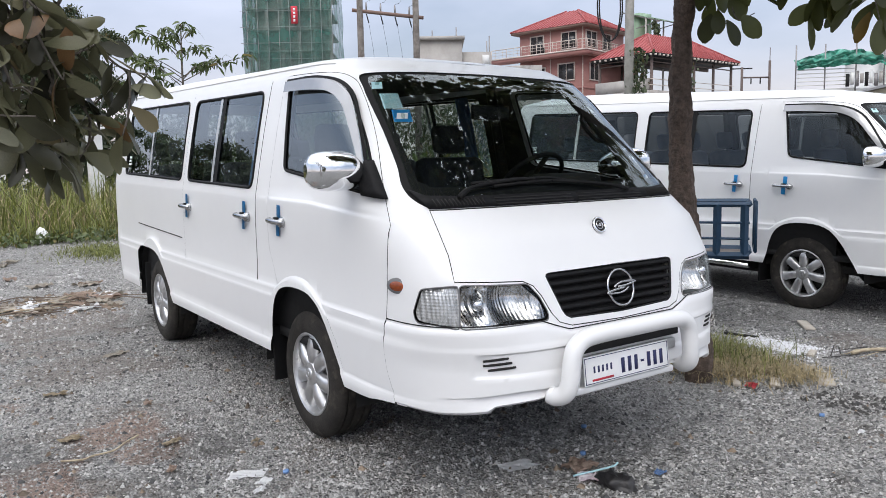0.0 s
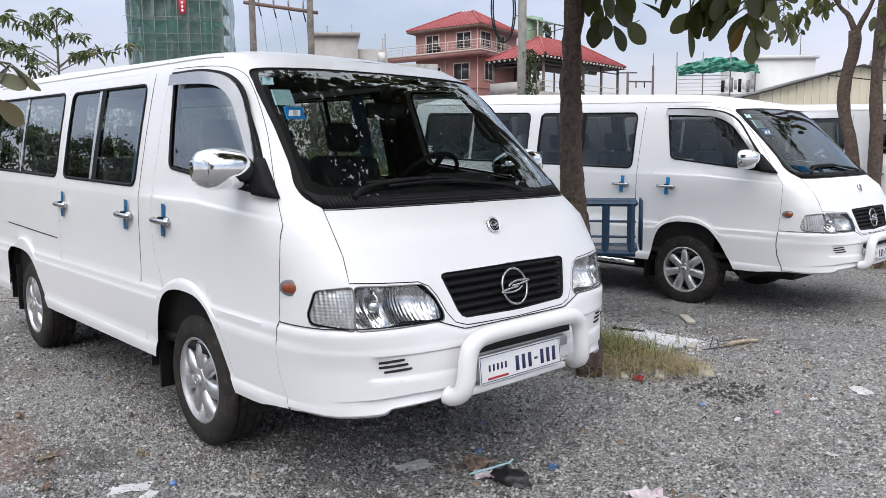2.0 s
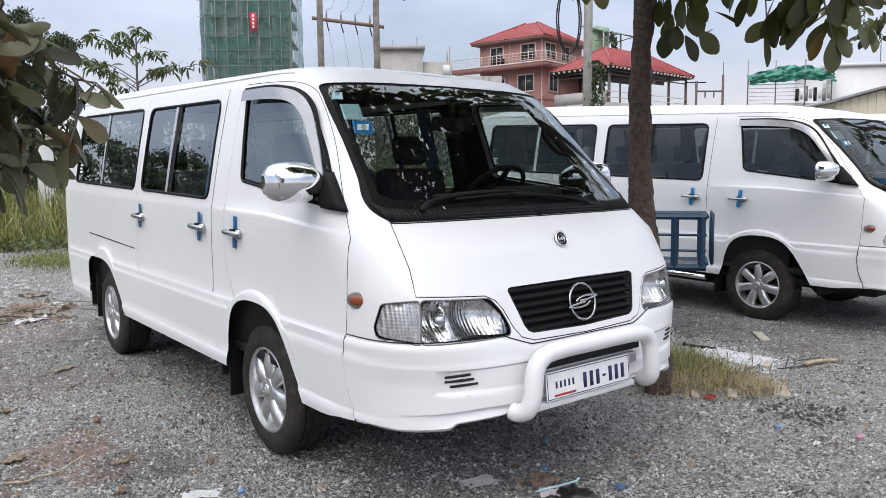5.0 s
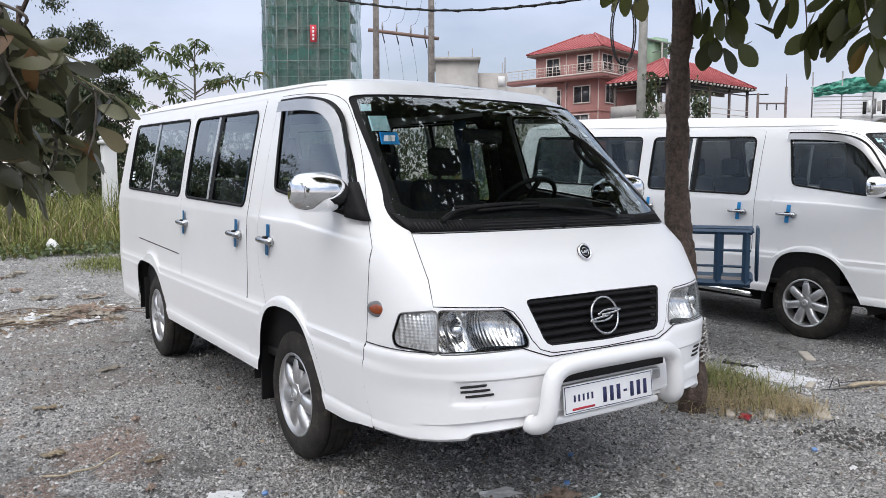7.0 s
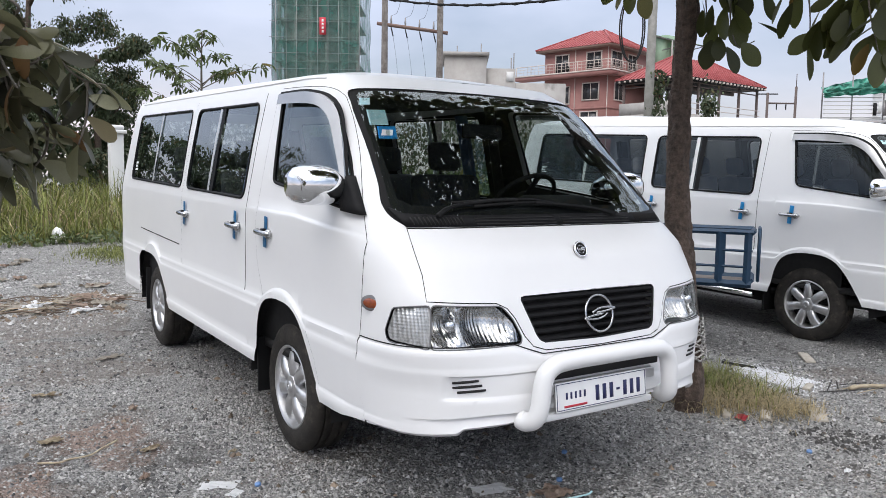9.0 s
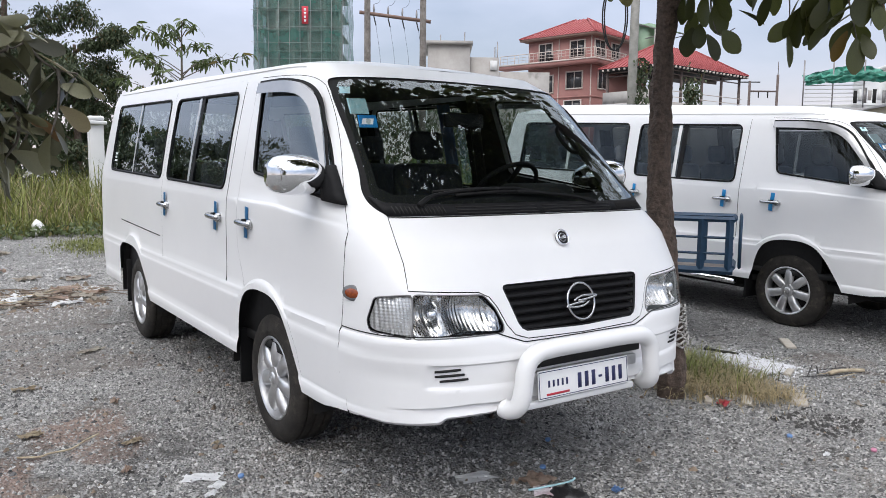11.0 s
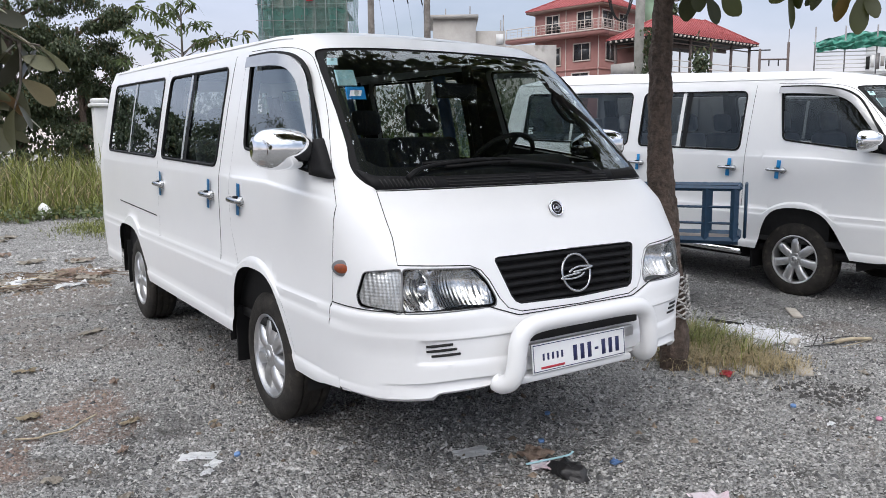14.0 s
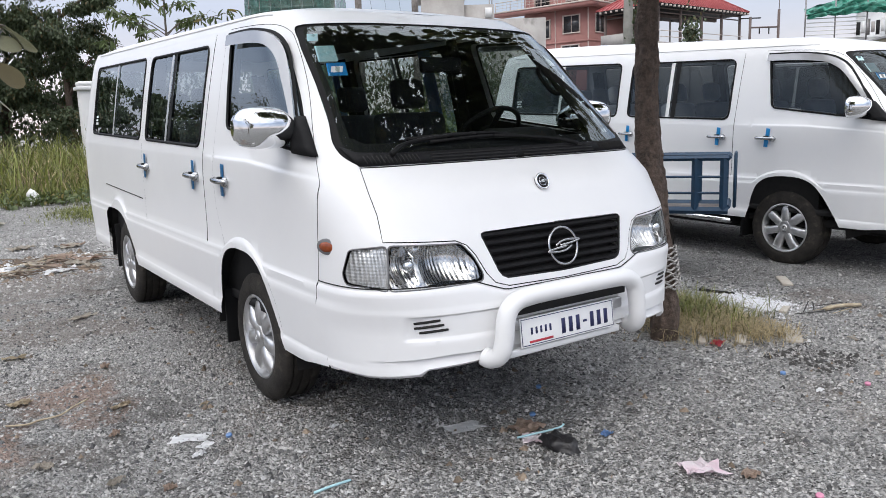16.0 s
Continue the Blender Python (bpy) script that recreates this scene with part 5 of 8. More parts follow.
def twig_spots(rng, lines, per_metre):
    spots = []
    for line in lines:
        for a, b in zip(line, line[1:]):
            a, b = Vector(a), Vector(b)
            for _ in range(max(1, int((b - a).length * per_metre))):
                spots.append(a.lerp(b, rng.random()) + Vector((rng.gauss(0, 0.05), rng.gauss(0, 0.05), rng.gauss(0, 0.05))))
    return spots


rng = random.Random(4)
BROAD = [leaf_template(7, 0.15, d, 0.25) for d in (0.12, 0.3, 0.45)]
OBOVATE = [leaf_template(9, 0.22, d, w, 1.55) for d, w in ((0.10, 0.22), (0.28, 0.25), (0.5, 0.20))]


def leaf_meshes(shapes, mat):
    meshes = []
    for tmpl in shapes:
        me = bpy.data.meshes.new("leaf")
        me.from_pydata(tmpl[0].tolist(), [], tmpl[1])
        me.shade_smooth()
        me.materials.append(mat)
        meshes.append(me)
    return meshes


def leaf_parts(parent, spots, rng, size, down, mat):
    meshes = leaf_meshes(BROAD, mat)
    for p in spots:
        o = new("leaf", rng.choice(meshes))
        o.parent = parent
        o.matrix_basis = leaf_pose(rng, p, size * rng.uniform(0.7, 1.2), down)


# the tree between the vans
tree = thing("tree", "broad-leaved tree with a rough brown trunk leaning slightly", "tree", "trees in the yard")
bark = limb(tree, "trunk", [(0.63, 1.60, -0.05), (0.62, 1.60, 0.25), (0.55, 1.60, 0.75), (0.485, 1.60, 1.15), (0.455, 1.60, 1.6), (0.455, 1.60, 2.1), (0.48, 1.60, 2.7), (0.50, 1.62, 3.3)], 0.088, 0.056, M_BARK, 16, 40, 0.12)
for v in bark.data.vertices:
    q = Vector(v.co)
    k = 0.015 * noise.noise((q.x * 30, q.y * 30, q.z * 7)) + 0.009 * noise.noise((q.x * 70, q.y * 70, q.z * 26)) + 0.012 * max(0.0, noise.noise((q.x * 6, q.y * 6, q.z * 5 + 3)))
    v.co = q + Vector(v.normal) * k
tl = [[(0.48, 1.60, 2.6), (0.8, 1.9, 2.85), (1.15, 2.4, 2.75), (1.5, 2.9, 2.5)], [(0.48, 1.6, 2.5), (0.75, 1.35, 2.75), (1.2, 0.9, 2.95), (1.7, 0.3, 3.0)], [(0.5, 1.62, 3.2), (0.3, 1.2, 3.6), (0.2, 0.5, 3.7), (0.3, -0.2, 3.6)],
      [(0.5, 1.62, 3.2), (0.9, 1.7, 3.7), (1.5, 1.6, 3.9), (2.2, 1.5, 3.8)], [(0.5, 1.62, 3.3), (0.1, 2.0, 3.7), (-0.5, 2.5, 3.7)], [(0.48, 1.6, 2.8), (0.9, 2.2, 3.1), (1.2, 3.0, 3.0), (1.4, 3.7, 2.8)],
      [(0.49, 1.6, 3.0), (0.9, 0.9, 3.4), (1.3, 0.1, 3.5), (1.5, -0.7, 3.4)], [(0.5, 1.62, 3.3), (0.6, 1.5, 4.0), (0.7, 1.2, 4.5)]]
for i, q in enumerate(tl):
    limb(tree, "limb", q, 0.034, 0.010, M_BARK, 5, 7, 0.1, i)
side_lines = []
for q in tl:
    for k in range(1, len(q)):
        p = Vector(q[k])
        for _ in range(13):
            d = Vector((rng.gauss(0, 1), rng.gauss(0, 1), rng.gauss(0.1, 0.5))).normalized()
            side_lines.append([p, p + d * rng.uniform(0.3, 0.7)])
spots = twig_spots(rng, side_lines, 15)
spots = [p for p in spots if p.z > 2.62]
dense_rng = random.Random(9)
for _ in range(115):
    c = Vector((dense_rng.uniform(0.3, 1.6), dense_rng.uniform(-1.0, 2.8), dense_rng.uniform(2.8, 3.15)))
    r = dense_rng.uniform(0.15, 0.3)
    spots += [c + Vector((dense_rng.gauss(0, r), dense_rng.gauss(0, r), abs(dense_rng.gauss(0, r * 0.5)))) for _ in range(30)]
spots = [p for p in spots if 2.72 < p.z < 3.45 and -1.1 < p.y < 2.6 and 0.3 < p.x < 1.65]
for _ in range(40):
    c = Vector((dense_rng.uniform(-0.3, 1.5), dense_rng.uniform(0.9, 2.4), 0))
    c.z = 3.0 + 0.14 * math.hypot(c.x - 3.7, c.y + 2.4) * 0.75 - 0.35 + dense_rng.uniform(0, 0.4)
    spots += [p for p in (c + Vector((dense_rng.gauss(0, 0.25), dense_rng.gauss(0, 0.25), abs(dense_rng.gauss(0, 0.12)))) for _ in range(26)) if p.z > 1.5 + 0.29 * math.hypot(p.x - 3.7, p.y + 2.4)]
# leaves added out of view to shade the ground ahead of the bumper
for _ in range(30):
    c = Vector((dense_rng.uniform(1.3, 2.5), dense_rng.uniform(-1.2, 1.5), dense_rng.uniform(3.1, 3.6)))
    spots += [c + Vector((dense_rng.gauss(0, 0.22), dense_rng.gauss(0, 0.22), abs(dense_rng.gauss(0, 0.12)))) for _ in range(26)]
for _ in range(45):
    c = Vector((dense_rng.uniform(0.3, 1.6), dense_rng.uniform(-1.4, 0.2), dense_rng.uniform(2.95, 3.4)))
    spots += [c + Vector((dense_rng.gauss(0, 0.22), dense_rng.gauss(0, 0.22), abs(dense_rng.gauss(0, 0.12)))) for _ in range(26)]
for _ in range(22):
    c = Vector((dense_rng.uniform(-2.2, -0.5), dense_rng.uniform(0.3, 2.7), 0))
    c.z = 1.75 + 0.29 * math.hypot(c.x - 3.7, c.y + 2.4) + dense_rng.uniform(0.1, 0.5)
    spots += [c + Vector((dense_rng.gauss(0, 0.25), dense_rng.gauss(0, 0.25), abs(dense_rng.gauss(0, 0.12)))) for _ in range(26)]
mesh_part("crown", many(BROAD[1], [leaf_pose(rng, p, rng.uniform(0.10, 0.17), 0.6) for p in spots]), M_LEAF, tree, "dense crown of broad dark green leaves", "stuff")
# broad leaves hanging from low twigs: where each begins, and its lean from the plumb line
HANG_TWIGS = [[(0.50, 1.62, 2.75), (0.60, 1.60, 2.62), (0.64, 1.60, 2.34)], [(0.72, 1.62, 2.85), (0.79, 1.60, 2.58), (0.80, 1.60, 2.40), (0.86, 1.60, 2.25), (0.97, 1.60, 2.27)],
              [(1.10, 1.62, 2.80), (1.26, 1.60, 2.55), (1.30, 1.60, 2.38), (1.31, 1.60, 2.20)], [(1.20, 1.62, 2.85), (1.42, 1.60, 2.52), (1.48, 1.60, 2.30)], [(1.30, 1.62, 2.90), (1.56, 1.60, 2.55), (1.63, 1.60, 2.30), (1.68, 1.60, 2.12)],
              [(0.48, 1.62, 2.95), (0.20, 1.60, 2.90), (0.0, 1.60, 2.84)]]
for q in HANG_TWIGS:
    limb(tree, "twig", q, 0.008, 0.0025, M_TWIG, 4, 6)
HANGING = [(0.56, 2.52, 3), (0.66, 2.32, -34), (0.72, 2.33, 9), (0.82, 2.25, 28), (0.92, 2.26, 40), (0.81, 2.43, 21), (0.82, 2.50, 33), (0.77, 2.50, -7), (0.60, 2.56, 16), (0.72, 2.60, 34), (0.68, 2.52, -12),
           (1.00, 2.55, 16), (1.15, 2.49, -25), (1.21, 2.44, -27), (1.29, 2.27, -56), (1.31, 2.20, 5), (1.36, 2.30, 0), (1.39, 2.35, 10), (1.48, 2.31, -27), (1.57, 2.40, 9), (1.56, 2.24, -39), (1.63, 2.22, -37), (1.64, 2.16, -28), (1.68, 2.12, 5), (1.70, 2.14, 27),
           (1.74, 2.35, -10), (1.70, 2.36, 20), (1.60, 2.42, -30), (-0.06, 2.80, -34), (0.06, 2.77, -21), (0.10, 2.74, 8)]
hang_meshes = leaf_meshes([leaf_template(9, 0.16, d, w, 1.35) for d, w in ((0.06, 0.24), (0.16, 0.30), (0.10, 0.20))], M_LEAF_HANG)
hrng = random.Random(17)
HANGING += [(hrng.uniform(1.0, 1.95), hrng.uniform(2.50, 2.85), hrng.gauss(-8, 25)) for _ in range(24)] + [(hrng.uniform(1.34, 1.80), hrng.uniform(2.30, 2.55), hrng.gauss(-15, 22)) for _ in range(16)]
for x, z, lean_ in HANGING:
    for again in range(2 if x > 0.5 else 1):
        q_ = radians(lean_ + (hrng.gauss(0, 22) if again else 0))
        m_ = Vector((math.sin(q_), hrng.gauss(0, 0.15), -math.cos(q_))).normalized().to_track_quat("X", "Z").to_matrix().to_4x4()
        size_ = hrng.uniform(0.145, 0.205)
        o = new("leaf", hrng.choice(hang_meshes))
        o.parent = tree
        o.matrix_basis = Matrix.Translation((x + again * hrng.gauss(0, 0.05), 1.60 + again * 0.12 + hrng.gauss(0, 0.03), z + again * hrng.uniform(0.05, 0.16))) @ m_ @ Matrix.Rotation(hrng.gauss(0.0, 0.75), 4, "X") @ Matrix.Diagonal((size_, size_, size_, 1))
limb(tree, "twig", [(1.3, 0.1, 3.5), (1.2, -0.25, 2.9), (1.1, -0.5, 2.34)], 0.010, 0.003, M_TWIG, 5, 6)
limb(tree, "twig", [(1.3, 0.1, 3.5), (1.2, 0.2, 2.9), (1.1, 0.27, 2.42)], 0.010, 0.003, M_TWIG, 5, 6)
leaf_parts(tree, [Vector(p) for p in ((1.1, -0.56, 2.31), (1.1, -0.51, 2.32), (1.1, -0.42, 2.33), (1.12, -0.47, 2.38), (1.1, 0.20, 2.41), (1.1, 0.31, 2.42), (1.12, 0.26, 2.45))], rng, 0.135, 1.35, M_LEAF)
band = bmesh.new()
for i in range(11):
    z = 0.33 + i * 0.024
    cx = float(np.interp(z, (0.25, 0.75), (0.64, 0.55)))
    ring = [(cx + 0.098 * math.cos(q), 1.60 + 0.098 * math.sin(q), z + 0.010 * math.sin(q * 7 + i * 1.5)) for q in (2 * math.pi * j / 42 for j in range(43))]
    add_tube(band, ring, 0.0065, 5, caps=False)
part("cord_wrap", band, material("patterned_cord", (0.04, 0.035, 0.03), 0.9, second=(0.75, 0.72, 0.68), scale=55), tree, "black and white patterned cord wrapped round the trunk")

spray_meshes = leaf_meshes(OBOVATE, M_LEAF_GREY)

# tree beside the camera, whose low branch of grey-green leaves hangs into view
branch_tree = thing("tree", "tree with a low branch of broad grey-green leaves", "tree", "trees in the yard")
limb(branch_tree, "trunk", [(1.9, -4.6, -0.1), (1.95, -4.55, 1.2), (1.85, -4.5, 2.4), (1.8, -4.4, 3.4)], 0.12, 0.06, M_BARK, 7, 10, 0.2, 3)
limb(branch_tree, "limb", [(1.88, -4.52, 2.0), (1.45, -4.0, 2.25), (1.0, -3.4, 2.32), (0.72, -3.0, 2.25)], 0.04, 0.014, M_BARK, 6, 8, 0.1, 4)
STEMS = [
    [(1.59, -2.248, 1.880), (1.58, -2.198, 1.821), (1.59, -2.126, 1.752), (1.59, -2.084, 1.706), (1.59, -2.048, 1.686), (1.60, -2.004, 1.678)],
    [(1.59, -2.048, 1.686), (1.59, -2.049, 1.631), (1.58, -2.053, 1.581), (1.57, -2.069, 1.523)],
    [(1.58, -2.296, 1.864), (1.57, -2.254, 1.766), (1.55, -2.214, 1.621), (1.55, -2.208, 1.510), (1.55, -2.212, 1.457)],
    [(1.56, -2.367, 1.809), (1.55, -2.316, 1.711), (1.55, -2.263, 1.620), (1.55, -2.228, 1.594)],
    [(1.54, -2.401, 1.643), (1.54, -2.338, 1.551), (1.54, -2.284, 1.504), (1.55, -2.234, 1.500)],
    [(1.57, -2.200, 1.769), (1.57, -2.185, 1.703), (1.56, -2.153, 1.595), (1.56, -2.141, 1.559)],
]
fork = Vector((1.30, -2.75, 2.05))
limb(branch_tree, "limb", [(0.72, -3.0, 2.25), (1.0, -2.9, 2.18), fork], 0.014, 0.009, M_TWIG, 5, 7, 0.1, 2)
brng = random.Random(21)
for i in range(30):
    # the foremost stems and, behind and beside them, more of the same spray
    q = [Vector(p) for p in STEMS[i % 6]]
    if i >= 6:
        off = Vector((brng.uniform(-0.25, 0.12), brng.uniform(-0.26, -0.03), brng.uniform(-0.13, 0.18)))
        q = [p + off + Vector((0, brng.gauss(0, 0.012), brng.gauss(0, 0.012))) for p in q]
        if i % 6 == 1:
            q = q[:3]
    line = smooth_line(([q[0].lerp(fork, 0.5) + Vector((0, 0, 0.05))] if i % 6 != 1 else []) + q, 6)
    limb(branch_tree, "stem", ([fork] if i % 6 != 1 else []) + q, 0.0050, 0.0022, M_TWIG, 6, 6, 0.1, i)
    spots_ = line[6::3] if i % 6 != 1 else line[1::3]
    for j, p in enumerate(spots_ + [line[-1]]):
        if i >= 6 and p.z < 1.45:
            continue
        side_ = 1 if j % 2 else -1
        aim = Vector((brng.uniform(-0.5, 0.5), 0.30 + 0.55 * side_ + brng.gauss(0, 0.3), -0.55 + brng.gauss(0, 0.35))).normalized()
        m_ = aim.to_track_quat("X", "Z").to_matrix().to_4x4()
        size_ = brng.uniform(0.075, 0.125)
        o = new("leaf", brng.choice(spray_meshes))
        o.parent = branch_tree
        o.matrix_basis = Matrix.Translation(p) @ m_ @ Matrix.Rotation(brng.gauss(0.0, 0.9), 4, "X") @ Matrix.Diagonal((size_, size_ * brng.uniform(0.85, 1.15), size_, 1))
# crown stays out of view; added for its shade and reflections
lines = []
for a_ in range(9):
    ang = 0.75 * a_
    q = [Vector((1.82, -4.45, 3.0)), Vector((1.82 + 0.9 * math.cos(ang), -4.45 + 0.9 * math.sin(ang), 3.5)), Vector((1.82 + 2.2 * math.cos(ang), -4.45 + 2.2 * math.sin(ang), 3.6 + 0.3 * (a_ % 3)))]
    limb(branch_tree, "limb", q, 0.04, 0.012, M_BARK, 5, 7, 0.1, a_)
    for k in range(14):
        p = q[1].lerp(q[2], rng.random())
        lines.append([p, p + Vector((rng.gauss(0, 0.4), rng.gauss(0, 0.4), rng.gauss(0.1, 0.3)))])
spots = [p for p in twig_spots(rng, lines, 9) if p.z > 2.9 and p.y < -3.5]
mesh_part("crown", many(BROAD[1], [leaf_pose(rng, p, rng.uniform(0.13, 0.2), 0.6) for p in spots]), M_LEAF_GREY, branch_tree, "out-of-view crown of broad leaves", "stuff")


def small_tree(label, x, y, h, spread, r, leaf, count, mat, seed, low=0.35, group="trees in the yard", lean=(0, 0), slim=0.16, down=0.6, clumps=26, puff=(0.10, 0.24)):
    """Tapered trunk, limbs and a crown of leaf clumps with gaps."""
    g = random.Random(seed)
    t = thing("tree", label, "tree", group)
    topz = h * 0.8
    trunk = [(x, y, -0.1), (x + lean[0] * 0.3 + g.gauss(0, 0.04), y + lean[1] * 0.3, topz * 0.3), (x + lean[0] * 0.7 + g.gauss(0, 0.08), y + lean[1] * 0.7 + g.gauss(0, 0.08), topz * 0.65), (x + lean[0], y + lean[1], topz)]
    limb(t, "trunk", trunk, r, r * 0.35, M_BARK, 7, 9, 0.15, seed)
    ends = []
    for i in range(9):
        k = low + (0.95 - low) * i / 8
        base = Vector(trunk[0]).lerp(Vector(trunk[-1]), k)
        a = 2.4 * i + g.uniform(-0.4, 0.4)
        ln = spread * (1.05 - 0.55 * abs(k - 0.6)) * g.uniform(0.7, 1.1)
        e = base + Vector((math.cos(a) * ln, math.sin(a) * ln, h * g.uniform(0.08, 0.24)))
        limb(t, "limb", [base, base.lerp(e, 0.5) + Vector((0, 0, h * 0.02)), e], r * 0.4, r * 0.1, M_BARK, 4, 6, 0.1, i)
        ends += [(base, e)]
    mats = []
    for _ in range(clumps):
        base, e = g.choice(ends)
        c = base.lerp(e, g.uniform(0.35, 1.1)) + Vector((g.gauss(0, spread * 0.15), g.gauss(0, spread * 0.15), g.gauss(0, spread * 0.12)))
        rad = spread * g.uniform(*puff)
        for _ in range(count // clumps):
            d = Vector((g.gauss(0, 1), g.gauss(0, 1), g.gauss(0, 0.7))) * rad * 0.6
            mats.append(leaf_pose(g, c + d, leaf * g.uniform(0.6, 1.3), down))
    mesh_part("crown", many(leaf_template(4, 0.1, 0.3, slim), mats), mat, t, "uneven leafy crown with gaps", "stuff")
    return t


young = thing("tree", "slender young tree with drooping narrow leaves behind the van", "tree", "trees in the yard")
limb(young, "trunk", [(-10.5, 1.60, -0.1), (-10.47, 1.59, 1.6), (-10.5, 1.59, 3.1), (-10.5, 1.61, 4.0)], 0.040, 0.010, M_TWIG, 6, 7)
YOUNG_ENDS = [(0.16, 3.92, 0.1), (-0.10, 3.82, -0.2), (-0.32, 3.88, 0.2), (-0.72, 3.85, 0.0), (-0.52, 3.66, 0.3), (0.42, 3.68, -0.2), (-0.10, 3.50, 0.4), (-0.62, 3.45, -0.3), (-0.95, 3.40, 0.1), (-0.72, 3.25, 0.3), (-0.42, 3.32, -0.4), (-1.0, 2.90, 0.0), (0.30, 3.28, 0.3), (0.52, 3.38, -0.3), (0.68, 3.44, 0.1), (1.15, 3.50, 0.0), (-0.5, 3.0, 0.4), (0.06, 4.02, 0.0)]
yrng = random.Random(41)
fans = []
for i, (dy, z, dx) in enumerate(YOUNG_ENDS):
    base, e = Vector((-10.5, 1.60, z - 0.15 - 0.30 * abs(dy))), Vector((-10.5 + dx, 1.60 + dy, z))
    limb(young, "limb", [base, base.lerp(e, 0.55) + Vector((0, 0, 0.06)), e], 0.010, 0.005, M_TWIG, 4, 5, 0.1, i)
    for c, n in ((e, 15), (base.lerp(e, 0.72) + Vector((0, 0, 0.03)), 11 if abs(dy) > 0.3 else 0)):
        fans += [leaf_pose(yrng, c + Vector((yrng.gauss(0, 0.03), yrng.gauss(0, 0.06), yrng.gauss(0, 0.03))), yrng.uniform(0.12, 0.21), 0.35) for _ in range(n)]
mesh_part("crown", many(leaf_template(6, 0.1, 0.45, 0.14), fans), M_LEAF_YOUNG, young, "drooping fans of narrow leaves", "stuff")
small_tree("tall dark tree with dense small leaves at the yard's edge", -25.5, 2.1, 6.9, 1.75, 0.16, 0.115, 36000, M_LEAF_FAR, 12, 0.2, clumps=170, slim=0.22, puff=(0.08, 0.19))
small_tree("tall dark tree with dense small leaves at the yard's edge", -27.0, 0.2, 9.5, 2.4, 0.22, 0.125, 36000, M_LEAF_FAR, 14, 0.2, clumps=170, slim=0.22, puff=(0.08, 0.19))
small_tree("dark tree with dense small leaves at the yard's edge", -26.5, -3.4, 5.2, 2.4, 0.18, 0.17, 20000, M_LEAF_FAR, 13, 0.15, clumps=130, slim=0.24, puff=(0.08, 0.20))
small_tree("low dark tree with dense small leaves at the yard's edge", -30.0, 4.5, 4.2, 2.0, 0.16, 0.20, 6000, M_LEAF_FAR, 15, 0.2, clumps=60, slim=0.22)
for label_, runs_, clumps_ in (("broad-leaved tree with a forked trunk between the parked vans", ([(0.16, 8.0, -0.1), (0.08, 8.0, 0.8), (-0.006, 8.0, 1.47), (-0.133, 8.0, 2.05), (-0.122, 8.0, 2.41), (-0.044, 8.0, 2.79), (-0.048, 8.0, 3.0)], [(-0.048, 8.0, 3.0), (-0.133, 8.0, 3.2), (-0.222, 7.97, 3.31), (-0.4, 7.95, 3.6)], [(-0.045, 8.0, 2.93), (0.03, 8.0, 3.1), (0.12, 8.02, 3.3), (0.25, 8.05, 3.7)], [(-0.30, 7.98, 3.45), (-0.65, 7.96, 3.5), (-1.25, 7.95, 3.55)]), ((-1.2, 8.0, 3.5, 26), (-0.92, 8.0, 3.28, 34), (-0.88, 8.0, 3.12, 14), (-0.55, 8.0, 3.42, 30), (-0.2, 8.0, 3.6, 20))),
                               ("broad-leaved tree with a leaning trunk between the parked vans", ([(0.33, 8.0, -0.1), (0.30, 8.0, 0.6), (0.277, 8.0, 1.17), (0.267, 8.0, 1.74), (0.237, 8.0, 2.31), (0.258, 8.0, 2.93), (0.282, 8.0, 3.35), (0.35, 8.0, 4.0)], [(0.27, 8.0, 3.25), (0.5, 8.0, 3.45), (0.9, 8.0, 3.6)]), ((0.48, 8.0, 3.26, 22), (0.43, 8.0, 3.06, 12), (0.6, 8.0, 3.45, 26), (0.9, 8.0, 3.7, 40), (1.1, 7.6, 3.75, 40), (0.7, 8.6, 3.9, 40), (1.3, 8.3, 3.8, 40), (0.3, 7.6, 4.0, 40), (0.2, 8.8, 4.2, 40), (0.9, 9.2, 4.3, 40)))):
    t_ = thing("tree", label_, "tree", "trees in the yard")
    for k_, q in enumerate(runs_):
        limb(t_, "trunk" if k_ == 0 else "limb", q, 0.085 if k_ == 0 else 0.045, 0.07 if k_ == 0 else 0.015, M_BARK, 6, 12, 0.18, k_)
    leaves_ = []
    for cx_, cy_, cz_, n_ in clumps_:
        leaves_ += [leaf_pose(rng, Vector((cx_ + rng.gauss(0, 0.11), cy_ + rng.gauss(0, 0.17), cz_ + rng.gauss(0, 0.08))), rng.uniform(0.11, 0.19), 0.8) for _ in range(n_)]
    if "leaning" in label_:
        for _ in range(20):
            c = Vector((rng.uniform(-1.0, 0.7), rng.uniform(4.9, 7.4), 0))
            c.z = 1.85 + 0.29 * math.hypot(c.x - 3.7, c.y + 2.4) + rng.uniform(0, 0.5)
            leaves_ += [leaf_pose(rng, c + Vector((rng.gauss(0, 0.28), rng.gauss(0, 0.28), abs(rng.gauss(0, 0.14)))), rng.uniform(0.11, 0.19), 0.8) for _ in range(18)]
        for q in ([(0.35, 8.0, 4.0), (0.2, 7.2, 4.6), (-0.1, 6.2, 4.9), (-0.3, 5.3, 4.9)], [(0.35, 8.0, 4.0), (0.5, 7.3, 4.7), (0.4, 6.0, 4.8)]):
            limb(t_, "limb", q, 0.05, 0.015, M_BARK, 5, 8, 0.15, 3)
    mesh_part("crown", many(BROAD[1], leaves_), M_LEAF, t_, "low hanging clumps of broad leaves", "stuff")
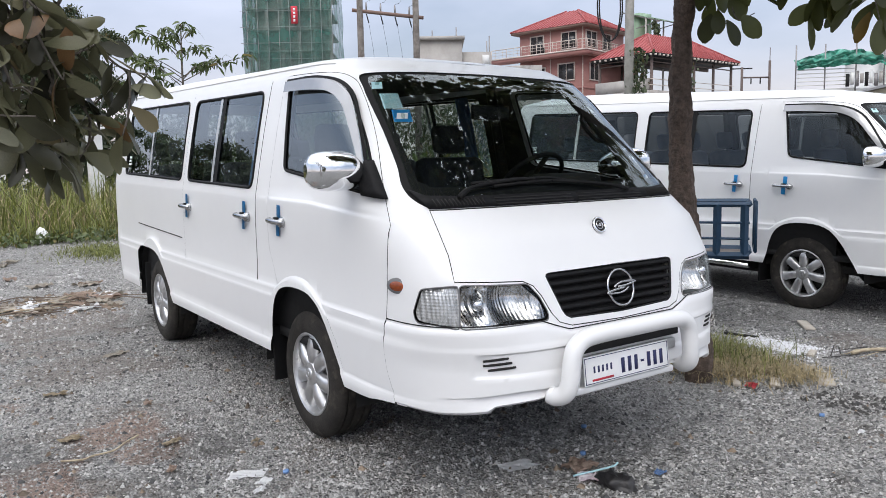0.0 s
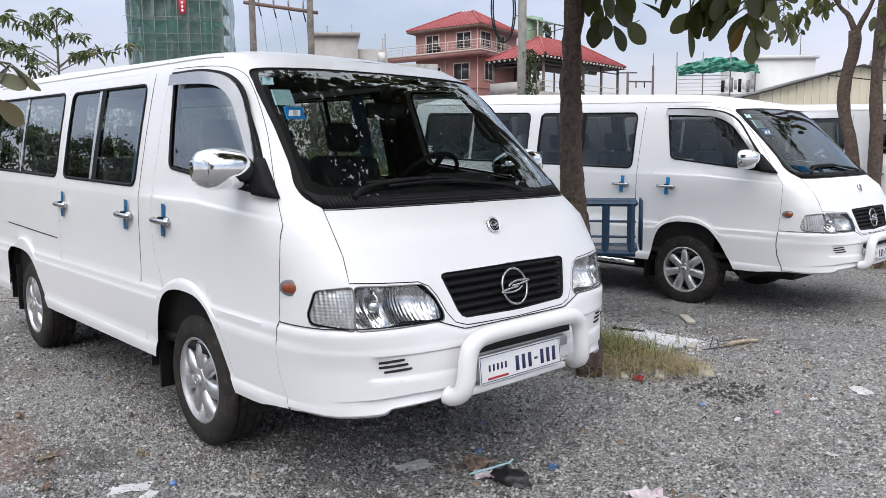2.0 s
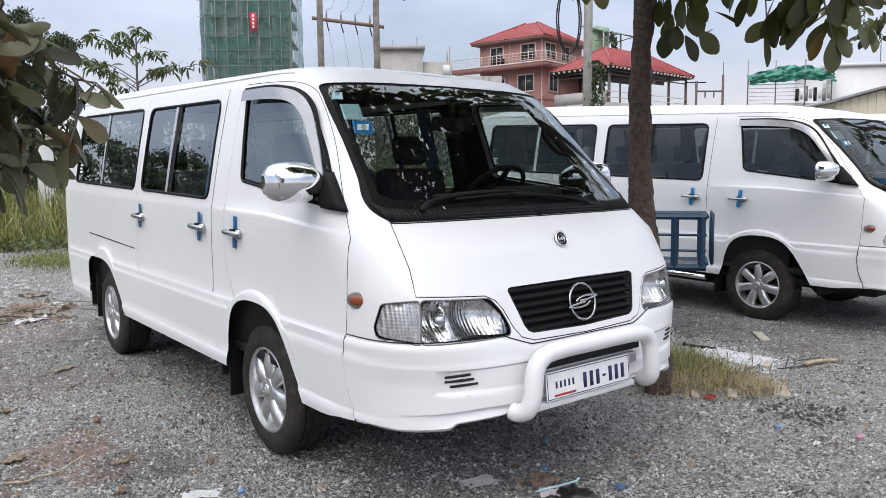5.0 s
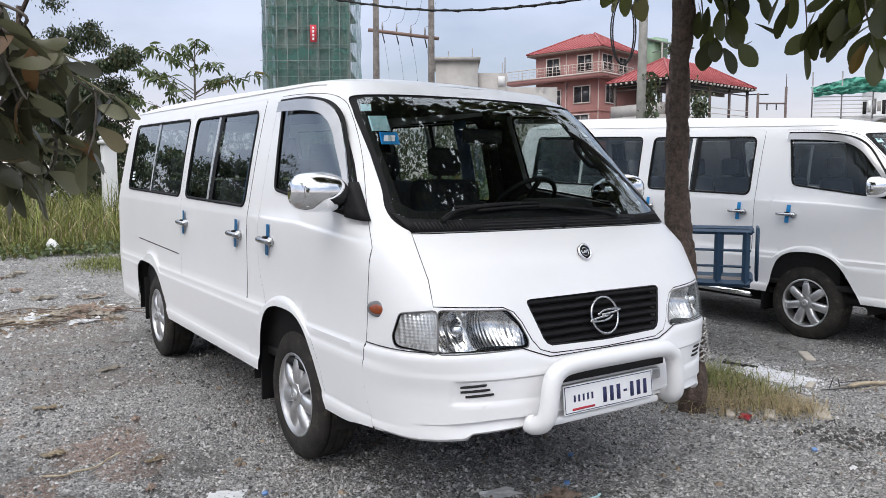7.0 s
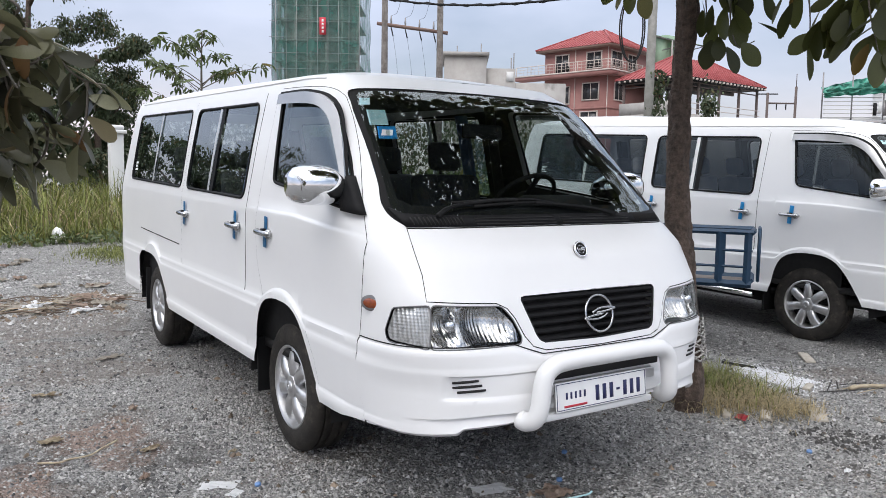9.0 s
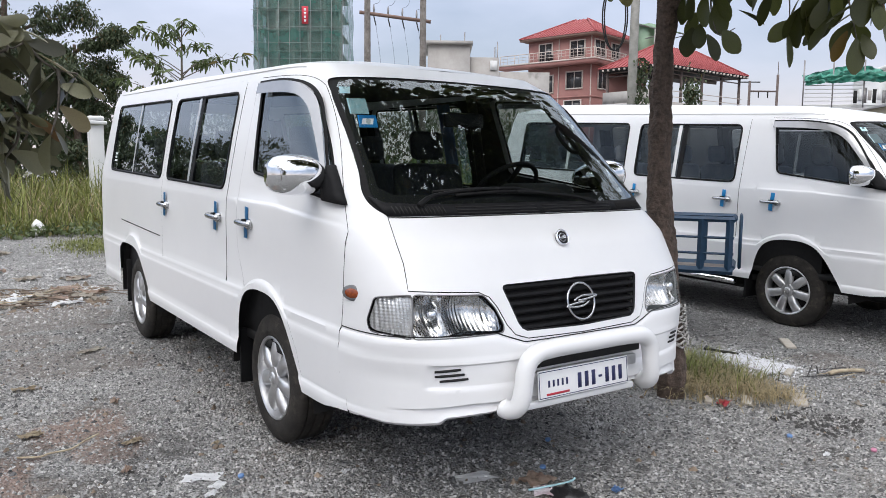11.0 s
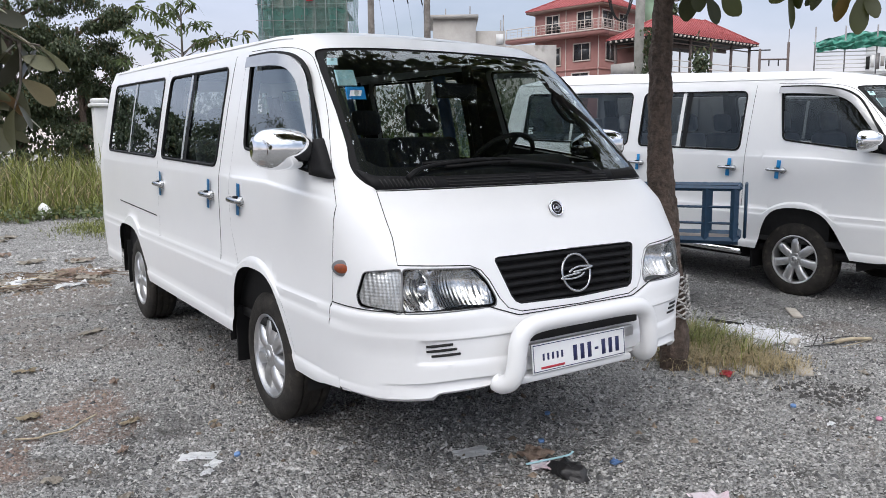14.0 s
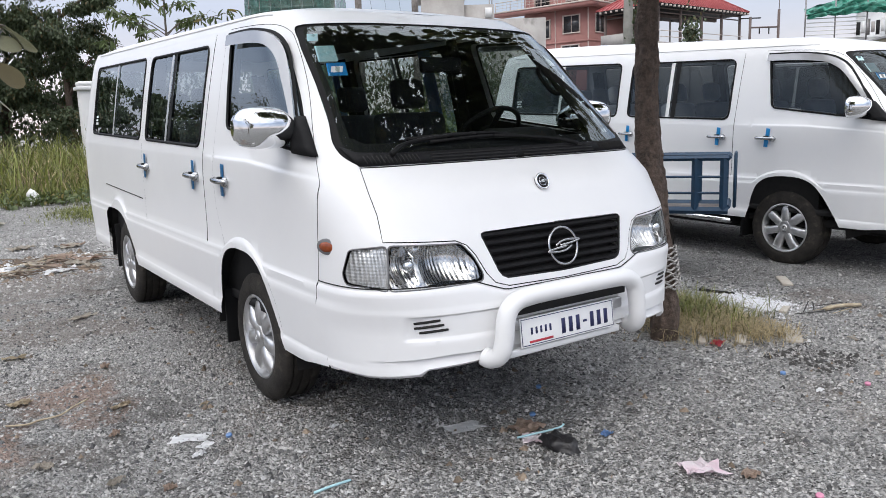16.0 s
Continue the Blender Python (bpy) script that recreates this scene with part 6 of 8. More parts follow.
for x, y, h, sp, k in ((-16.5, -6.6, 4.0, 1.8, 31), (-22.5, -8.6, 5.6, 2.6, 32), (-13.5, -7.6, 3.6, 1.8, 33), (-21.5, -5.6, 4.4, 2.2, 34), (-9.5, -8.0, 3.3, 1.9, 35)):
    small_tree("roadside tree with a dense low crown beside the yard", x, y, h, sp, 0.10, 0.13, 14000, M_LEAF_FAR, k, 0.12, clumps=90, slim=0.24, puff=(0.08, 0.20))


def blades(rng, n, area, h0, h1, width, lean, z=0.0):
    """Grass blades as bent strips of three segments."""
    v, f = [], []
    for _ in range(n):
        x, y, k = area(rng)
        h = rng.uniform(h0, h1) * k
        a = rng.uniform(0, 2 * math.pi)
        d = Vector((math.cos(a), math.sin(a), 0))
        s = Vector((-d.y, d.x, 0)) * width * rng.uniform(0.6, 1.2)
        l = h * rng.uniform(0.1, 1.0) * lean
        i = len(v)
        for t, w in ((0, 1.0), (0.4, 0.8), (0.75, 0.5)):
            p = Vector((x, y, z)) + d * (l * t * t) + Vector((0, 0, h * (t - 0.25 * lean * t * t)))
            v += [tuple(p - s * w), tuple(p + s * w)]
        v.append(tuple(Vector((x, y, z)) + d * l + Vector((0, 0, h * (1 - 0.3 * lean)))))
        f += [(i, i + 1, i + 3, i + 2), (i + 2, i + 3, i + 5, i + 4), (i + 4, i + 5, i + 6)]
    me = bpy.data.meshes.new("blades")
    me.from_pydata(v, [], f)
    me.shade_smooth()
    return me


def stuff(name, me, mat, label, category):
    me.materials.append(mat)
    return tagged(new(name, me), label, category, kind="stuff")


def field(g):
    x = g.uniform(-24, -13.6)
    y = g.uniform(-9, 7)
    return x, y, (0.55 + 0.45 * min(1.0, (-13.6 - x) / 2.0)) * (0.85 + 0.55 * noise.noise((x * 0.7, y * 0.9, 3)))


stuff("tall_grass", blades(rng, 9000, field, 0.9, 2.0, 0.016, 0.8), M_GRASS, "tall green weeds and grass along the yard's edge", "grass")
stuff("tall_grass", blades(rng, 3600, field, 0.8, 1.8, 0.012, 1.0), M_STRAW, "dry straw-coloured stems among the weeds", "grass")
stuff("tall_grass", blades(rng, 2500, lambda g: (g.uniform(-14.2, -13.0), g.uniform(-9, 5), 1.0), 0.2, 0.6, 0.014, 1.0), M_GRASS, "low green weeds at the gravel's edge", "grass")


def tuft(g):
    a = g.random() ** 0.6
    t = g.random()
    x = 0.15 + 0.95 * t + g.gauss(0, 0.09)
    y = 1.95 + 0.45 * (1 - t) * g.random() + 0.15 * t + g.gauss(0, 0.10)
    return x, y, 1.0 - 0.45 * t


stuff("grass_tuft", blades(rng, 3400, lambda g: tuft(g), 0.05, 0.18, 0.0026, 2.0), M_STRAW, "tuft of dry straw-coloured grass beside the tree", "grass")
stuff("grass_tuft", blades(rng, 1300, lambda g: (g.gauss(0.34, 0.24), g.gauss(2.12, 0.18), 1.0), 0.08, 0.25, 0.0030, 1.6), M_GRASS, "tuft of green grass beside the tree", "grass")
stuff("grass_tuft", blades(rng, 1300, lambda g: (g.gauss(0.60, 0.20), g.gauss(1.80, 0.13), 1.0), 0.04, 0.15, 0.0026, 1.9), M_STRAW, "dry brown grass round the tree's foot", "grass")
stuff("weed_patch", blades(rng, 2600, lambda g: (g.gauss(-10.6, 0.7), g.gauss(0.1, 0.35), 1.0), 0.03, 0.12, 0.006, 1.4), M_GRASS, "low weeds on the gravel behind the van", "grass")

sprawl = []
for _ in range(230):
    c = Vector((-13.1 + rng.gauss(0, 0.35), rng.uniform(-9, 5), 0.06))
    sprawl += [leaf_pose(rng, c + Vector((rng.gauss(0, 0.14), rng.gauss(0, 0.2), abs(rng.gauss(0, 0.09)))), rng.uniform(0.05, 0.12), 0.4) for _ in range(16)]
stuff("weed_patch", many(leaf_template(4, 0.1, 0.3, 0.3), sprawl), M_LEAF_YOUNG, "low broad-leaved weeds at the gravel's edge", "weeds")

bush = []
for _ in range(420):
    hy = rng.uniform(-22, 26)
    c = Vector((rng.uniform(-31, -25), hy, rng.uniform(0.3, 2.6 if hy < 3 else 4.0)))
    for _ in range(75):
        bush.append(leaf_pose(rng, c + Vector((rng.gauss(0, 0.6), rng.gauss(0, 0.8), rng.gauss(0, 0.5))), rng.uniform(0.12, 0.26), 0.6))
stuff("hedge", many(leaf_template(4, 0.1, 0.3, 0.25), bush), M_LEAF_FAR, "overgrown dark green hedge behind the weeds", "hedge")

scrub = []
for _ in range(200):
    c = Vector((rng.uniform(-14.5, -7.5), rng.uniform(2.6, 15), rng.uniform(0.2, 1.4)))
    if c.x > -9 - 0.2 * c.y and c.z > 1.2:
        c.z *= 0.5
    for _ in range(55):
        scrub.append(leaf_pose(rng, c + Vector((rng.gauss(0, 0.4), rng.gauss(0, 0.5), rng.gauss(0, 0.22))), rng.uniform(0.10, 0.24), 0.6))
stuff("shrubs", many(leaf_template(4, 0.1, 0.3, 0.25), scrub), M_LEAF_YOUNG, "low green shrubs behind the row of vans", "shrub")

stuff("grass_tuft", blades(rng, 260, lambda g: (g.gauss(0.75, 0.30), g.gauss(8.0, 0.12), 1.0), 0.06, 0.22, 0.005, 1.4), M_STRAW, "straggling dry grass and weeds between the vans", "grass")


# ---- buildings and street furniture in the distance ----
M_CONCRETE = material("grey_concrete", (0.32, 0.30, 0.28), 0.9, second=(0.42, 0.40, 0.38), scale=0.9, bump=0.3, bump_scale=12, wear=((0.16, 0.15, 0.14), 0.7, 0.6))
M_PINK = material("pink_render", (0.30, 0.145, 0.13), 0.85, second=(0.36, 0.185, 0.165), scale=0.6, bump=0.2, bump_scale=8, wear=((0.24, 0.13, 0.115), 0.5, 0.6))
M_ROOF = material("red_roof_tile", (0.27, 0.050, 0.052), 0.7, second=(0.33, 0.075, 0.075), scale=1.2, bump=0.3)
M_CREAMWALL = material("cream_sheet", (0.56, 0.52, 0.40), 0.8, second=(0.62, 0.58, 0.46), scale=0.5, bump=0.2)
M_WHITEWALL = material("white_render", (0.70, 0.70, 0.69), 0.85, second=(0.60, 0.60, 0.60), scale=0.5, bump=0.2)
M_WINDOW = material("dark_window", (0.02, 0.022, 0.025), 0.15, second=(0.05, 0.05, 0.055), scale=0.7)
M_TRIM = material("pale_trim", (0.58, 0.51, 0.47), 0.7, second=(0.48, 0.42, 0.38), scale=2)
M_WOODTRIM = material("brown_eave", (0.16, 0.10, 0.085), 0.8, second=(0.22, 0.15, 0.12), scale=2)
M_POLE = material("weathered_pole", (0.085, 0.072, 0.062), 0.9, second=(0.22, 0.20, 0.185), scale=4, bump=0.3)
M_STEEL = material("dull_steel", (0.30, 0.30, 0.31), 0.5, 0.6, second=(0.22, 0.20, 0.19), scale=6)


def axes(o, a, b):
    """A frame at o whose x axis runs level from a to b, and whose y axis points away behind it."""
    d = Vector((b[0] - a[0], b[1] - a[1], 0)).normalized()
    n = Vector((-d.y, d.x, 0))
    return Matrix(((d.x, n.x, 0, o[0]), (d.y, n.y, 0, o[1]), (0, 0, 1, 0), (0, 0, 0, 1)))


def window_part(parent, x0, x1, z0, z1, y, m, trim=0.18):
    w = new("window")
    w.parent = parent
    part("pane", box_bm(x0, x1, y - 0.04, y + 0.05, z0, z1, m=m), M_WINDOW, w)
    for a, b_, c, d in ((x0 - trim, x1 + trim, z1, z1 + trim), (x0 - trim, x1 + trim, z0 - trim, z0), (x0 - trim, x0, z0, z1), (x1, x1 + trim, z0, z1)):
        part("frame", box_bm(a, b_, y - 0.10, y + 0.02, c, d, m=m), M_TRIM, w)
    mid = (x0 + x1) / 2
    part("mullion", box_bm(mid - 0.03, mid + 0.03, y - 0.07, y - 0.035, z0, z1, m=m), M_TRIM, w)
    return w


# high-rise under construction, wrapped in green netting
tower = thing("tower_block", "unfinished high-rise wrapped in green safety netting", "building")
tm = axes((-111.2, 41.1), (-111.2, 41.1), (-103.2, 53.3))
part("core", box_bm(1.0, 11.6, 1.0, 12, 0, 36.5, m=tm), M_CONCRETE, tower)
for k in range(12):
    part("floor_slab", box_bm(-0.2, 12.6, -0.2, 12.6, 3.2 * k + 2.9, 3.2 * k + 3.2, m=tm), M_CONCRETE, tower)
for i in range(6):
    x = 0.2 + i * 2.45
    part("column", box_bm(x, x + 0.5, 0.0, 0.5, 0, 38, m=tm), M_CONCRETE, tower)
nb = bmesh.new()
rows_ = []
for j in range(40):
    z = j * 1.0
    rows_.append([tuple(tm @ Vector((-0.6 + 13.8 * i / 40, -0.6 + 0.12 * math.sin(i * 2.1 + j * 0.9) + 0.15 * math.sin(i * 0.9), z))) for i in range(41)])
grid_faces(nb, rows_)
rows_ = [[tuple(tm @ Vector((-0.6 + 0.12 * math.sin(j + i), -0.6 + 15 * i / 20, j * 1.0))) for i in range(21)] for j in range(40)]
grid_faces(nb, rows_)
rows_ = [[tuple(tm @ Vector((13.2 + 0.12 * math.sin(j + i), -0.6 + 15 * i / 20, j * 1.0))) for i in range(21)] for j in range(40)]
grid_faces(nb, rows_)


def net_material():
    m = bpy.data.materials.new("safety_net")
    m.use_nodes = True
    n, l = m.node_tree.nodes, m.node_tree.links
    b = n["Principled BSDF"]
    b.inputs["Base Color"].default_value = (0.045, 0.135, 0.112, 1)
    b.inputs["Roughness"].default_value = 0.8
    t = n.new("ShaderNodeBsdfTransparent")
    mx = n.new("ShaderNodeMixShader")
    tc = n.new("ShaderNodeTexCoord")
    nz = n.new("ShaderNodeTexNoise")
    nz.inputs["Scale"].default_value = 0.35
    mr = n.new("ShaderNodeMapRange")
    mr.inputs["From Min"].default_value, mr.inputs["From Max"].default_value = 0.35, 0.65
    mr.inputs["To Min"].default_value, mr.inputs["To Max"].default_value = 0.22, 0.58
    l.new(tc.outputs["Object"], nz.inputs["Vector"])
    l.new(nz.outputs["Fac"], mr.inputs["Value"])
    l.new(mr.outputs["Result"], mx.inputs["Fac"])
    l.new(b.outputs["BSDF"], mx.inputs[1])
    l.new(t.outputs["BSDF"], mx.inputs[2])
    l.new(mx.outputs["Shader"], n["Material Output"].inputs["Surface"])
    return m


part("safety_net", nb, net_material(), tower, "torn translucent green netting")
for i in range(9):
    part("scaffold_pole", tube_bm([tm @ Vector((0.1 + i * 1.62, -0.9, 0)), tm @ Vector((0.1 + i * 1.62, -0.9, 39))], 0.05, 5), M_STEEL, tower)
for k in range(16):
    part("scaffold_rail", tube_bm([tm @ Vector((-0.9, -0.9, 2.4 * k + 1)), tm @ Vector((13.5, -0.9, 2.4 * k + 1))], 0.04, 5), M_STEEL, tower)
part("banner", box_bm(6.9, 7.9, -1.1, -1.0, 23.0, 25.6, m=tm), M_RED, tower, "narrow red banner with pale marks")
for k in range(4):
    part("banner_mark", box_bm(7.25, 7.55, -1.13, -1.1, 23.3 + k * 0.55, 23.65 + k * 0.55, m=tm), M_CREAM, tower)

# pole pair with a cross arm
poles = thing("utility_pole", "pair of weathered poles with a wooden cross arm and insulators", "utility pole")
pa, pb = Vector((-27.16, 14.48, 0)), Vector((-25.74, 16.56, 0))
for p in (pa, pb):
    part("pole", tube_bm([p, p + Vector((0, 0, 5)), p + Vector((0, 0, 11))], [0.17, 0.155, 0.13], 10), M_POLE, poles)
pd = (pb - pa).normalized()
a0, a1 = pa - pd * 0.35 + Vector((0, 0, 8.35)), pb + pd * 0.35 + Vector((0, 0, 7.95))
part("cross_arm", tube_bm([a0, a1], 0.085, 6), M_WOODTRIM, poles)
for i in range(4):
    c = a0.lerp(a1, 0.2 + i * 0.2)
    part("insulator", tube_bm([c, c + Vector((0, 0, 0.22)), c + Vector((0, 0, 0.42))], [0.035, 0.05, 0.025], 6), M_STEEL, poles)
    part("fuse", tube_bm([c + Vector((0, 0, -0.1)), c + Vector((0.1, 0.05, -0.5))], 0.03, 6), M_DARK, poles)
    part("drop_wire", tube_bm(smooth_line([c + Vector((0.1, 0.05, -0.5)), c + Vector((0.3, 0.2, -2.5)), c + Vector((0.2, 0.3, -7))], 4), 0.006, 4), M_DARK, poles)
    part("jumper", tube_bm(smooth_line([c + Vector((0, 0, 0.42)), c + Vector((0.1, 0.3, 0.7)), c + Vector((0.2, 0.6, 2.2))], 4), 0.006, 4), M_DARK, poles)

# raw concrete building
shed = thing("concrete_building", "raw grey concrete building with a flat roof", "building")
cm = axes((-46.58, 30.37), (-46.58, 30.37), (-42.3, 36.7))
part("wall", box_bm(0, 3.3, 0, 6, 0, 10.9, m=cm), M_CONCRETE, shed)
part("roof", box_bm(-0.5, 3.5, -0.3, 6.2, 10.9, 11.15, m=cm), M_CONCRETE, shed)
part("wall", box_bm(3.3, 5.6, 0.4, 6, 0, 10.0, m=cm), M_CONCRETE, shed)
part("wall", box_bm(5.6, 9.6, 0.5, 6, 0, 8.9, m=cm), M_CONCRETE, shed)
part("window", box_bm(4.9, 5.45, 0.33, 0.42, 9.0, 9.75, m=cm), M_WHITEWALL, shed)
for x, z in ((2.9, 12.0), (5.5, 11.3), (1.0, 11.8), (5.3, 10.9)):
    part("rebar", tube_bm([cm @ Vector((x, 1, 8.8)), cm @ Vector((x, 1, z))], 0.05, 5), M_STEEL, shed)

# pink house with a hipped roof, seen corner on
house = thing("pink_house", "pink three-storey house with a red hipped roof and balcony", "house")
hm = axes((-59.9, 50.66), (-59.9, 50.66), (-50.95, 52.97))
hr = hm @ pose(9.25, 0, 0, 0, 0, 90)
part("wall", box_bm(0.75, 8.5, 0.75, 9.2, 0, 14.75, m=hm), M_PINK, house)


def hip(parent, x0, x1, y0, y1, z0, z1, ridge, m, mat):
    b = bmesh.new()
    c = [m @ Vector(p) for p in ((x0, y0, z0), (x1, y0, z0), (x1, y1, z0), (x0, y1, z0), (x0 + ridge, (y0 + y1) / 2, z1), (x1 - ridge, (y0 + y1) / 2, z1))]
    v = [b.verts.new(p) for p in c]
    for q in ((0, 1, 5, 4), (1, 2, 5), (2, 3, 4, 5), (3, 0, 4), (3, 2, 1, 0)):
        b.faces.new([v[i] for i in q])
    roof = part("roof", b, mat, parent, smooth=False)
    nx = int((x1 - x0) / 0.45)
    for i in range(nx):
        x = x0 + (i + 0.5) * (x1 - x0) / nx
        t = max(0.05, min(1.0, (x - x0) / ridge, (x1 - x) / ridge))
        part("tile_course", tube_bm([m @ Vector((x, y0, z0 + 0.02)), m @ Vector((x, y0 + (y1 - y0) / 2 * t, z0 + (z1 - z0) * t + 0.02))], 0.05, 5), mat, roof)
    ny = int((y1 - y0) / 0.45)
    for i in range(ny):
        y = y0 + (i + 0.5) * (y1 - y0) / ny
        t = max(0.05, min((y - y0), (y1 - y)) * 2 / (y1 - y0))
        for xe, sg in ((x0, 1), (x1, -1)):
            part("tile_course", tube_bm([m @ Vector((xe, y, z0 + 0.02)), m @ Vector((xe + sg * ridge * t, y, z0 + (z1 - z0) * t + 0.02))], 0.05, 5), mat, roof)
    for xe, sg in ((x0, 1), (x1, -1)):
        for ye in (y0, y1):
            part("hip_cap", tube_bm([m @ Vector((xe, ye, z0 + 0.03)), m @ Vector((xe + sg * ridge, (y0 + y1) / 2, z1 + 0.03))], 0.10, 6), mat, roof)
    return roof


hip(house, 0, 9.25, 0, 9.9, 14.95, 17.3, 3.9, hm, M_ROOF)
part("eave", box_bm(0.05, 9.2, 0.05, 9.85, 14.72, 14.94, m=hm), M_WOODTRIM, house)
part("balcony_slab", box_bm(-2.2, 9.6, -0.6, 0.75, 11.85, 12.3, m=hm), M_PINK, house)
part("balcony_slab", box_bm(8.5, 9.6, 0.75, 6.0, 11.85, 12.3, m=hm), M_PINK, house)
part("slab_edge", box_bm(-2.25, 9.65, -0.66, -0.6, 12.22, 12.36, m=hm), M_TRIM, house)
part("slab_edge", box_bm(9.6, 9.66, -0.6, 6.0, 12.22, 12.36, m=hm), M_TRIM, house)
for z, w in ((13.3, 0.045), (13.0, 0.02), (12.7, 0.02)):
    part("handrail", tube_bm([hm @ Vector((-2.1, -0.5, z)), hm @ Vector((9.5, -0.5, z))], w, 6), M_TRIM, house)
    part("handrail", tube_bm([hm @ Vector((9.5, -0.5, z)), hm @ Vector((9.5, 6.0, z))], w, 6), M_TRIM, house)
for i in range(25):
    p = (-2.1 + i * 0.483, -0.5)
    part("baluster", tube_bm([hm @ Vector((*p, 12.3)), hm @ Vector((*p, 13.3))], 0.045 if i % 4 == 0 else 0.016, 5), M_TRIM, house)
for i in range(13):
    p = (9.5, -0.2 + i * 0.5)
    part("baluster", tube_bm([hm @ Vector((*p, 12.3)), hm @ Vector((*p, 13.3))], 0.045 if i % 4 == 0 else 0.016, 5), M_TRIM, house)
for x, w, z0, z1 in ((2.2, 1.5, 12.4, 14.3), (6.0, 1.6, 12.75, 14.3), (0.9, 1.3, 9.3, 11.0), (2.6, 1.3, 9.3, 11.0), (5.6, 1.8, 9.6, 11.2), (5.4, 1.9, 6.6, 8.3)):
    window_part(house, x, x + w, z0, z1, 0.75, hm, 0.12)
for y, w, z0, z1 in ((1.2, 2.0, 12.85, 14.35), (4.6, 1.6, 12.85, 14.35), (2.0, 1.6, 9.6, 11.2)):
    window_part(house, y, y + w, z0, z1, 0.75, hr, 0.12)
for x in (4.6, 8.44):
    part("downpipe", tube_bm([hm @ Vector((x, 0.69, 0)), hm @ Vector((x, 0.69, 14.7))], 0.05, 6), M_TRIM, house)
part("air_conditioner", box_bm(3.0, 3.9, 0.35, 0.75, 12.45, 13.1, m=hm), M_DARK, house, "grey air conditioner unit")
part("string_course", box_bm(0.7, 8.55, 0.65, 9.2, 8.6, 8.8, m=hm), M_PINK, house)

# green roof shelter beside the house
shelter = thing("roof_shelter", "small pale green roof shelter with a lattice canopy", "shelter")
M_SHELTER = material("pale_green_sheet", (0.30, 0.42, 0.30), 0.7, second=(0.22, 0.33, 0.23), scale=0.8)
part("cabin", box_bm(-49.6, -48.1, 57.4, 59.2, 12.0, 15.75), M_SHELTER, shelter)
for y in (57.0, 59.6):
    part("canopy_beam", tube_bm([(-49.8, y, 15.95), (-45.2, y, 14.45)], 0.07, 5), M_STEEL, shelter)
    part("canopy_beam", tube_bm([(-48.1, y, 14.2), (-45.2, y, 14.45)], 0.05, 5), M_STEEL, shelter)
    part("post", tube_bm([(-46.9, y, 0), (-46.9, y, 15.0)], 0.09, 6), M_CONCRETE, shelter)
    part("post", tube_bm([(-49.3, y, 0), (-49.3, y, 15.7)], 0.09, 6), M_CONCRETE, shelter)
b = bmesh.new()
b.faces.new([b.verts.new(p) for p in ((-49.9, 56.9, 16.05), (-45.1, 56.9, 14.5), (-45.1, 59.7, 14.5), (-49.9, 59.7, 16.05))])
bmesh.ops.solidify(b, geom=b.faces[:], thickness=0.06)
part("canopy", b, M_SHELTER, shelter, smooth=False)

# open pavilion with a red roof, seen corner on
pav = thing("pavilion", "open-sided pavilion with a red roof on slim posts", "pavilion")
vm = axes((-40.0, 49.88), (-40.0, 49.88), (-41.29, 64.14))
hip(pav, 0.0, 14.3, 0.0, 6.8, 10.45, 12.75, 4.0, vm, M_ROOF)
# shade under the roof put into the post colour; far poles share it
M_SHADEPOST = material("dark_toned_post", (0.09, 0.065, 0.06), 0.8, second=(0.14, 0.11, 0.10), scale=3)
part("eave", box_bm(0.05, 14.25, 0.05, 6.75, 10.22, 10.44, m=vm), M_DARK, pav)
for i in range(24):
    x = 0.2 + i * 0.6
    part("rafter_end", box_bm(x, x + 0.11, -0.12, 0.1, 10.2, 10.36, m=vm), M_TRIM, pav)
for i in range(11):
    y = 0.2 + i * 0.6
    part("rafter_end", box_bm(-0.12, 0.1, y, y + 0.11, 10.2, 10.36, m=vm), M_TRIM, pav)
for x, y in ((0.6, 0.6), (0.6, 3.0), (0.6, 6.2), (3.9, 0.6), (7.2, 0.6), (10.5, 0.6), (13.7, 0.6), (3.9, 6.2), (7.2, 6.2), (13.7, 6.2)):
    part("post", tube_bm([vm @ Vector((x, y, 0)), vm @ Vector((x, y, 10.2))], 0.13, 8), M_SHADEPOST, pav)
for z in (9.75, 10.1):
    for p, q in (((0.6, 0.6), (13.7, 0.6)), ((0.6, 0.6), (0.6, 6.2))):
        part("truss_bar", tube_bm([vm @ Vector((*p, z)), vm @ Vector((*q, z))], 0.06, 5), M_SHADEPOST, pav)
part("deck_wall", box_bm(0.3, 14.0, 0.3, 6.5, 0, 7.3, m=vm), M_CONCRETE, pav)
part("parapet", box_bm(0.34, 0.55, 0.7, 6.5, 7.3, 8.35, m=vm), M_CONCRETE, pav, "stained grey parapet")
part("back_wall", box_bm(0.7, 6.5, 6.25, 6.45, 7.3, 10.2, m=vm), M_PINK, pav, "shaded pink back wall")
part("purlin", box_bm(0.3, 14.0, 3.2, 3.45, 9.9, 10.18, m=vm), M_SHADEPOST, pav)
for z in (7.75, 8.25):
    part("rail", tube_bm([vm @ Vector((0.4, 0.4, z)), vm @ Vector((13.9, 0.4, z))], 0.035, 5), M_TRIM, pav)
    part("rail", tube_bm([vm @ Vector((0.4, 0.4, z)), vm @ Vector((0.4, 6.4, z))], 0.035, 5), M_TRIM, pav)

creep = thing("creeper", "green creeper hanging from the roof shelter", "climbing plant")
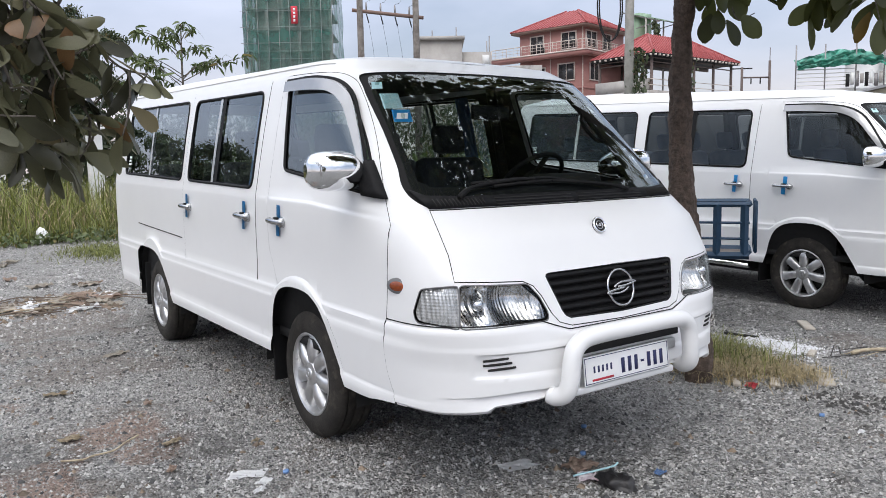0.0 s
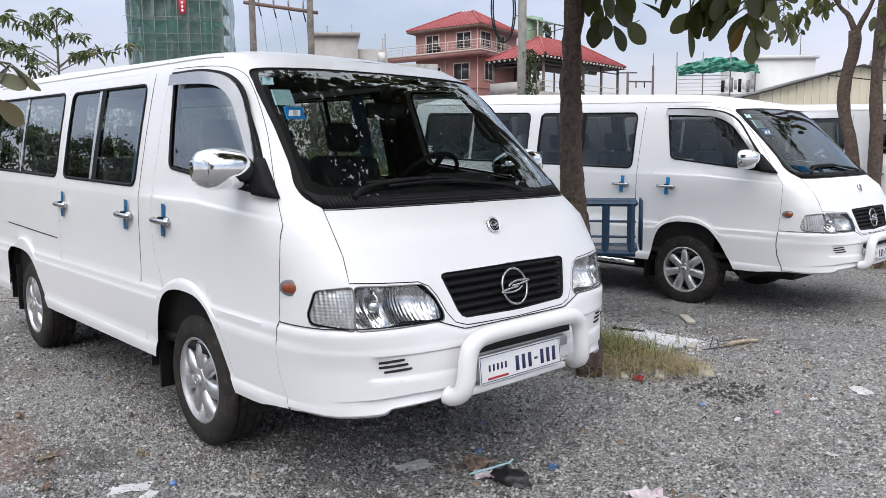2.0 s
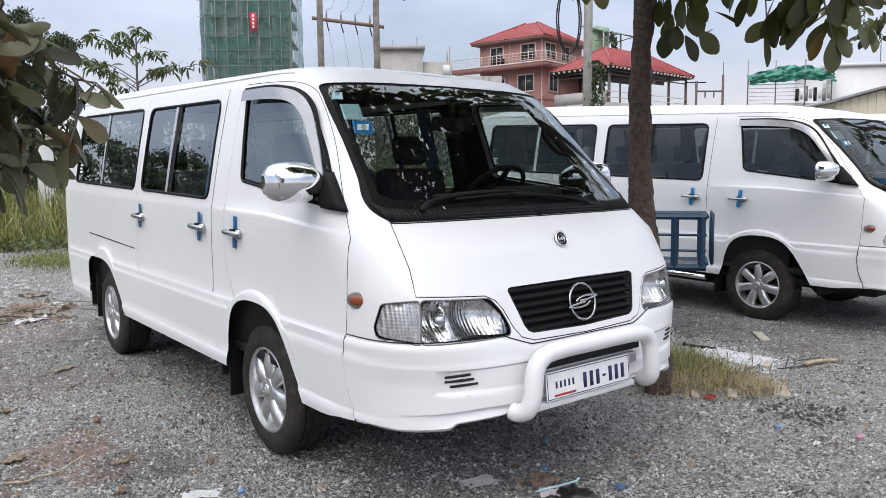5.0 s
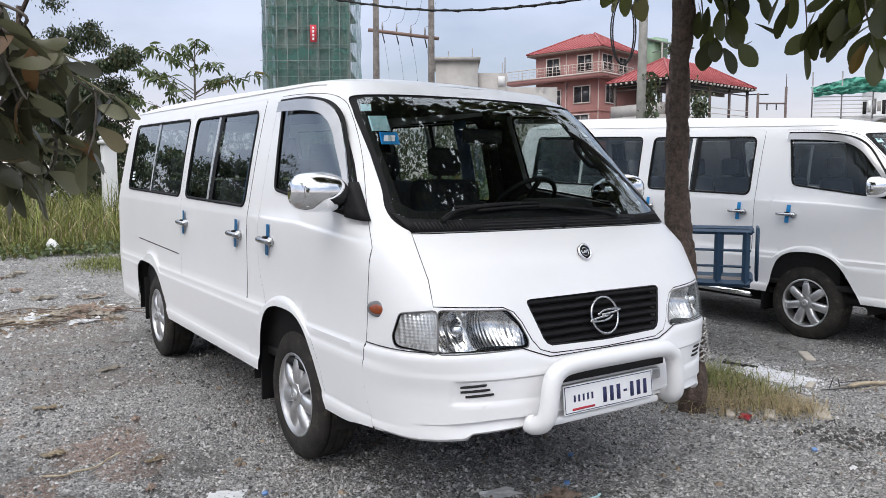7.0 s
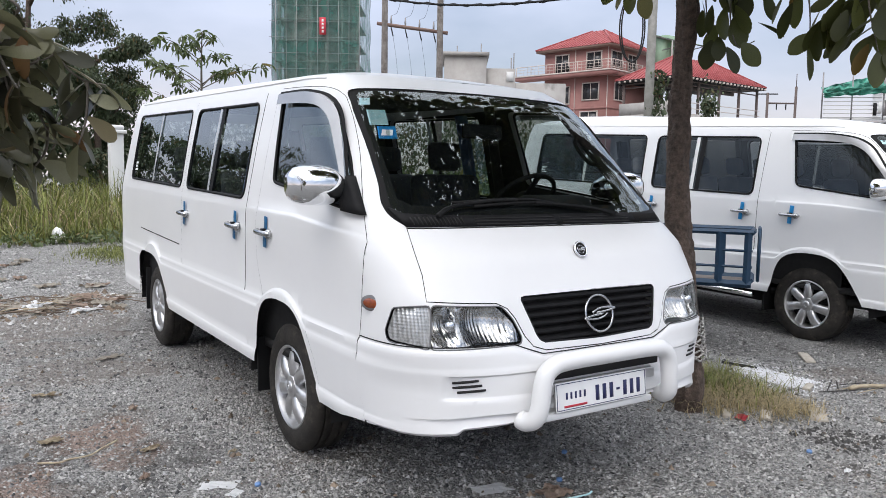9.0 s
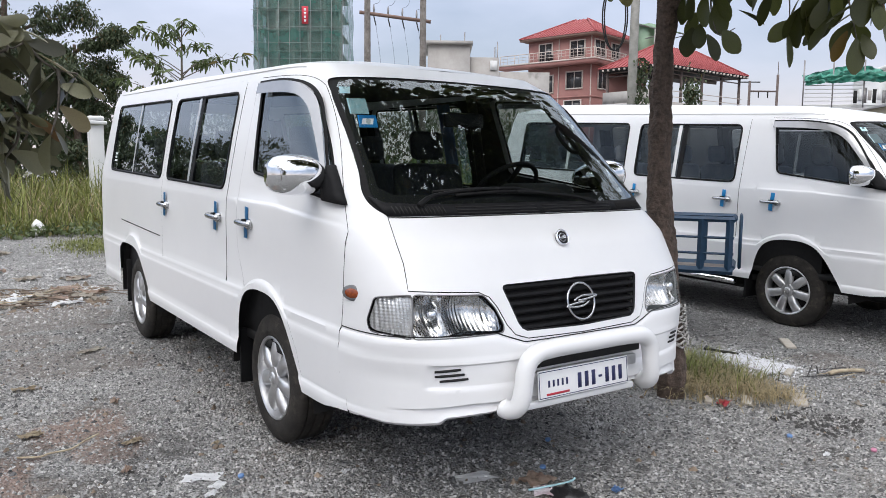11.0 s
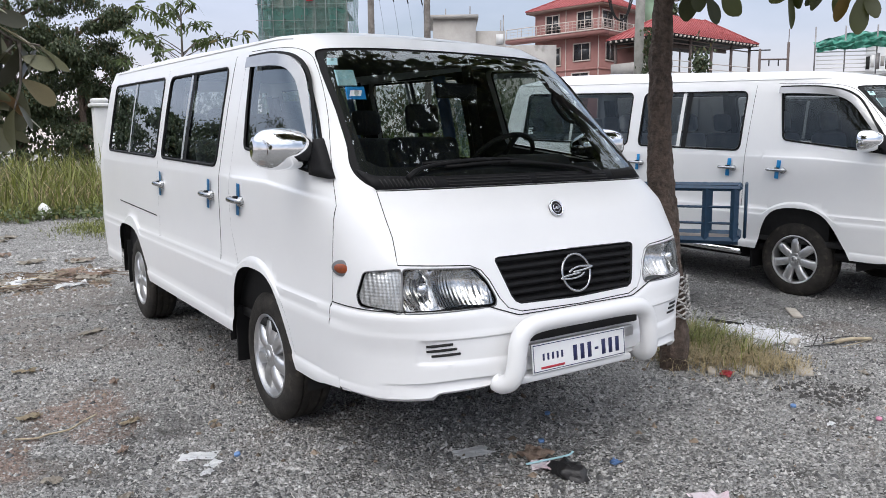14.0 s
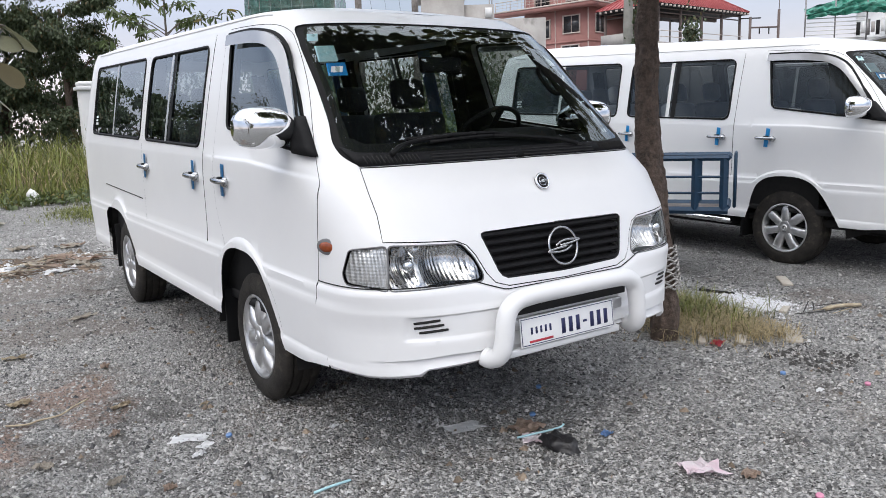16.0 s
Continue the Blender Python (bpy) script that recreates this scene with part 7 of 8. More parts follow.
part("stem", tube_bm(smooth_line([(-45.9, 57.0, 14.6), (-45.5, 56.9, 13.4), (-45.0, 56.9, 12.2), (-44.6, 56.8, 10.6)], 6), 0.05, 5), M_TWIG, creep)
vine = []
for q_ in smooth_line([(-45.9, 57.0, 14.6), (-45.5, 56.9, 13.4), (-45.0, 56.9, 12.2), (-44.6, 56.8, 10.6)], 10):
    vine += [leaf_pose(rng, q_ + Vector((rng.gauss(0, 0.16), rng.gauss(0, 0.16), rng.gauss(0, 0.12))), rng.uniform(0.18, 0.34), 0.8) for _ in range(20)]
mesh_part("leaves", many(leaf_template(4, 0.1, 0.3, 0.3), vine), M_LEAF_FAR, creep, "small green creeper leaves", "stuff")
bush_ = thing("bush", "small green bush beside the pavilion", "bush", "")
part("stem", tube_bm([(-37.3, 50.5, 0), (-37.3, 50.5, 8.6)], [0.10, 0.04], 6), M_TWIG, bush_)
clump = [leaf_pose(rng, Vector((-37.3 + rng.gauss(0, 0.34), 50.5 + rng.gauss(0, 0.34), 7.7 + rng.gauss(0, 0.7))), rng.uniform(0.2, 0.36), 0.7) for _ in range(420)]
mesh_part("leaves", many(leaf_template(4, 0.1, 0.3, 0.3), clump), M_LEAF_FAR, bush_, "small green leaves", "stuff")

# single concrete pole with a coil of cable and a creeper
cp = thing("utility_pole", "square concrete pole with cable coil and ivy", "utility pole")
part("pole", tube_bm([(-11.47, 14.57, 0), (-11.47, 14.57, 4), (-11.45, 14.6, 8.5)], [0.19, 0.175, 0.15], 4), material("pole_concrete", (0.20, 0.20, 0.18), 0.9, second=(0.30, 0.29, 0.27), scale=5, bump=0.3), cp)
coil = [Vector((-11.75, 14.1, 5.75)) + Vector((0.56, 0.83, 0)) * (0.40 * math.cos(q) * (1 - q / 45)) + Vector((0, 0, 0.95 * math.sin(q))) for q in np.linspace(1.4, 14.2, 70)]
part("cable_coil", tube_bm(coil, 0.022, 6), M_DARK, cp, "hanging loops of black cable")
ivy = [leaf_pose(rng, Vector((-11.3 + rng.gauss(0, 0.13), 14.75 + rng.gauss(0, 0.13), rng.uniform(0.3, 4.6))), rng.uniform(0.07, 0.15), 0.8) for _ in range(1100)]
mesh_part("ivy", many(leaf_template(4, 0.1, 0.3, 0.3), ivy), M_LEAF_FAR, cp, "green creeper on the pole", "stuff")
cable = thing("overhead_cable", "twisted black overhead cable", "cable")
line = [Vector((-24.0, 9.0, 8.6)), Vector((-17.5, 11.8, 7.1)), Vector((-11.45, 14.6, 6.9)), Vector((-6, 20, 8.0))]
part("cable", tube_bm(smooth_line(line, 10), 0.035, 6), M_DARK, cable)
part("cable_strand", tube_bm([p + Vector((0.03 * math.sin(i * 1.7), 0, 0.05 * math.cos(i * 1.7))) for i, p in enumerate(smooth_line(line, 26))], 0.02, 5), M_DARK, cable)

far_poles = thing("utility_pole", "distant pair of poles with a cross arm", "utility pole")
fa_, fb_ = Vector((-32.68, 51.62, 0)), Vector((-31.47, 53.47, 0))
for p, h in ((fa_, 8.4), (fb_, 8.9)):
    part("pole", tube_bm([p, p + Vector((0, 0, h))], 0.10, 8), M_SHADEPOST, far_poles)
part("mast", tube_bm([fb_ + Vector((0, 0, 8.9)), fb_ + Vector((0, 0, 9.9))], 0.03, 5), M_SHADEPOST, far_poles)
part("cross_arm", tube_bm([fa_ + Vector((0, 0, 7.6)), fb_ + Vector((0, 0, 7.6))], 0.07, 6), M_SHADEPOST, far_poles)
for i in range(4):
    c = fa_.lerp(fb_, i / 3) + Vector((0, 0, 7.6))
    part("insulator", tube_bm([c, c + Vector((0, 0, -0.5))], 0.05, 5), M_DARK, far_poles)
part("bracket", tube_bm([fa_ + Vector((-0.5, -0.6, 8.3)), fa_ + Vector((0.5, 0.6, 8.3))], 0.05, 5), M_DARK, far_poles)

# flat-roofed house with washing and green sheeting
flat_house = thing("flat_house", "white flat-roofed house with green sheeting over the terrace", "house")
fm = axes((-28.11, 50.97), (-28.11, 50.97), (-23.81, 55.42))
part("wall", box_bm(0, 6.3, 0, 6, 0, 6.2, m=fm), M_WHITEWALL, flat_house)
part("wall", box_bm(6.3, 11.2, 0.8, 8, 0, 8.9, m=fm), M_WHITEWALL, flat_house)
part("roof", box_bm(6.1, 11.4, 0.6, 8.2, 8.9, 9.15, m=fm), M_WHITEWALL, flat_house)
part("canopy_roof", box_bm(-0.6, 9.5, -2.0, 0.2, 5.6, 5.8, m=fm), M_STEEL, flat_house)
for i in range(6):
    part("terrace_rail", tube_bm([fm @ Vector((0.3, -0.2, 6.2 + i * 0.28)), fm @ Vector((4.2, -0.2, 6.2 + i * 0.28))], 0.04, 5), M_WHITEWALL, flat_house)
for x in (0.2, 2.2, 4.3, 6.2):
    part("post", tube_bm([fm @ Vector((x, -0.2, 6.0)), fm @ Vector((x, -0.2, 9.4))], 0.05, 6), M_STEEL, flat_house)
nb = bmesh.new()
rows_ = []
for j in range(12):
    rows_.append([tuple(fm @ Vector((0.2 + 6.2 * i / 30, -0.5 + 0.75 * noise.noise((i * 0.45 + j * 0.5, j * 0.9, 2)) + 0.25 * noise.noise((i * 1.3, j * 1.3, 4)) + 0.9 * (j / 11) ** 2, 7.85 + (0.75 + 0.5 * math.sin(i / 30 * 3.0)) * j / 11 - 0.35 * abs(i / 30 - 0.65) + 0.2 * noise.noise((i * 0.35, j * 0.3, 7)))))
                  for i in range(31)])
grid_faces(nb, rows_)
part("sheeting", nb, material("green_sheet", (0.010, 0.115, 0.080), 0.45, second=(0.06, 0.33, 0.24), scale=1.6, bump=1.0, bump_scale=3), flat_house, "crumpled green plastic sheeting")
for i in range(8):
    x = 3.6 + i * 0.32
    col = (M_DARK, M_WHITE, M_STEEL, M_CONCRETE)[i % 4]
    part("washing", box_bm(x, x + 0.24, -0.35, -0.30, 6.3 + 0.2 * (i % 2), 7.2 + 0.1 * (i % 3), m=fm), col, flat_house)
part("mast", tube_bm([fm @ Vector((10.5, 2, 9)), fm @ Vector((10.5, 2, 11.2))], 0.04, 5), M_STEEL, flat_house)

# gabled store shed
barn = thing("gabled_shed", "cream gabled shed with corrugated sheet walls", "shed")
bm_ = axes((-16.7, 41.19), (-16.7, 41.19), (-10.54, 47.55))
b = bmesh.new()
prof = [(0, 0), (12, 0), (12, 5.2), (5.6, 6.45), (0, 5.0)]
f0 = [b.verts.new(bm_ @ Vector((x, 0, z))) for x, z in prof]
f1 = [b.verts.new(bm_ @ Vector((x, 8, z))) for x, z in prof]
b.faces.new(f0)
b.faces.new(f1[::-1])
for i in range(5):
    b.faces.new((f0[i], f1[i], f1[(i + 1) % 5], f0[(i + 1) % 5]))
bmesh.ops.recalc_face_normals(b, faces=b.faces[:])
part("wall", b, M_CREAMWALL, barn, smooth=False)
for (xa, za), (xb, zb) in (((-0.5, 4.95), (5.6, 6.55)), ((5.6, 6.55), (12.5, 5.2))):
    bb = bmesh.new()
    q = [bb.verts.new(bm_ @ Vector(p)) for p in ((xa, -0.5, za), (xb, -0.5, zb), (xb, 8.5, zb), (xa, 8.5, za))]
    bb.faces.new(q)
    bmesh.ops.solidify(bb, geom=bb.faces[:], thickness=0.10)
    part("roof", bb, M_STEEL, barn, smooth=False)
for i in range(26):
    x = 0.3 + i * 0.45
    part("rib", box_bm(x, x + 0.05, -0.04, 0.0, 2.5, float(np.interp(x, (0, 5.6, 12), (5.0, 6.4, 5.15))), m=bm_), M_CREAMWALL, barn)
prang = thing("temple_tower", "weathered grey stepped temple tower far behind the sheds", "tower")
b = bmesh.new()
tiers = [(4.6, 0.0), (4.6, 10.4)]
for k in range(7):
    r, z = 4.4 - 0.52 * k - 0.02 * k * k, 10.5 + 1.22 * k
    tiers += [(r, z), (r * 1.07, z + 0.25), (r * 1.07, z + 0.42), (r * 0.93, z + 0.5), (r * 0.86, z + 1.1)]
tiers += [(0.6, 19.1), (0.5, 19.8), (0.15, 20.4), (0.02, 20.9)]
grid_faces(b, [[(r * (1 + 0.10 * math.cos(q * 12)) * math.cos(q), r * (1 + 0.10 * math.cos(q * 12)) * math.sin(q), z + 0.12 * (1 + math.cos(q * 24)) * (0.3 < r < 4.5)) for q in (2 * math.pi * n_ / 72 for n_ in range(72))] for r, z in tiers], closed=True)
bmesh.ops.recalc_face_normals(b, faces=b.faces[:])
bmesh.ops.transform(b, matrix=Matrix.Translation((-33.8, 116.9, 0)) @ Matrix.Diagonal((0.85, 0.85, 0.94, 1)), verts=b.verts[:])
part("tower", b, material("temple_stone", (0.16, 0.15, 0.145), 0.9, second=(0.30, 0.285, 0.275), scale=0.8, bump=0.4, bump_scale=6), prang, smooth=False)
sag = [Vector((-12.5, 40.0, 5.6)), Vector((-9.5, 43.0, 5.25)), Vector((-6.0, 46.0, 5.9))]
loose = thing("service_cable", "loose black cable slung across the shed's gable", "cable")
part("cable", tube_bm(smooth_line(sag, 8), 0.03, 5), M_DARK, loose)

# gate post and boundary wall at the weeds
post = thing("gate_post", "cream-painted masonry gate post with a moulded cap", "gate post")
part("shaft", box_bm(-20.3, -19.9, 1.55, 1.93, 0, 2.55, bevel=0.02), M_WHITEWALL, post)
part("cap", box_bm(-20.38, -19.82, 1.47, 2.01, 2.55, 2.66, bevel=0.03), M_WHITEWALL, post)
part("cap_top", box_bm(-20.33, -19.87, 1.52, 1.96, 2.66, 2.80, bevel=0.06), M_WHITEWALL, post)


# ---- blue handcart behind the tree ----
M_CART = material("blue_cart_paint", (0.008, 0.034, 0.075), 0.5, second=(0.013, 0.050, 0.100), scale=12, wear=((0.10, 0.07, 0.05), 14, 0.66), bump=0.1)
cart = thing("handcart", "blue steel handcart with open railed sides", "cart")
CX0, CX1, CY0, CY1 = -1.75, 0.0, 0.0, 0.55


def rail(p, q, w=0.022):
    part("rail", tube_bm([p, q], w, 4), M_CART, cart, smooth=False)


for y in (CY0, CY1):
    for x, w in ((CX1 - 0.04, 0.032), (-0.27, 0.032), (-0.62, 0.018), (-1.1, 0.018), (CX0, 0.03)):
        rail((x, y, 0.56), (x, y, 1.02), w)
    for z, w in ((1.02, 0.024), (0.86, 0.011), (0.72, 0.011), (0.57, 0.032)) if y == CY0 else ((1.02, 0.024), (0.57, 0.032)):
        rail((CX0, y, z), (CX1, y, z), w)
for z in (1.02, 0.60):
    for x in (CX0, CX1):
        rail((x, CY0, z), (x, CY1, z), 0.022)
gate = new("end_gate")
gate.parent = cart
for p, q in (((0.05, 0.05, 0.60), (0.05, 0.05, 1.04)), ((0.05, CY1, 0.60), (0.05, CY1, 1.04)), ((0.05, 0.05, 1.04), (0.05, CY1, 1.04)), ((0.05, 0.05, 0.60), (0.05, CY1, 0.60))):
    part("gate_bar", tube_bm([p, q], 0.014, 4), M_CART, gate)
for i in range(6):
    y = CY0 + 0.01 + i * 0.09
    part("deck_board", box_bm(CX0, CX1, y, y + 0.08, 0.545, 0.57, bevel=0.004), M_POLE, cart, "grey wooden deck board")
for y in (CY0 + 0.10, CY1 - 0.10):
    w_ = part("cart_wheel", lathe_bm([(0.20, -0.03), (0.245, -0.04), (0.275, -0.025), (0.275, 0.025), (0.245, 0.04), (0.20, 0.03), (0.20, -0.03)], 28), M_TYRE, cart, "black rubber cart wheel")
    w_.location = (-0.74, y, 0.258)
    part("cart_hub", lathe_bm([(0.001, -0.03), (0.2, -0.012), (0.2, 0.012), (0.001, 0.03)], 20), M_STEEL, w_)
    part("axle_bracket", box_bm(-0.78, -0.70, y - 0.09, y - 0.05, 0.25, 0.56), M_CART, cart)
part("axle", tube_bm([(-0.74, CY0, 0.258), (-0.74, CY1, 0.258)], 0.02, 6), M_STEEL, cart)
part("prop_leg", tube_bm([(CX0 + 0.05, 0.28, 0.56), (CX0 + 0.02, 0.28, -0.02)], 0.025, 6), M_CART, cart)
cart.matrix_world = pose(-0.20, 3.40, 0, 0, 0, 34.4)

# ---- loose stones ----
srng = np.random.RandomState(7)


BARE = ((-0.60, -1.68, 0.30), (0.0, -2.1, 0.30), (-0.33, -1.66, 0.20), (-0.25, -1.42, 0.24), (-0.6, -2.3, 0.3))


def stones(n, xr, yr, s0, s1):
    """Irregular low stones lying on the ground, joined; few on the trodden earth."""
    base = np.array([(1, 0, 0), (0.3, 0.95, 0), (-0.8, 0.6, 0), (-0.8, -0.55, 0), (0.35, -0.9, 0), (0.05, 0.1, 0.75), (0.45, -0.15, 0.6)])
    f0 = [(0, 1, 6), (1, 5, 6), (1, 2, 5), (2, 3, 5), (3, 4, 5), (4, 6, 5), (4, 0, 6)]
    x = srng.uniform(*xr, n)
    y = srng.uniform(*yr, n)
    bare = np.min([np.hypot(x - bx, y - by) / br for bx, by, br in BARE], axis=0)
    stay = srng.rand(n) < np.clip(0.45 + 0.55 * (bare - 0.6) / 0.8, 0.45, 1.0)
    x, y, n = x[stay], y[stay], int(stay.sum())
    s = s0 * (s1 / s0) ** (srng.rand(n) ** 2.2)
    ang = srng.uniform(0, 2 * np.pi, n)
    v = base[None] * (1 + 0.2 * srng.randn(n, len(base), 1))
    v *= s[:, None, None]
    v[:, :, 1] *= srng.uniform(0.55, 1.0, (n, 1))
    v[:, :, 2] *= srng.uniform(0.7, 1.35, (n, 1))
    c, sn = np.cos(ang)[:, None], np.sin(ang)[:, None]
    vx, vy = v[:, :, 0] * c - v[:, :, 1] * sn, v[:, :, 0] * sn + v[:, :, 1] * c
    gz = np.array([ground_z(a, b_) for a, b_ in zip(x, y)])
    out = np.stack([vx + x[:, None], vy + y[:, None], v[:, :, 2] + gz[:, None] - 0.001], -1).reshape(-1, 3)
    k = len(base)
    faces = [tuple(i + j * k for i in q) for j in range(n) for q in f0]
    me = bpy.data.meshes.new("stones")
    me.from_pydata(out.tolist(), [], faces)
    return me


M_STONE = material("crushed_stone", (0.185, 0.181, 0.174), 0.9, second=(0.42, 0.410, 0.395), scale=60, random_tint=0.65, bump=0.3, bump_scale=200)
stuff("gravel", stones(110000, (-2.0, 3.2), (-3.2, 3.2), 0.0048, 0.0135), M_STONE, "loose grey crushed stone on the ground", "gravel")
stuff("gravel", stones(50000, (-8.0, 3.0), (-4.5, 7.5), 0.007, 0.018), M_STONE, "loose grey crushed stone on the ground", "gravel")
stuff("gravel", stones(16000, (-14.0, -4.0), (-6.0, 3.0), 0.010, 0.028), M_STONE, "coarse grey stones towards the weeds", "gravel")

M_CHIP = material("pale_stone_chip", (0.34, 0.337, 0.332), 0.9, second=(0.50, 0.495, 0.487), scale=30, random_tint=0.3, bump=0.3, bump_scale=150)
M_FLAKE = material("leaf_and_bark_flake", (0.11, 0.08, 0.06), 0.9, second=(0.24, 0.19, 0.14), scale=25, random_tint=0.5)
M_DARKSTONE = material("dark_stone", (0.06, 0.06, 0.062), 0.85, second=(0.12, 0.119, 0.118), scale=30, random_tint=0.4, bump=0.3, bump_scale=150)
stuff("gravel", stones(5000, (-3.5, 3.0), (-3.6, 3.4), 0.007, 0.017), M_CHIP, "scattered pale stone chips", "gravel")
stuff("gravel", stones(8000, (-3.5, 3.0), (-3.6, 3.4), 0.008, 0.022), M_DARKSTONE, "scattered dark wet stones", "gravel")
stuff("gravel", stones(900, (-9.5, -3.0), (-4.5, 1.5), 0.012, 0.04), M_CHIP, "pale rubble towards the weeds", "gravel")
stuff("litter_flakes", stones(500, (-6.2, -4.6), (-3.2, -0.8), 0.015, 0.06), M_FLAKE, "ridge of brown leaf litter and soil crumbs", "leaf litter")
stuff("litter_flakes", stones(600, (-3.0, 2.0), (-3.4, 3.2), 0.010, 0.030), M_FLAKE, "dry leaf and bark flakes on the gravel", "leaf litter")

# ---- litter ----
M_PAPER = material("white_paper", (0.90, 0.90, 0.90), 0.7, second=(0.76, 0.76, 0.77), scale=18)
M_PAPER2 = material("printed_paper", (0.92, 0.92, 0.92), 0.6, second=(0.78, 0.78, 0.79), scale=24)
M_PINKP = material("pink_paper", (0.88, 0.85, 0.86), 0.6, second=(0.82, 0.66, 0.72), scale=14)
M_CARD = material("brown_card", (0.46, 0.36, 0.29), 0.8, second=(0.26, 0.18, 0.14), scale=20)
M_BAG = material("black_bag", (0.010, 0.010, 0.012), 0.45, second=(0.028, 0.026, 0.026), scale=14, bump=0.5, bump_scale=25)
M_CAP = material("blue_cap", (0.10, 0.20, 0.42), 0.4, second=(0.15, 0.27, 0.50), scale=40)
M_STRIP = material("pale_blue_strip", (0.45, 0.68, 0.72), 0.4, second=(0.35, 0.58, 0.64), scale=30)
M_ROSE = material("pink_cap", (0.60, 0.24, 0.36), 0.4, second=(0.52, 0.20, 0.30), scale=40)
M_STICK = material("dry_stick", (0.50, 0.43, 0.31), 0.9, second=(0.28, 0.22, 0.15), scale=20)
M_DEADWOOD = material("dead_wood", (0.10, 0.075, 0.058), 0.9, second=(0.20, 0.155, 0.12), scale=14)
M_WOODBIT = material("weathered_board", (0.36, 0.32, 0.27), 0.9, second=(0.48, 0.44, 0.38), scale=14)
M_LIME = material("lime_spill", (0.74, 0.74, 0.76), 0.95, second=(0.58, 0.58, 0.60), scale=12)
M_ASH = material("charred_ash", (0.035, 0.034, 0.034), 0.95, second=(0.08, 0.075, 0.07), scale=20)


def scrap(name, label, category, x, y, w, d, mat, turn=0, seed=0, crumple=0.012, lift=0.004):
    """A crumpled flat scrap with an uneven outline and a little thickness."""
    n = 8
    b = bmesh.new()
    rows_ = []
    for i in range(n + 1):
        row = []
        for j in range(n + 1):
            u, v = i / n - 0.5, j / n - 0.5
            e = 1 + 0.35 * noise.noise((u * 3 + seed, v * 3, seed * 1.7))
            k = noise.noise((u * 5 + seed * 3, v * 5, 1.3))
            row.append((u * w * e, v * d * e, lift + crumple * (0.6 + k)))
        rows_.append(row)
    grid_faces(b, rows_)
    bmesh.ops.solidify(b, geom=b.faces[:], thickness=0.0015)
    bmesh.ops.recalc_face_normals(b, faces=b.faces[:])
    ob = tagged(part(name, b, mat, smooth=False), label, category)
    ob.matrix_world = pose(x, y, ground_z(x, y), 0, 0, turn)
    return ob


def cap(x, y, mat, label, r=0.015):
    ob = tagged(part("bottle_cap", lathe_bm([(0.001, 0.012), (r * 0.9, 0.012), (r, 0.010), (r * 1.03, 0.0), (r * 0.9, 0.0), (0.001, 0.002)], 16, "z"), mat), label, "bottle cap", "bottle caps on the gravel")
    ob.matrix_world = pose(x, y, ground_z(x, y) + 0.004, 12, 5, 0)
    return ob


def stick(name, label, pts, r, mat, category="stick"):
    q = [(x, y, ground_z(x, y) + z) for x, y, z in pts]
    return tagged(part(name, tube_bm(smooth_line(q, 5), r, 6), mat), label, category)


scrap("paper_sheet", "torn sheet of white paper on the gravel", "paper", 0.28, -1.335, 0.09, 0.17, M_PAPER, -25, 1, 0.004)
scrap("paper_sheet", "small torn scrap of white paper on the gravel", "paper", 0.41, -1.30, 0.06, 0.08, M_PAPER, 30, 2, 0.004)
scrap("paper_scrap", "small scrap of white paper on the gravel", "paper", 0.50, -1.36, 0.03, 0.06, M_PAPER, 30, 12)
scrap("paper_card", "printed black and white card lying on the gravel", "card", 0.99, -0.26, 0.10, 0.17, M_PAPER2, -8, 3, 0.006)
scrap("food_wrapper", "crumpled brown wrapper on the gravel", "wrapper", 1.19, -0.06, 0.13, 0.13, M_CARD, 20, 4, 0.03)
scrap("food_wrapper", "crumpled pale wrapper on the gravel", "wrapper", 1.30, -0.10, 0.09, 0.09, M_PINKP, 50, 5, 0.02)
stick("straw_stick", "thin pale blue plastic straw", [(1.26, -0.16, 0.02), (1.32, 0.02, 0.035), (1.33, 0.06, 0.05)], 0.005, M_STRIP, "straw")
b = bmesh.new()
bmesh.ops.create_icosphere(b, subdivisions=3, radius=1.0)
for v in b.verts:
    k = 1 + 0.35 * noise.noise(v.co * 1.6 + Vector((3, 1, 2))) + 0.45 * noise.noise(v.co * 3.3) + 0.2 * noise.noise(v.co * 8)
    v.co = Vector((v.co.x * 0.085 * k, v.co.y * 0.06 * k, max(-0.01, v.co.z * 0.055 * k)))
ob = tagged(part("plastic_bag", b, M_BAG), "small black crumpled plastic bag on the gravel", "bag")
ob.matrix_world = pose(1.42, -0.05, ground_z(1.42, -0.05) + 0.008, 0, 0, 10)
for x, y, mt, lb in ((0.807, 0.367, M_CAP, "blue plastic bottle cap"), (1.074, 0.092, M_CAP, "blue plastic bottle cap"), (1.491, 1.538, M_CAP, "blue plastic bottle cap"), (0.376, -1.183, M_CAP, "blue plastic bottle cap"), (1.853, 1.722, M_ROSE, "pink plastic bottle cap"), (2.34, 0.408, M_ROSE, "pink plastic bottle cap")):
    cap(x, y, mt, lb)
scrap("blue_scrap", "small scrap of blue plastic on the gravel", "plastic scrap", 1.46, 0.20, 0.05, 0.06, M_CAP, 15, 6, 0.01)
scrap("pink_wrapper", "torn white and pink paper wrapper on the gravel", "wrapper", 1.95, 0.23, 0.12, 0.15, M_PINKP, -30, 7, 0.035)
scrap("brown_leaf", "dry brown leaf on the gravel", "leaf litter", 2.08, 0.36, 0.06, 0.08, M_CARD, 10, 8, 0.015)
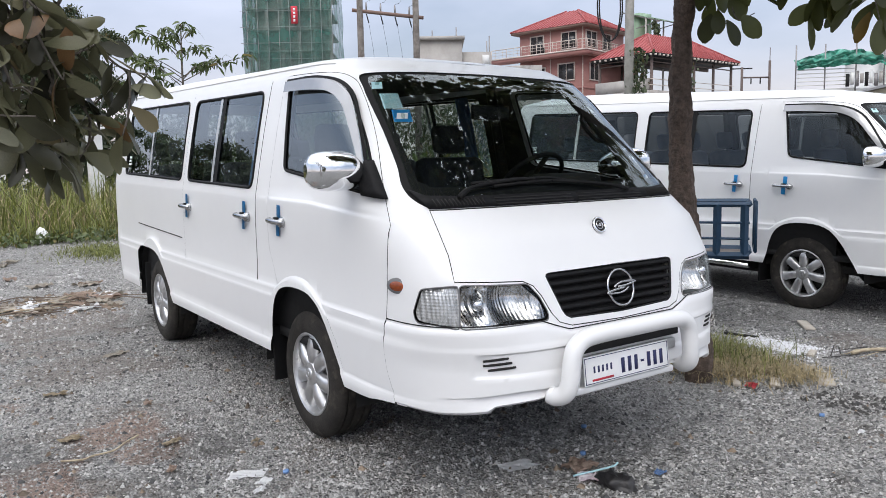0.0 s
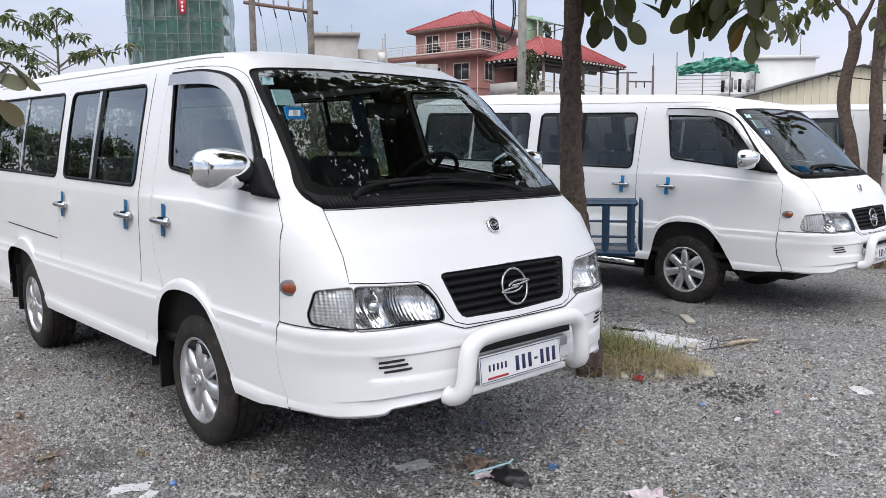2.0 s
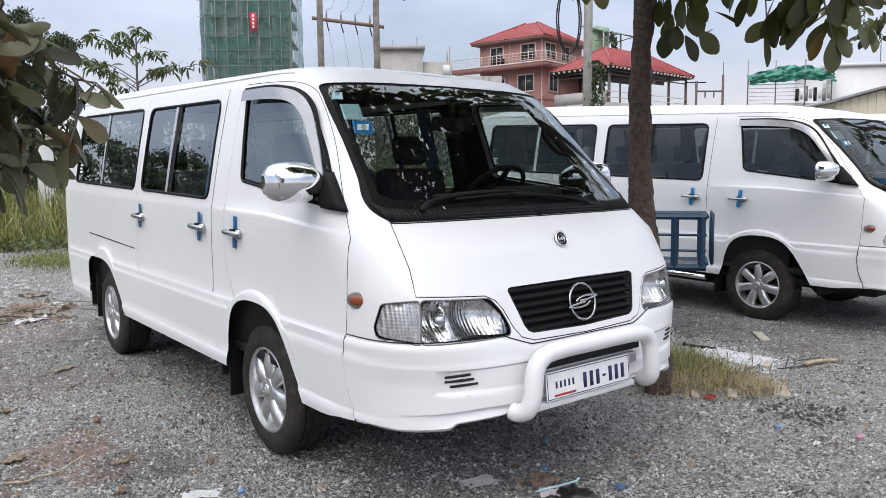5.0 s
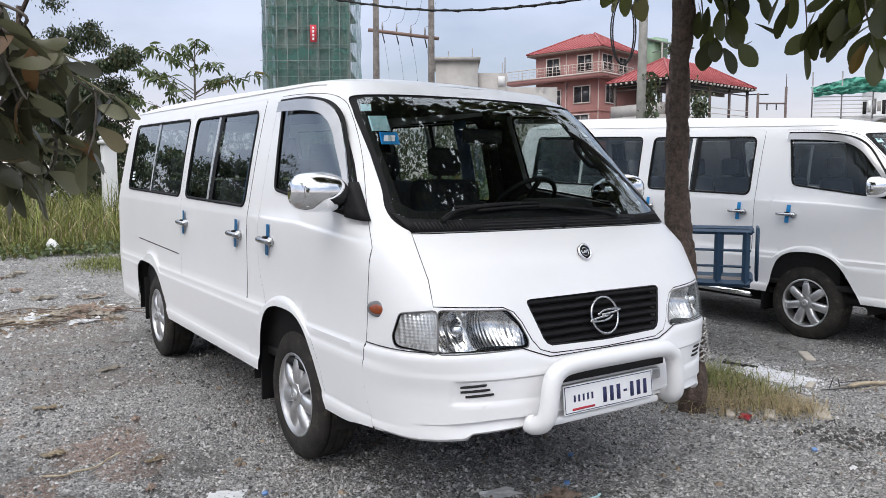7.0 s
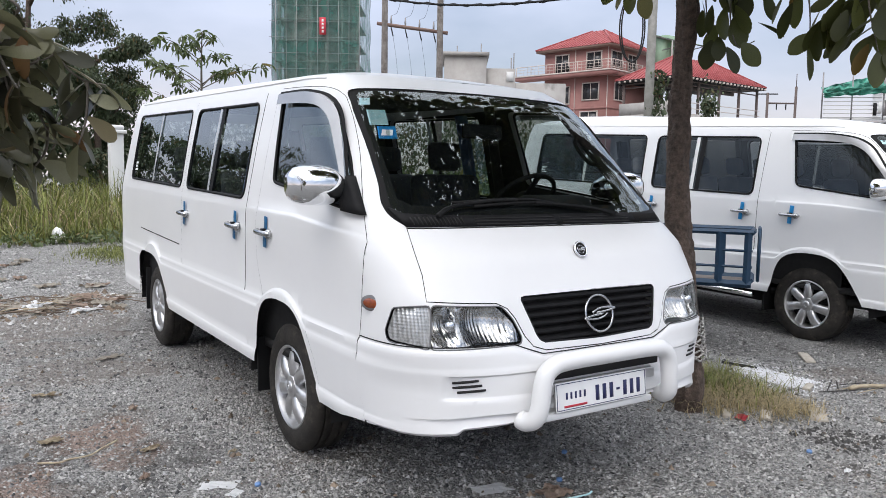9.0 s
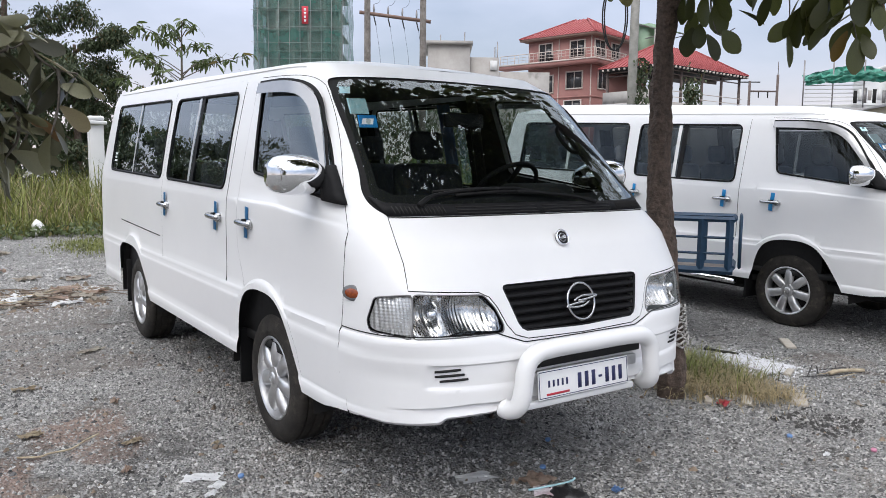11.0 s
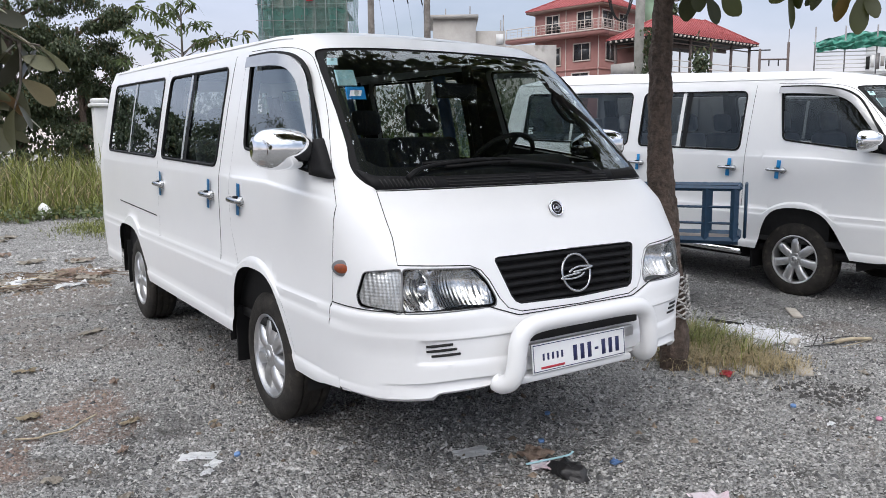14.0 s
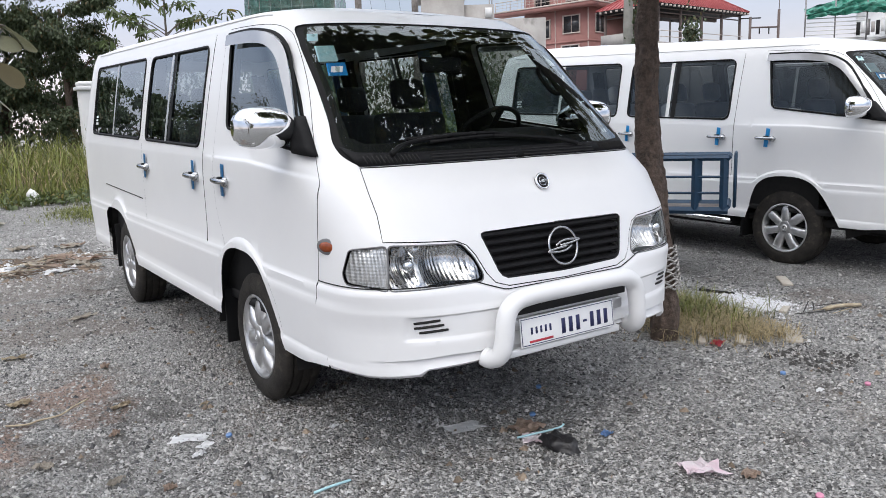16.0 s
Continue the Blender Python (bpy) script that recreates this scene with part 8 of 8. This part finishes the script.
stick("plastic_strip", "pale cyan plastic strip on the gravel", [(1.146, -1.102, 0.006), (1.145, -1.02, 0.010), (1.137, -0.936, 0.006)], 0.0055, M_STRIP, "plastic strip")
stick("dry_twig", "long pale dry twig on the gravel", [(-0.43, -2.04, 0.01), (-0.37, -1.95, 0.015), (-0.40, -1.90, 0.012), (-0.41, -1.80, 0.012), (-0.47, -1.73, 0.02), (-0.52, -1.65, 0.03)], 0.005, M_STICK)
stick("dry_twig", "pale dry twig beside the grass", [(0.94, 2.95, 0.02), (0.97, 3.08, 0.03), (1.03, 3.25, 0.02)], 0.014, M_STICK)
stick("dark_rod", "thin dark rod lying on the gravel", [(-0.05, 2.85, 0.01), (0.22, 2.92, 0.01)], 0.012, M_DARK, "rod")
stuff("ash", stones(420, (1.25, 1.65), (1.7, 2.15), 0.006, 0.022), M_ASH, "charred black bits on the gravel", "ash")
for i, (x, y, w, d, t) in enumerate(((0.24, 3.57, 0.08, 0.26, 45), (1.15, 2.20, 0.10, 0.22, 35), (0.84, 1.70, 0.05, 0.12, 40), (0.99, 1.89, 0.06, 0.16, 30), (0.75, 2.75, 0.05, 0.14, 20))):
    o = tagged(part("board_scrap", box_bm(-w / 2, w / 2, -d / 2, d / 2, 0, 0.02, bevel=0.004), M_WOODBIT), "short weathered scrap of board on the gravel", "board", "board scraps")
    o.matrix_world = pose(x, y, ground_z(x, y) + 0.002, 3, 2, t)
scrap("red_wrapper", "small red wrapper beside the grass", "wrapper", 0.93, 1.73, 0.07, 0.11, M_RED, 20, 11, 0.012)
scrap("white_dish", "flat white plastic lid on the gravel", "lid", 2.03, 2.50, 0.10, 0.16, M_PAPER, 40, 13, 0.004)
for i in range(40):
    y = rng.uniform(-2.6, -0.75)
    x = rng.gauss(-5.3, 0.3) if i % 2 else rng.uniform(-10.5, -4.8)
    mt = rng.choice((M_WOODBIT, M_CARD, M_PAPER2, M_WOODBIT, M_PAPER, M_DEADWOOD))
    scrap("debris_scrap", "flattened scrap of board or cloth in the rubble", "debris", x, y, rng.uniform(0.10, 0.30), rng.uniform(0.12, 0.32), mt, rng.uniform(0, 90), 20 + i, 0.045)
for i in range(34):
    x, y = rng.gauss(-5.4, 0.35), rng.uniform(-2.8, -0.9)
    a = rng.uniform(0.9, 2.2)
    ln = rng.uniform(0.3, 0.8)
    stick("dry_branch", "dry brown branch in the rubble", [(x, y, 0.02), (x + ln * 0.35 * math.cos(a) + rng.gauss(0, 0.06), y + ln * 0.35 * math.sin(a), 0.05), (x + ln * 0.7 * math.cos(a) + rng.gauss(0, 0.06), y + ln * 0.7 * math.sin(a), 0.03), (x + ln * math.cos(a), y + ln * math.sin(a), 0.02)], rng.uniform(0.003, 0.008), M_DEADWOOD if i % 5 else M_STICK, "branch")
b = bmesh.new()
bmesh.ops.create_icosphere(b, subdivisions=3, radius=1.0)
for v in b.verts:
    k = 1 + 0.25 * noise.noise(v.co * 2)
    v.co = Vector((v.co.x * 0.14 * k, v.co.y * 0.14 * k, max(-0.05, v.co.z * 0.26 * k)))
ob = tagged(part("white_bag", b, M_PAPER), "knotted white plastic bag at the edge of the weeds", "bag")
ob.matrix_world = pose(-13.4, -0.55, 0.04)

stuff("lime_dust", stones(1500, (0.14, 0.70), (2.68, 2.98), 0.006, 0.020), M_LIME, "white lime dust on the gravel beside the grass", "lime")
stuff("lime_dust", stones(500, (0.0, 0.85), (2.55, 3.12), 0.005, 0.016), M_LIME, "thin scatter of white lime dust on the gravel", "lime")
for i in range(9):
    a = rng.uniform(0.8, 2.2)
    x, y = 0.90 + rng.gauss(0, 0.06), 2.95 + rng.gauss(0, 0.10)
    ln = rng.uniform(0.1, 0.26)
    stick("dark_twig", "charred twig in a small heap on the gravel", [(x, y, 0.015), (x + ln * math.cos(a), y + ln * math.sin(a), rng.uniform(0.01, 0.05))], rng.uniform(0.002, 0.005), M_ASH if i % 3 else M_STICK, "twig")

for i, (x, y, w, d, t) in enumerate(((-0.35, -1.52, 0.05, 0.09, 20), (0.02, -1.62, 0.04, 0.07, 60), (0.20, -1.95, 0.05, 0.08, -30), (-0.75, -1.95, 0.07, 0.11, 10), (-1.15, -1.45, 0.05, 0.10, 70), (0.55, -1.72, 0.03, 0.08, 40), (-1.7, -1.9, 0.06, 0.14, -15), (0.75, -1.55, 0.03, 0.05, 0), (-2.6, -1.35, 0.08, 0.20, 35), (-0.1, -1.15, 0.03, 0.06, 50))):
    scrap("dry_leaf", "curled dry tan leaf on the gravel", "leaf litter", x, y, w, d, (M_STICK, M_CARD, M_WOODBIT)[i % 3], t, 70 + i, 0.02)
for i, (x, y, w, d, t) in enumerate(((1.75, 1.45, 0.03, 0.06, 15), (1.40, 2.45, 0.04, 0.09, 60), (1.9, 2.1, 0.03, 0.05, -20), (1.05, 1.85, 0.04, 0.10, 35), (2.3, 1.3, 0.03, 0.05, 80), (1.6, 2.8, 0.05, 0.12, 10), (0.60, -0.75, 0.03, 0.05, 25))):
    scrap("paper_scrap", "small torn scrap of pale paper on the gravel", "paper", x, y, w, d, (M_PAPER, M_WOODBIT)[i % 2], t, 90 + i, 0.012)
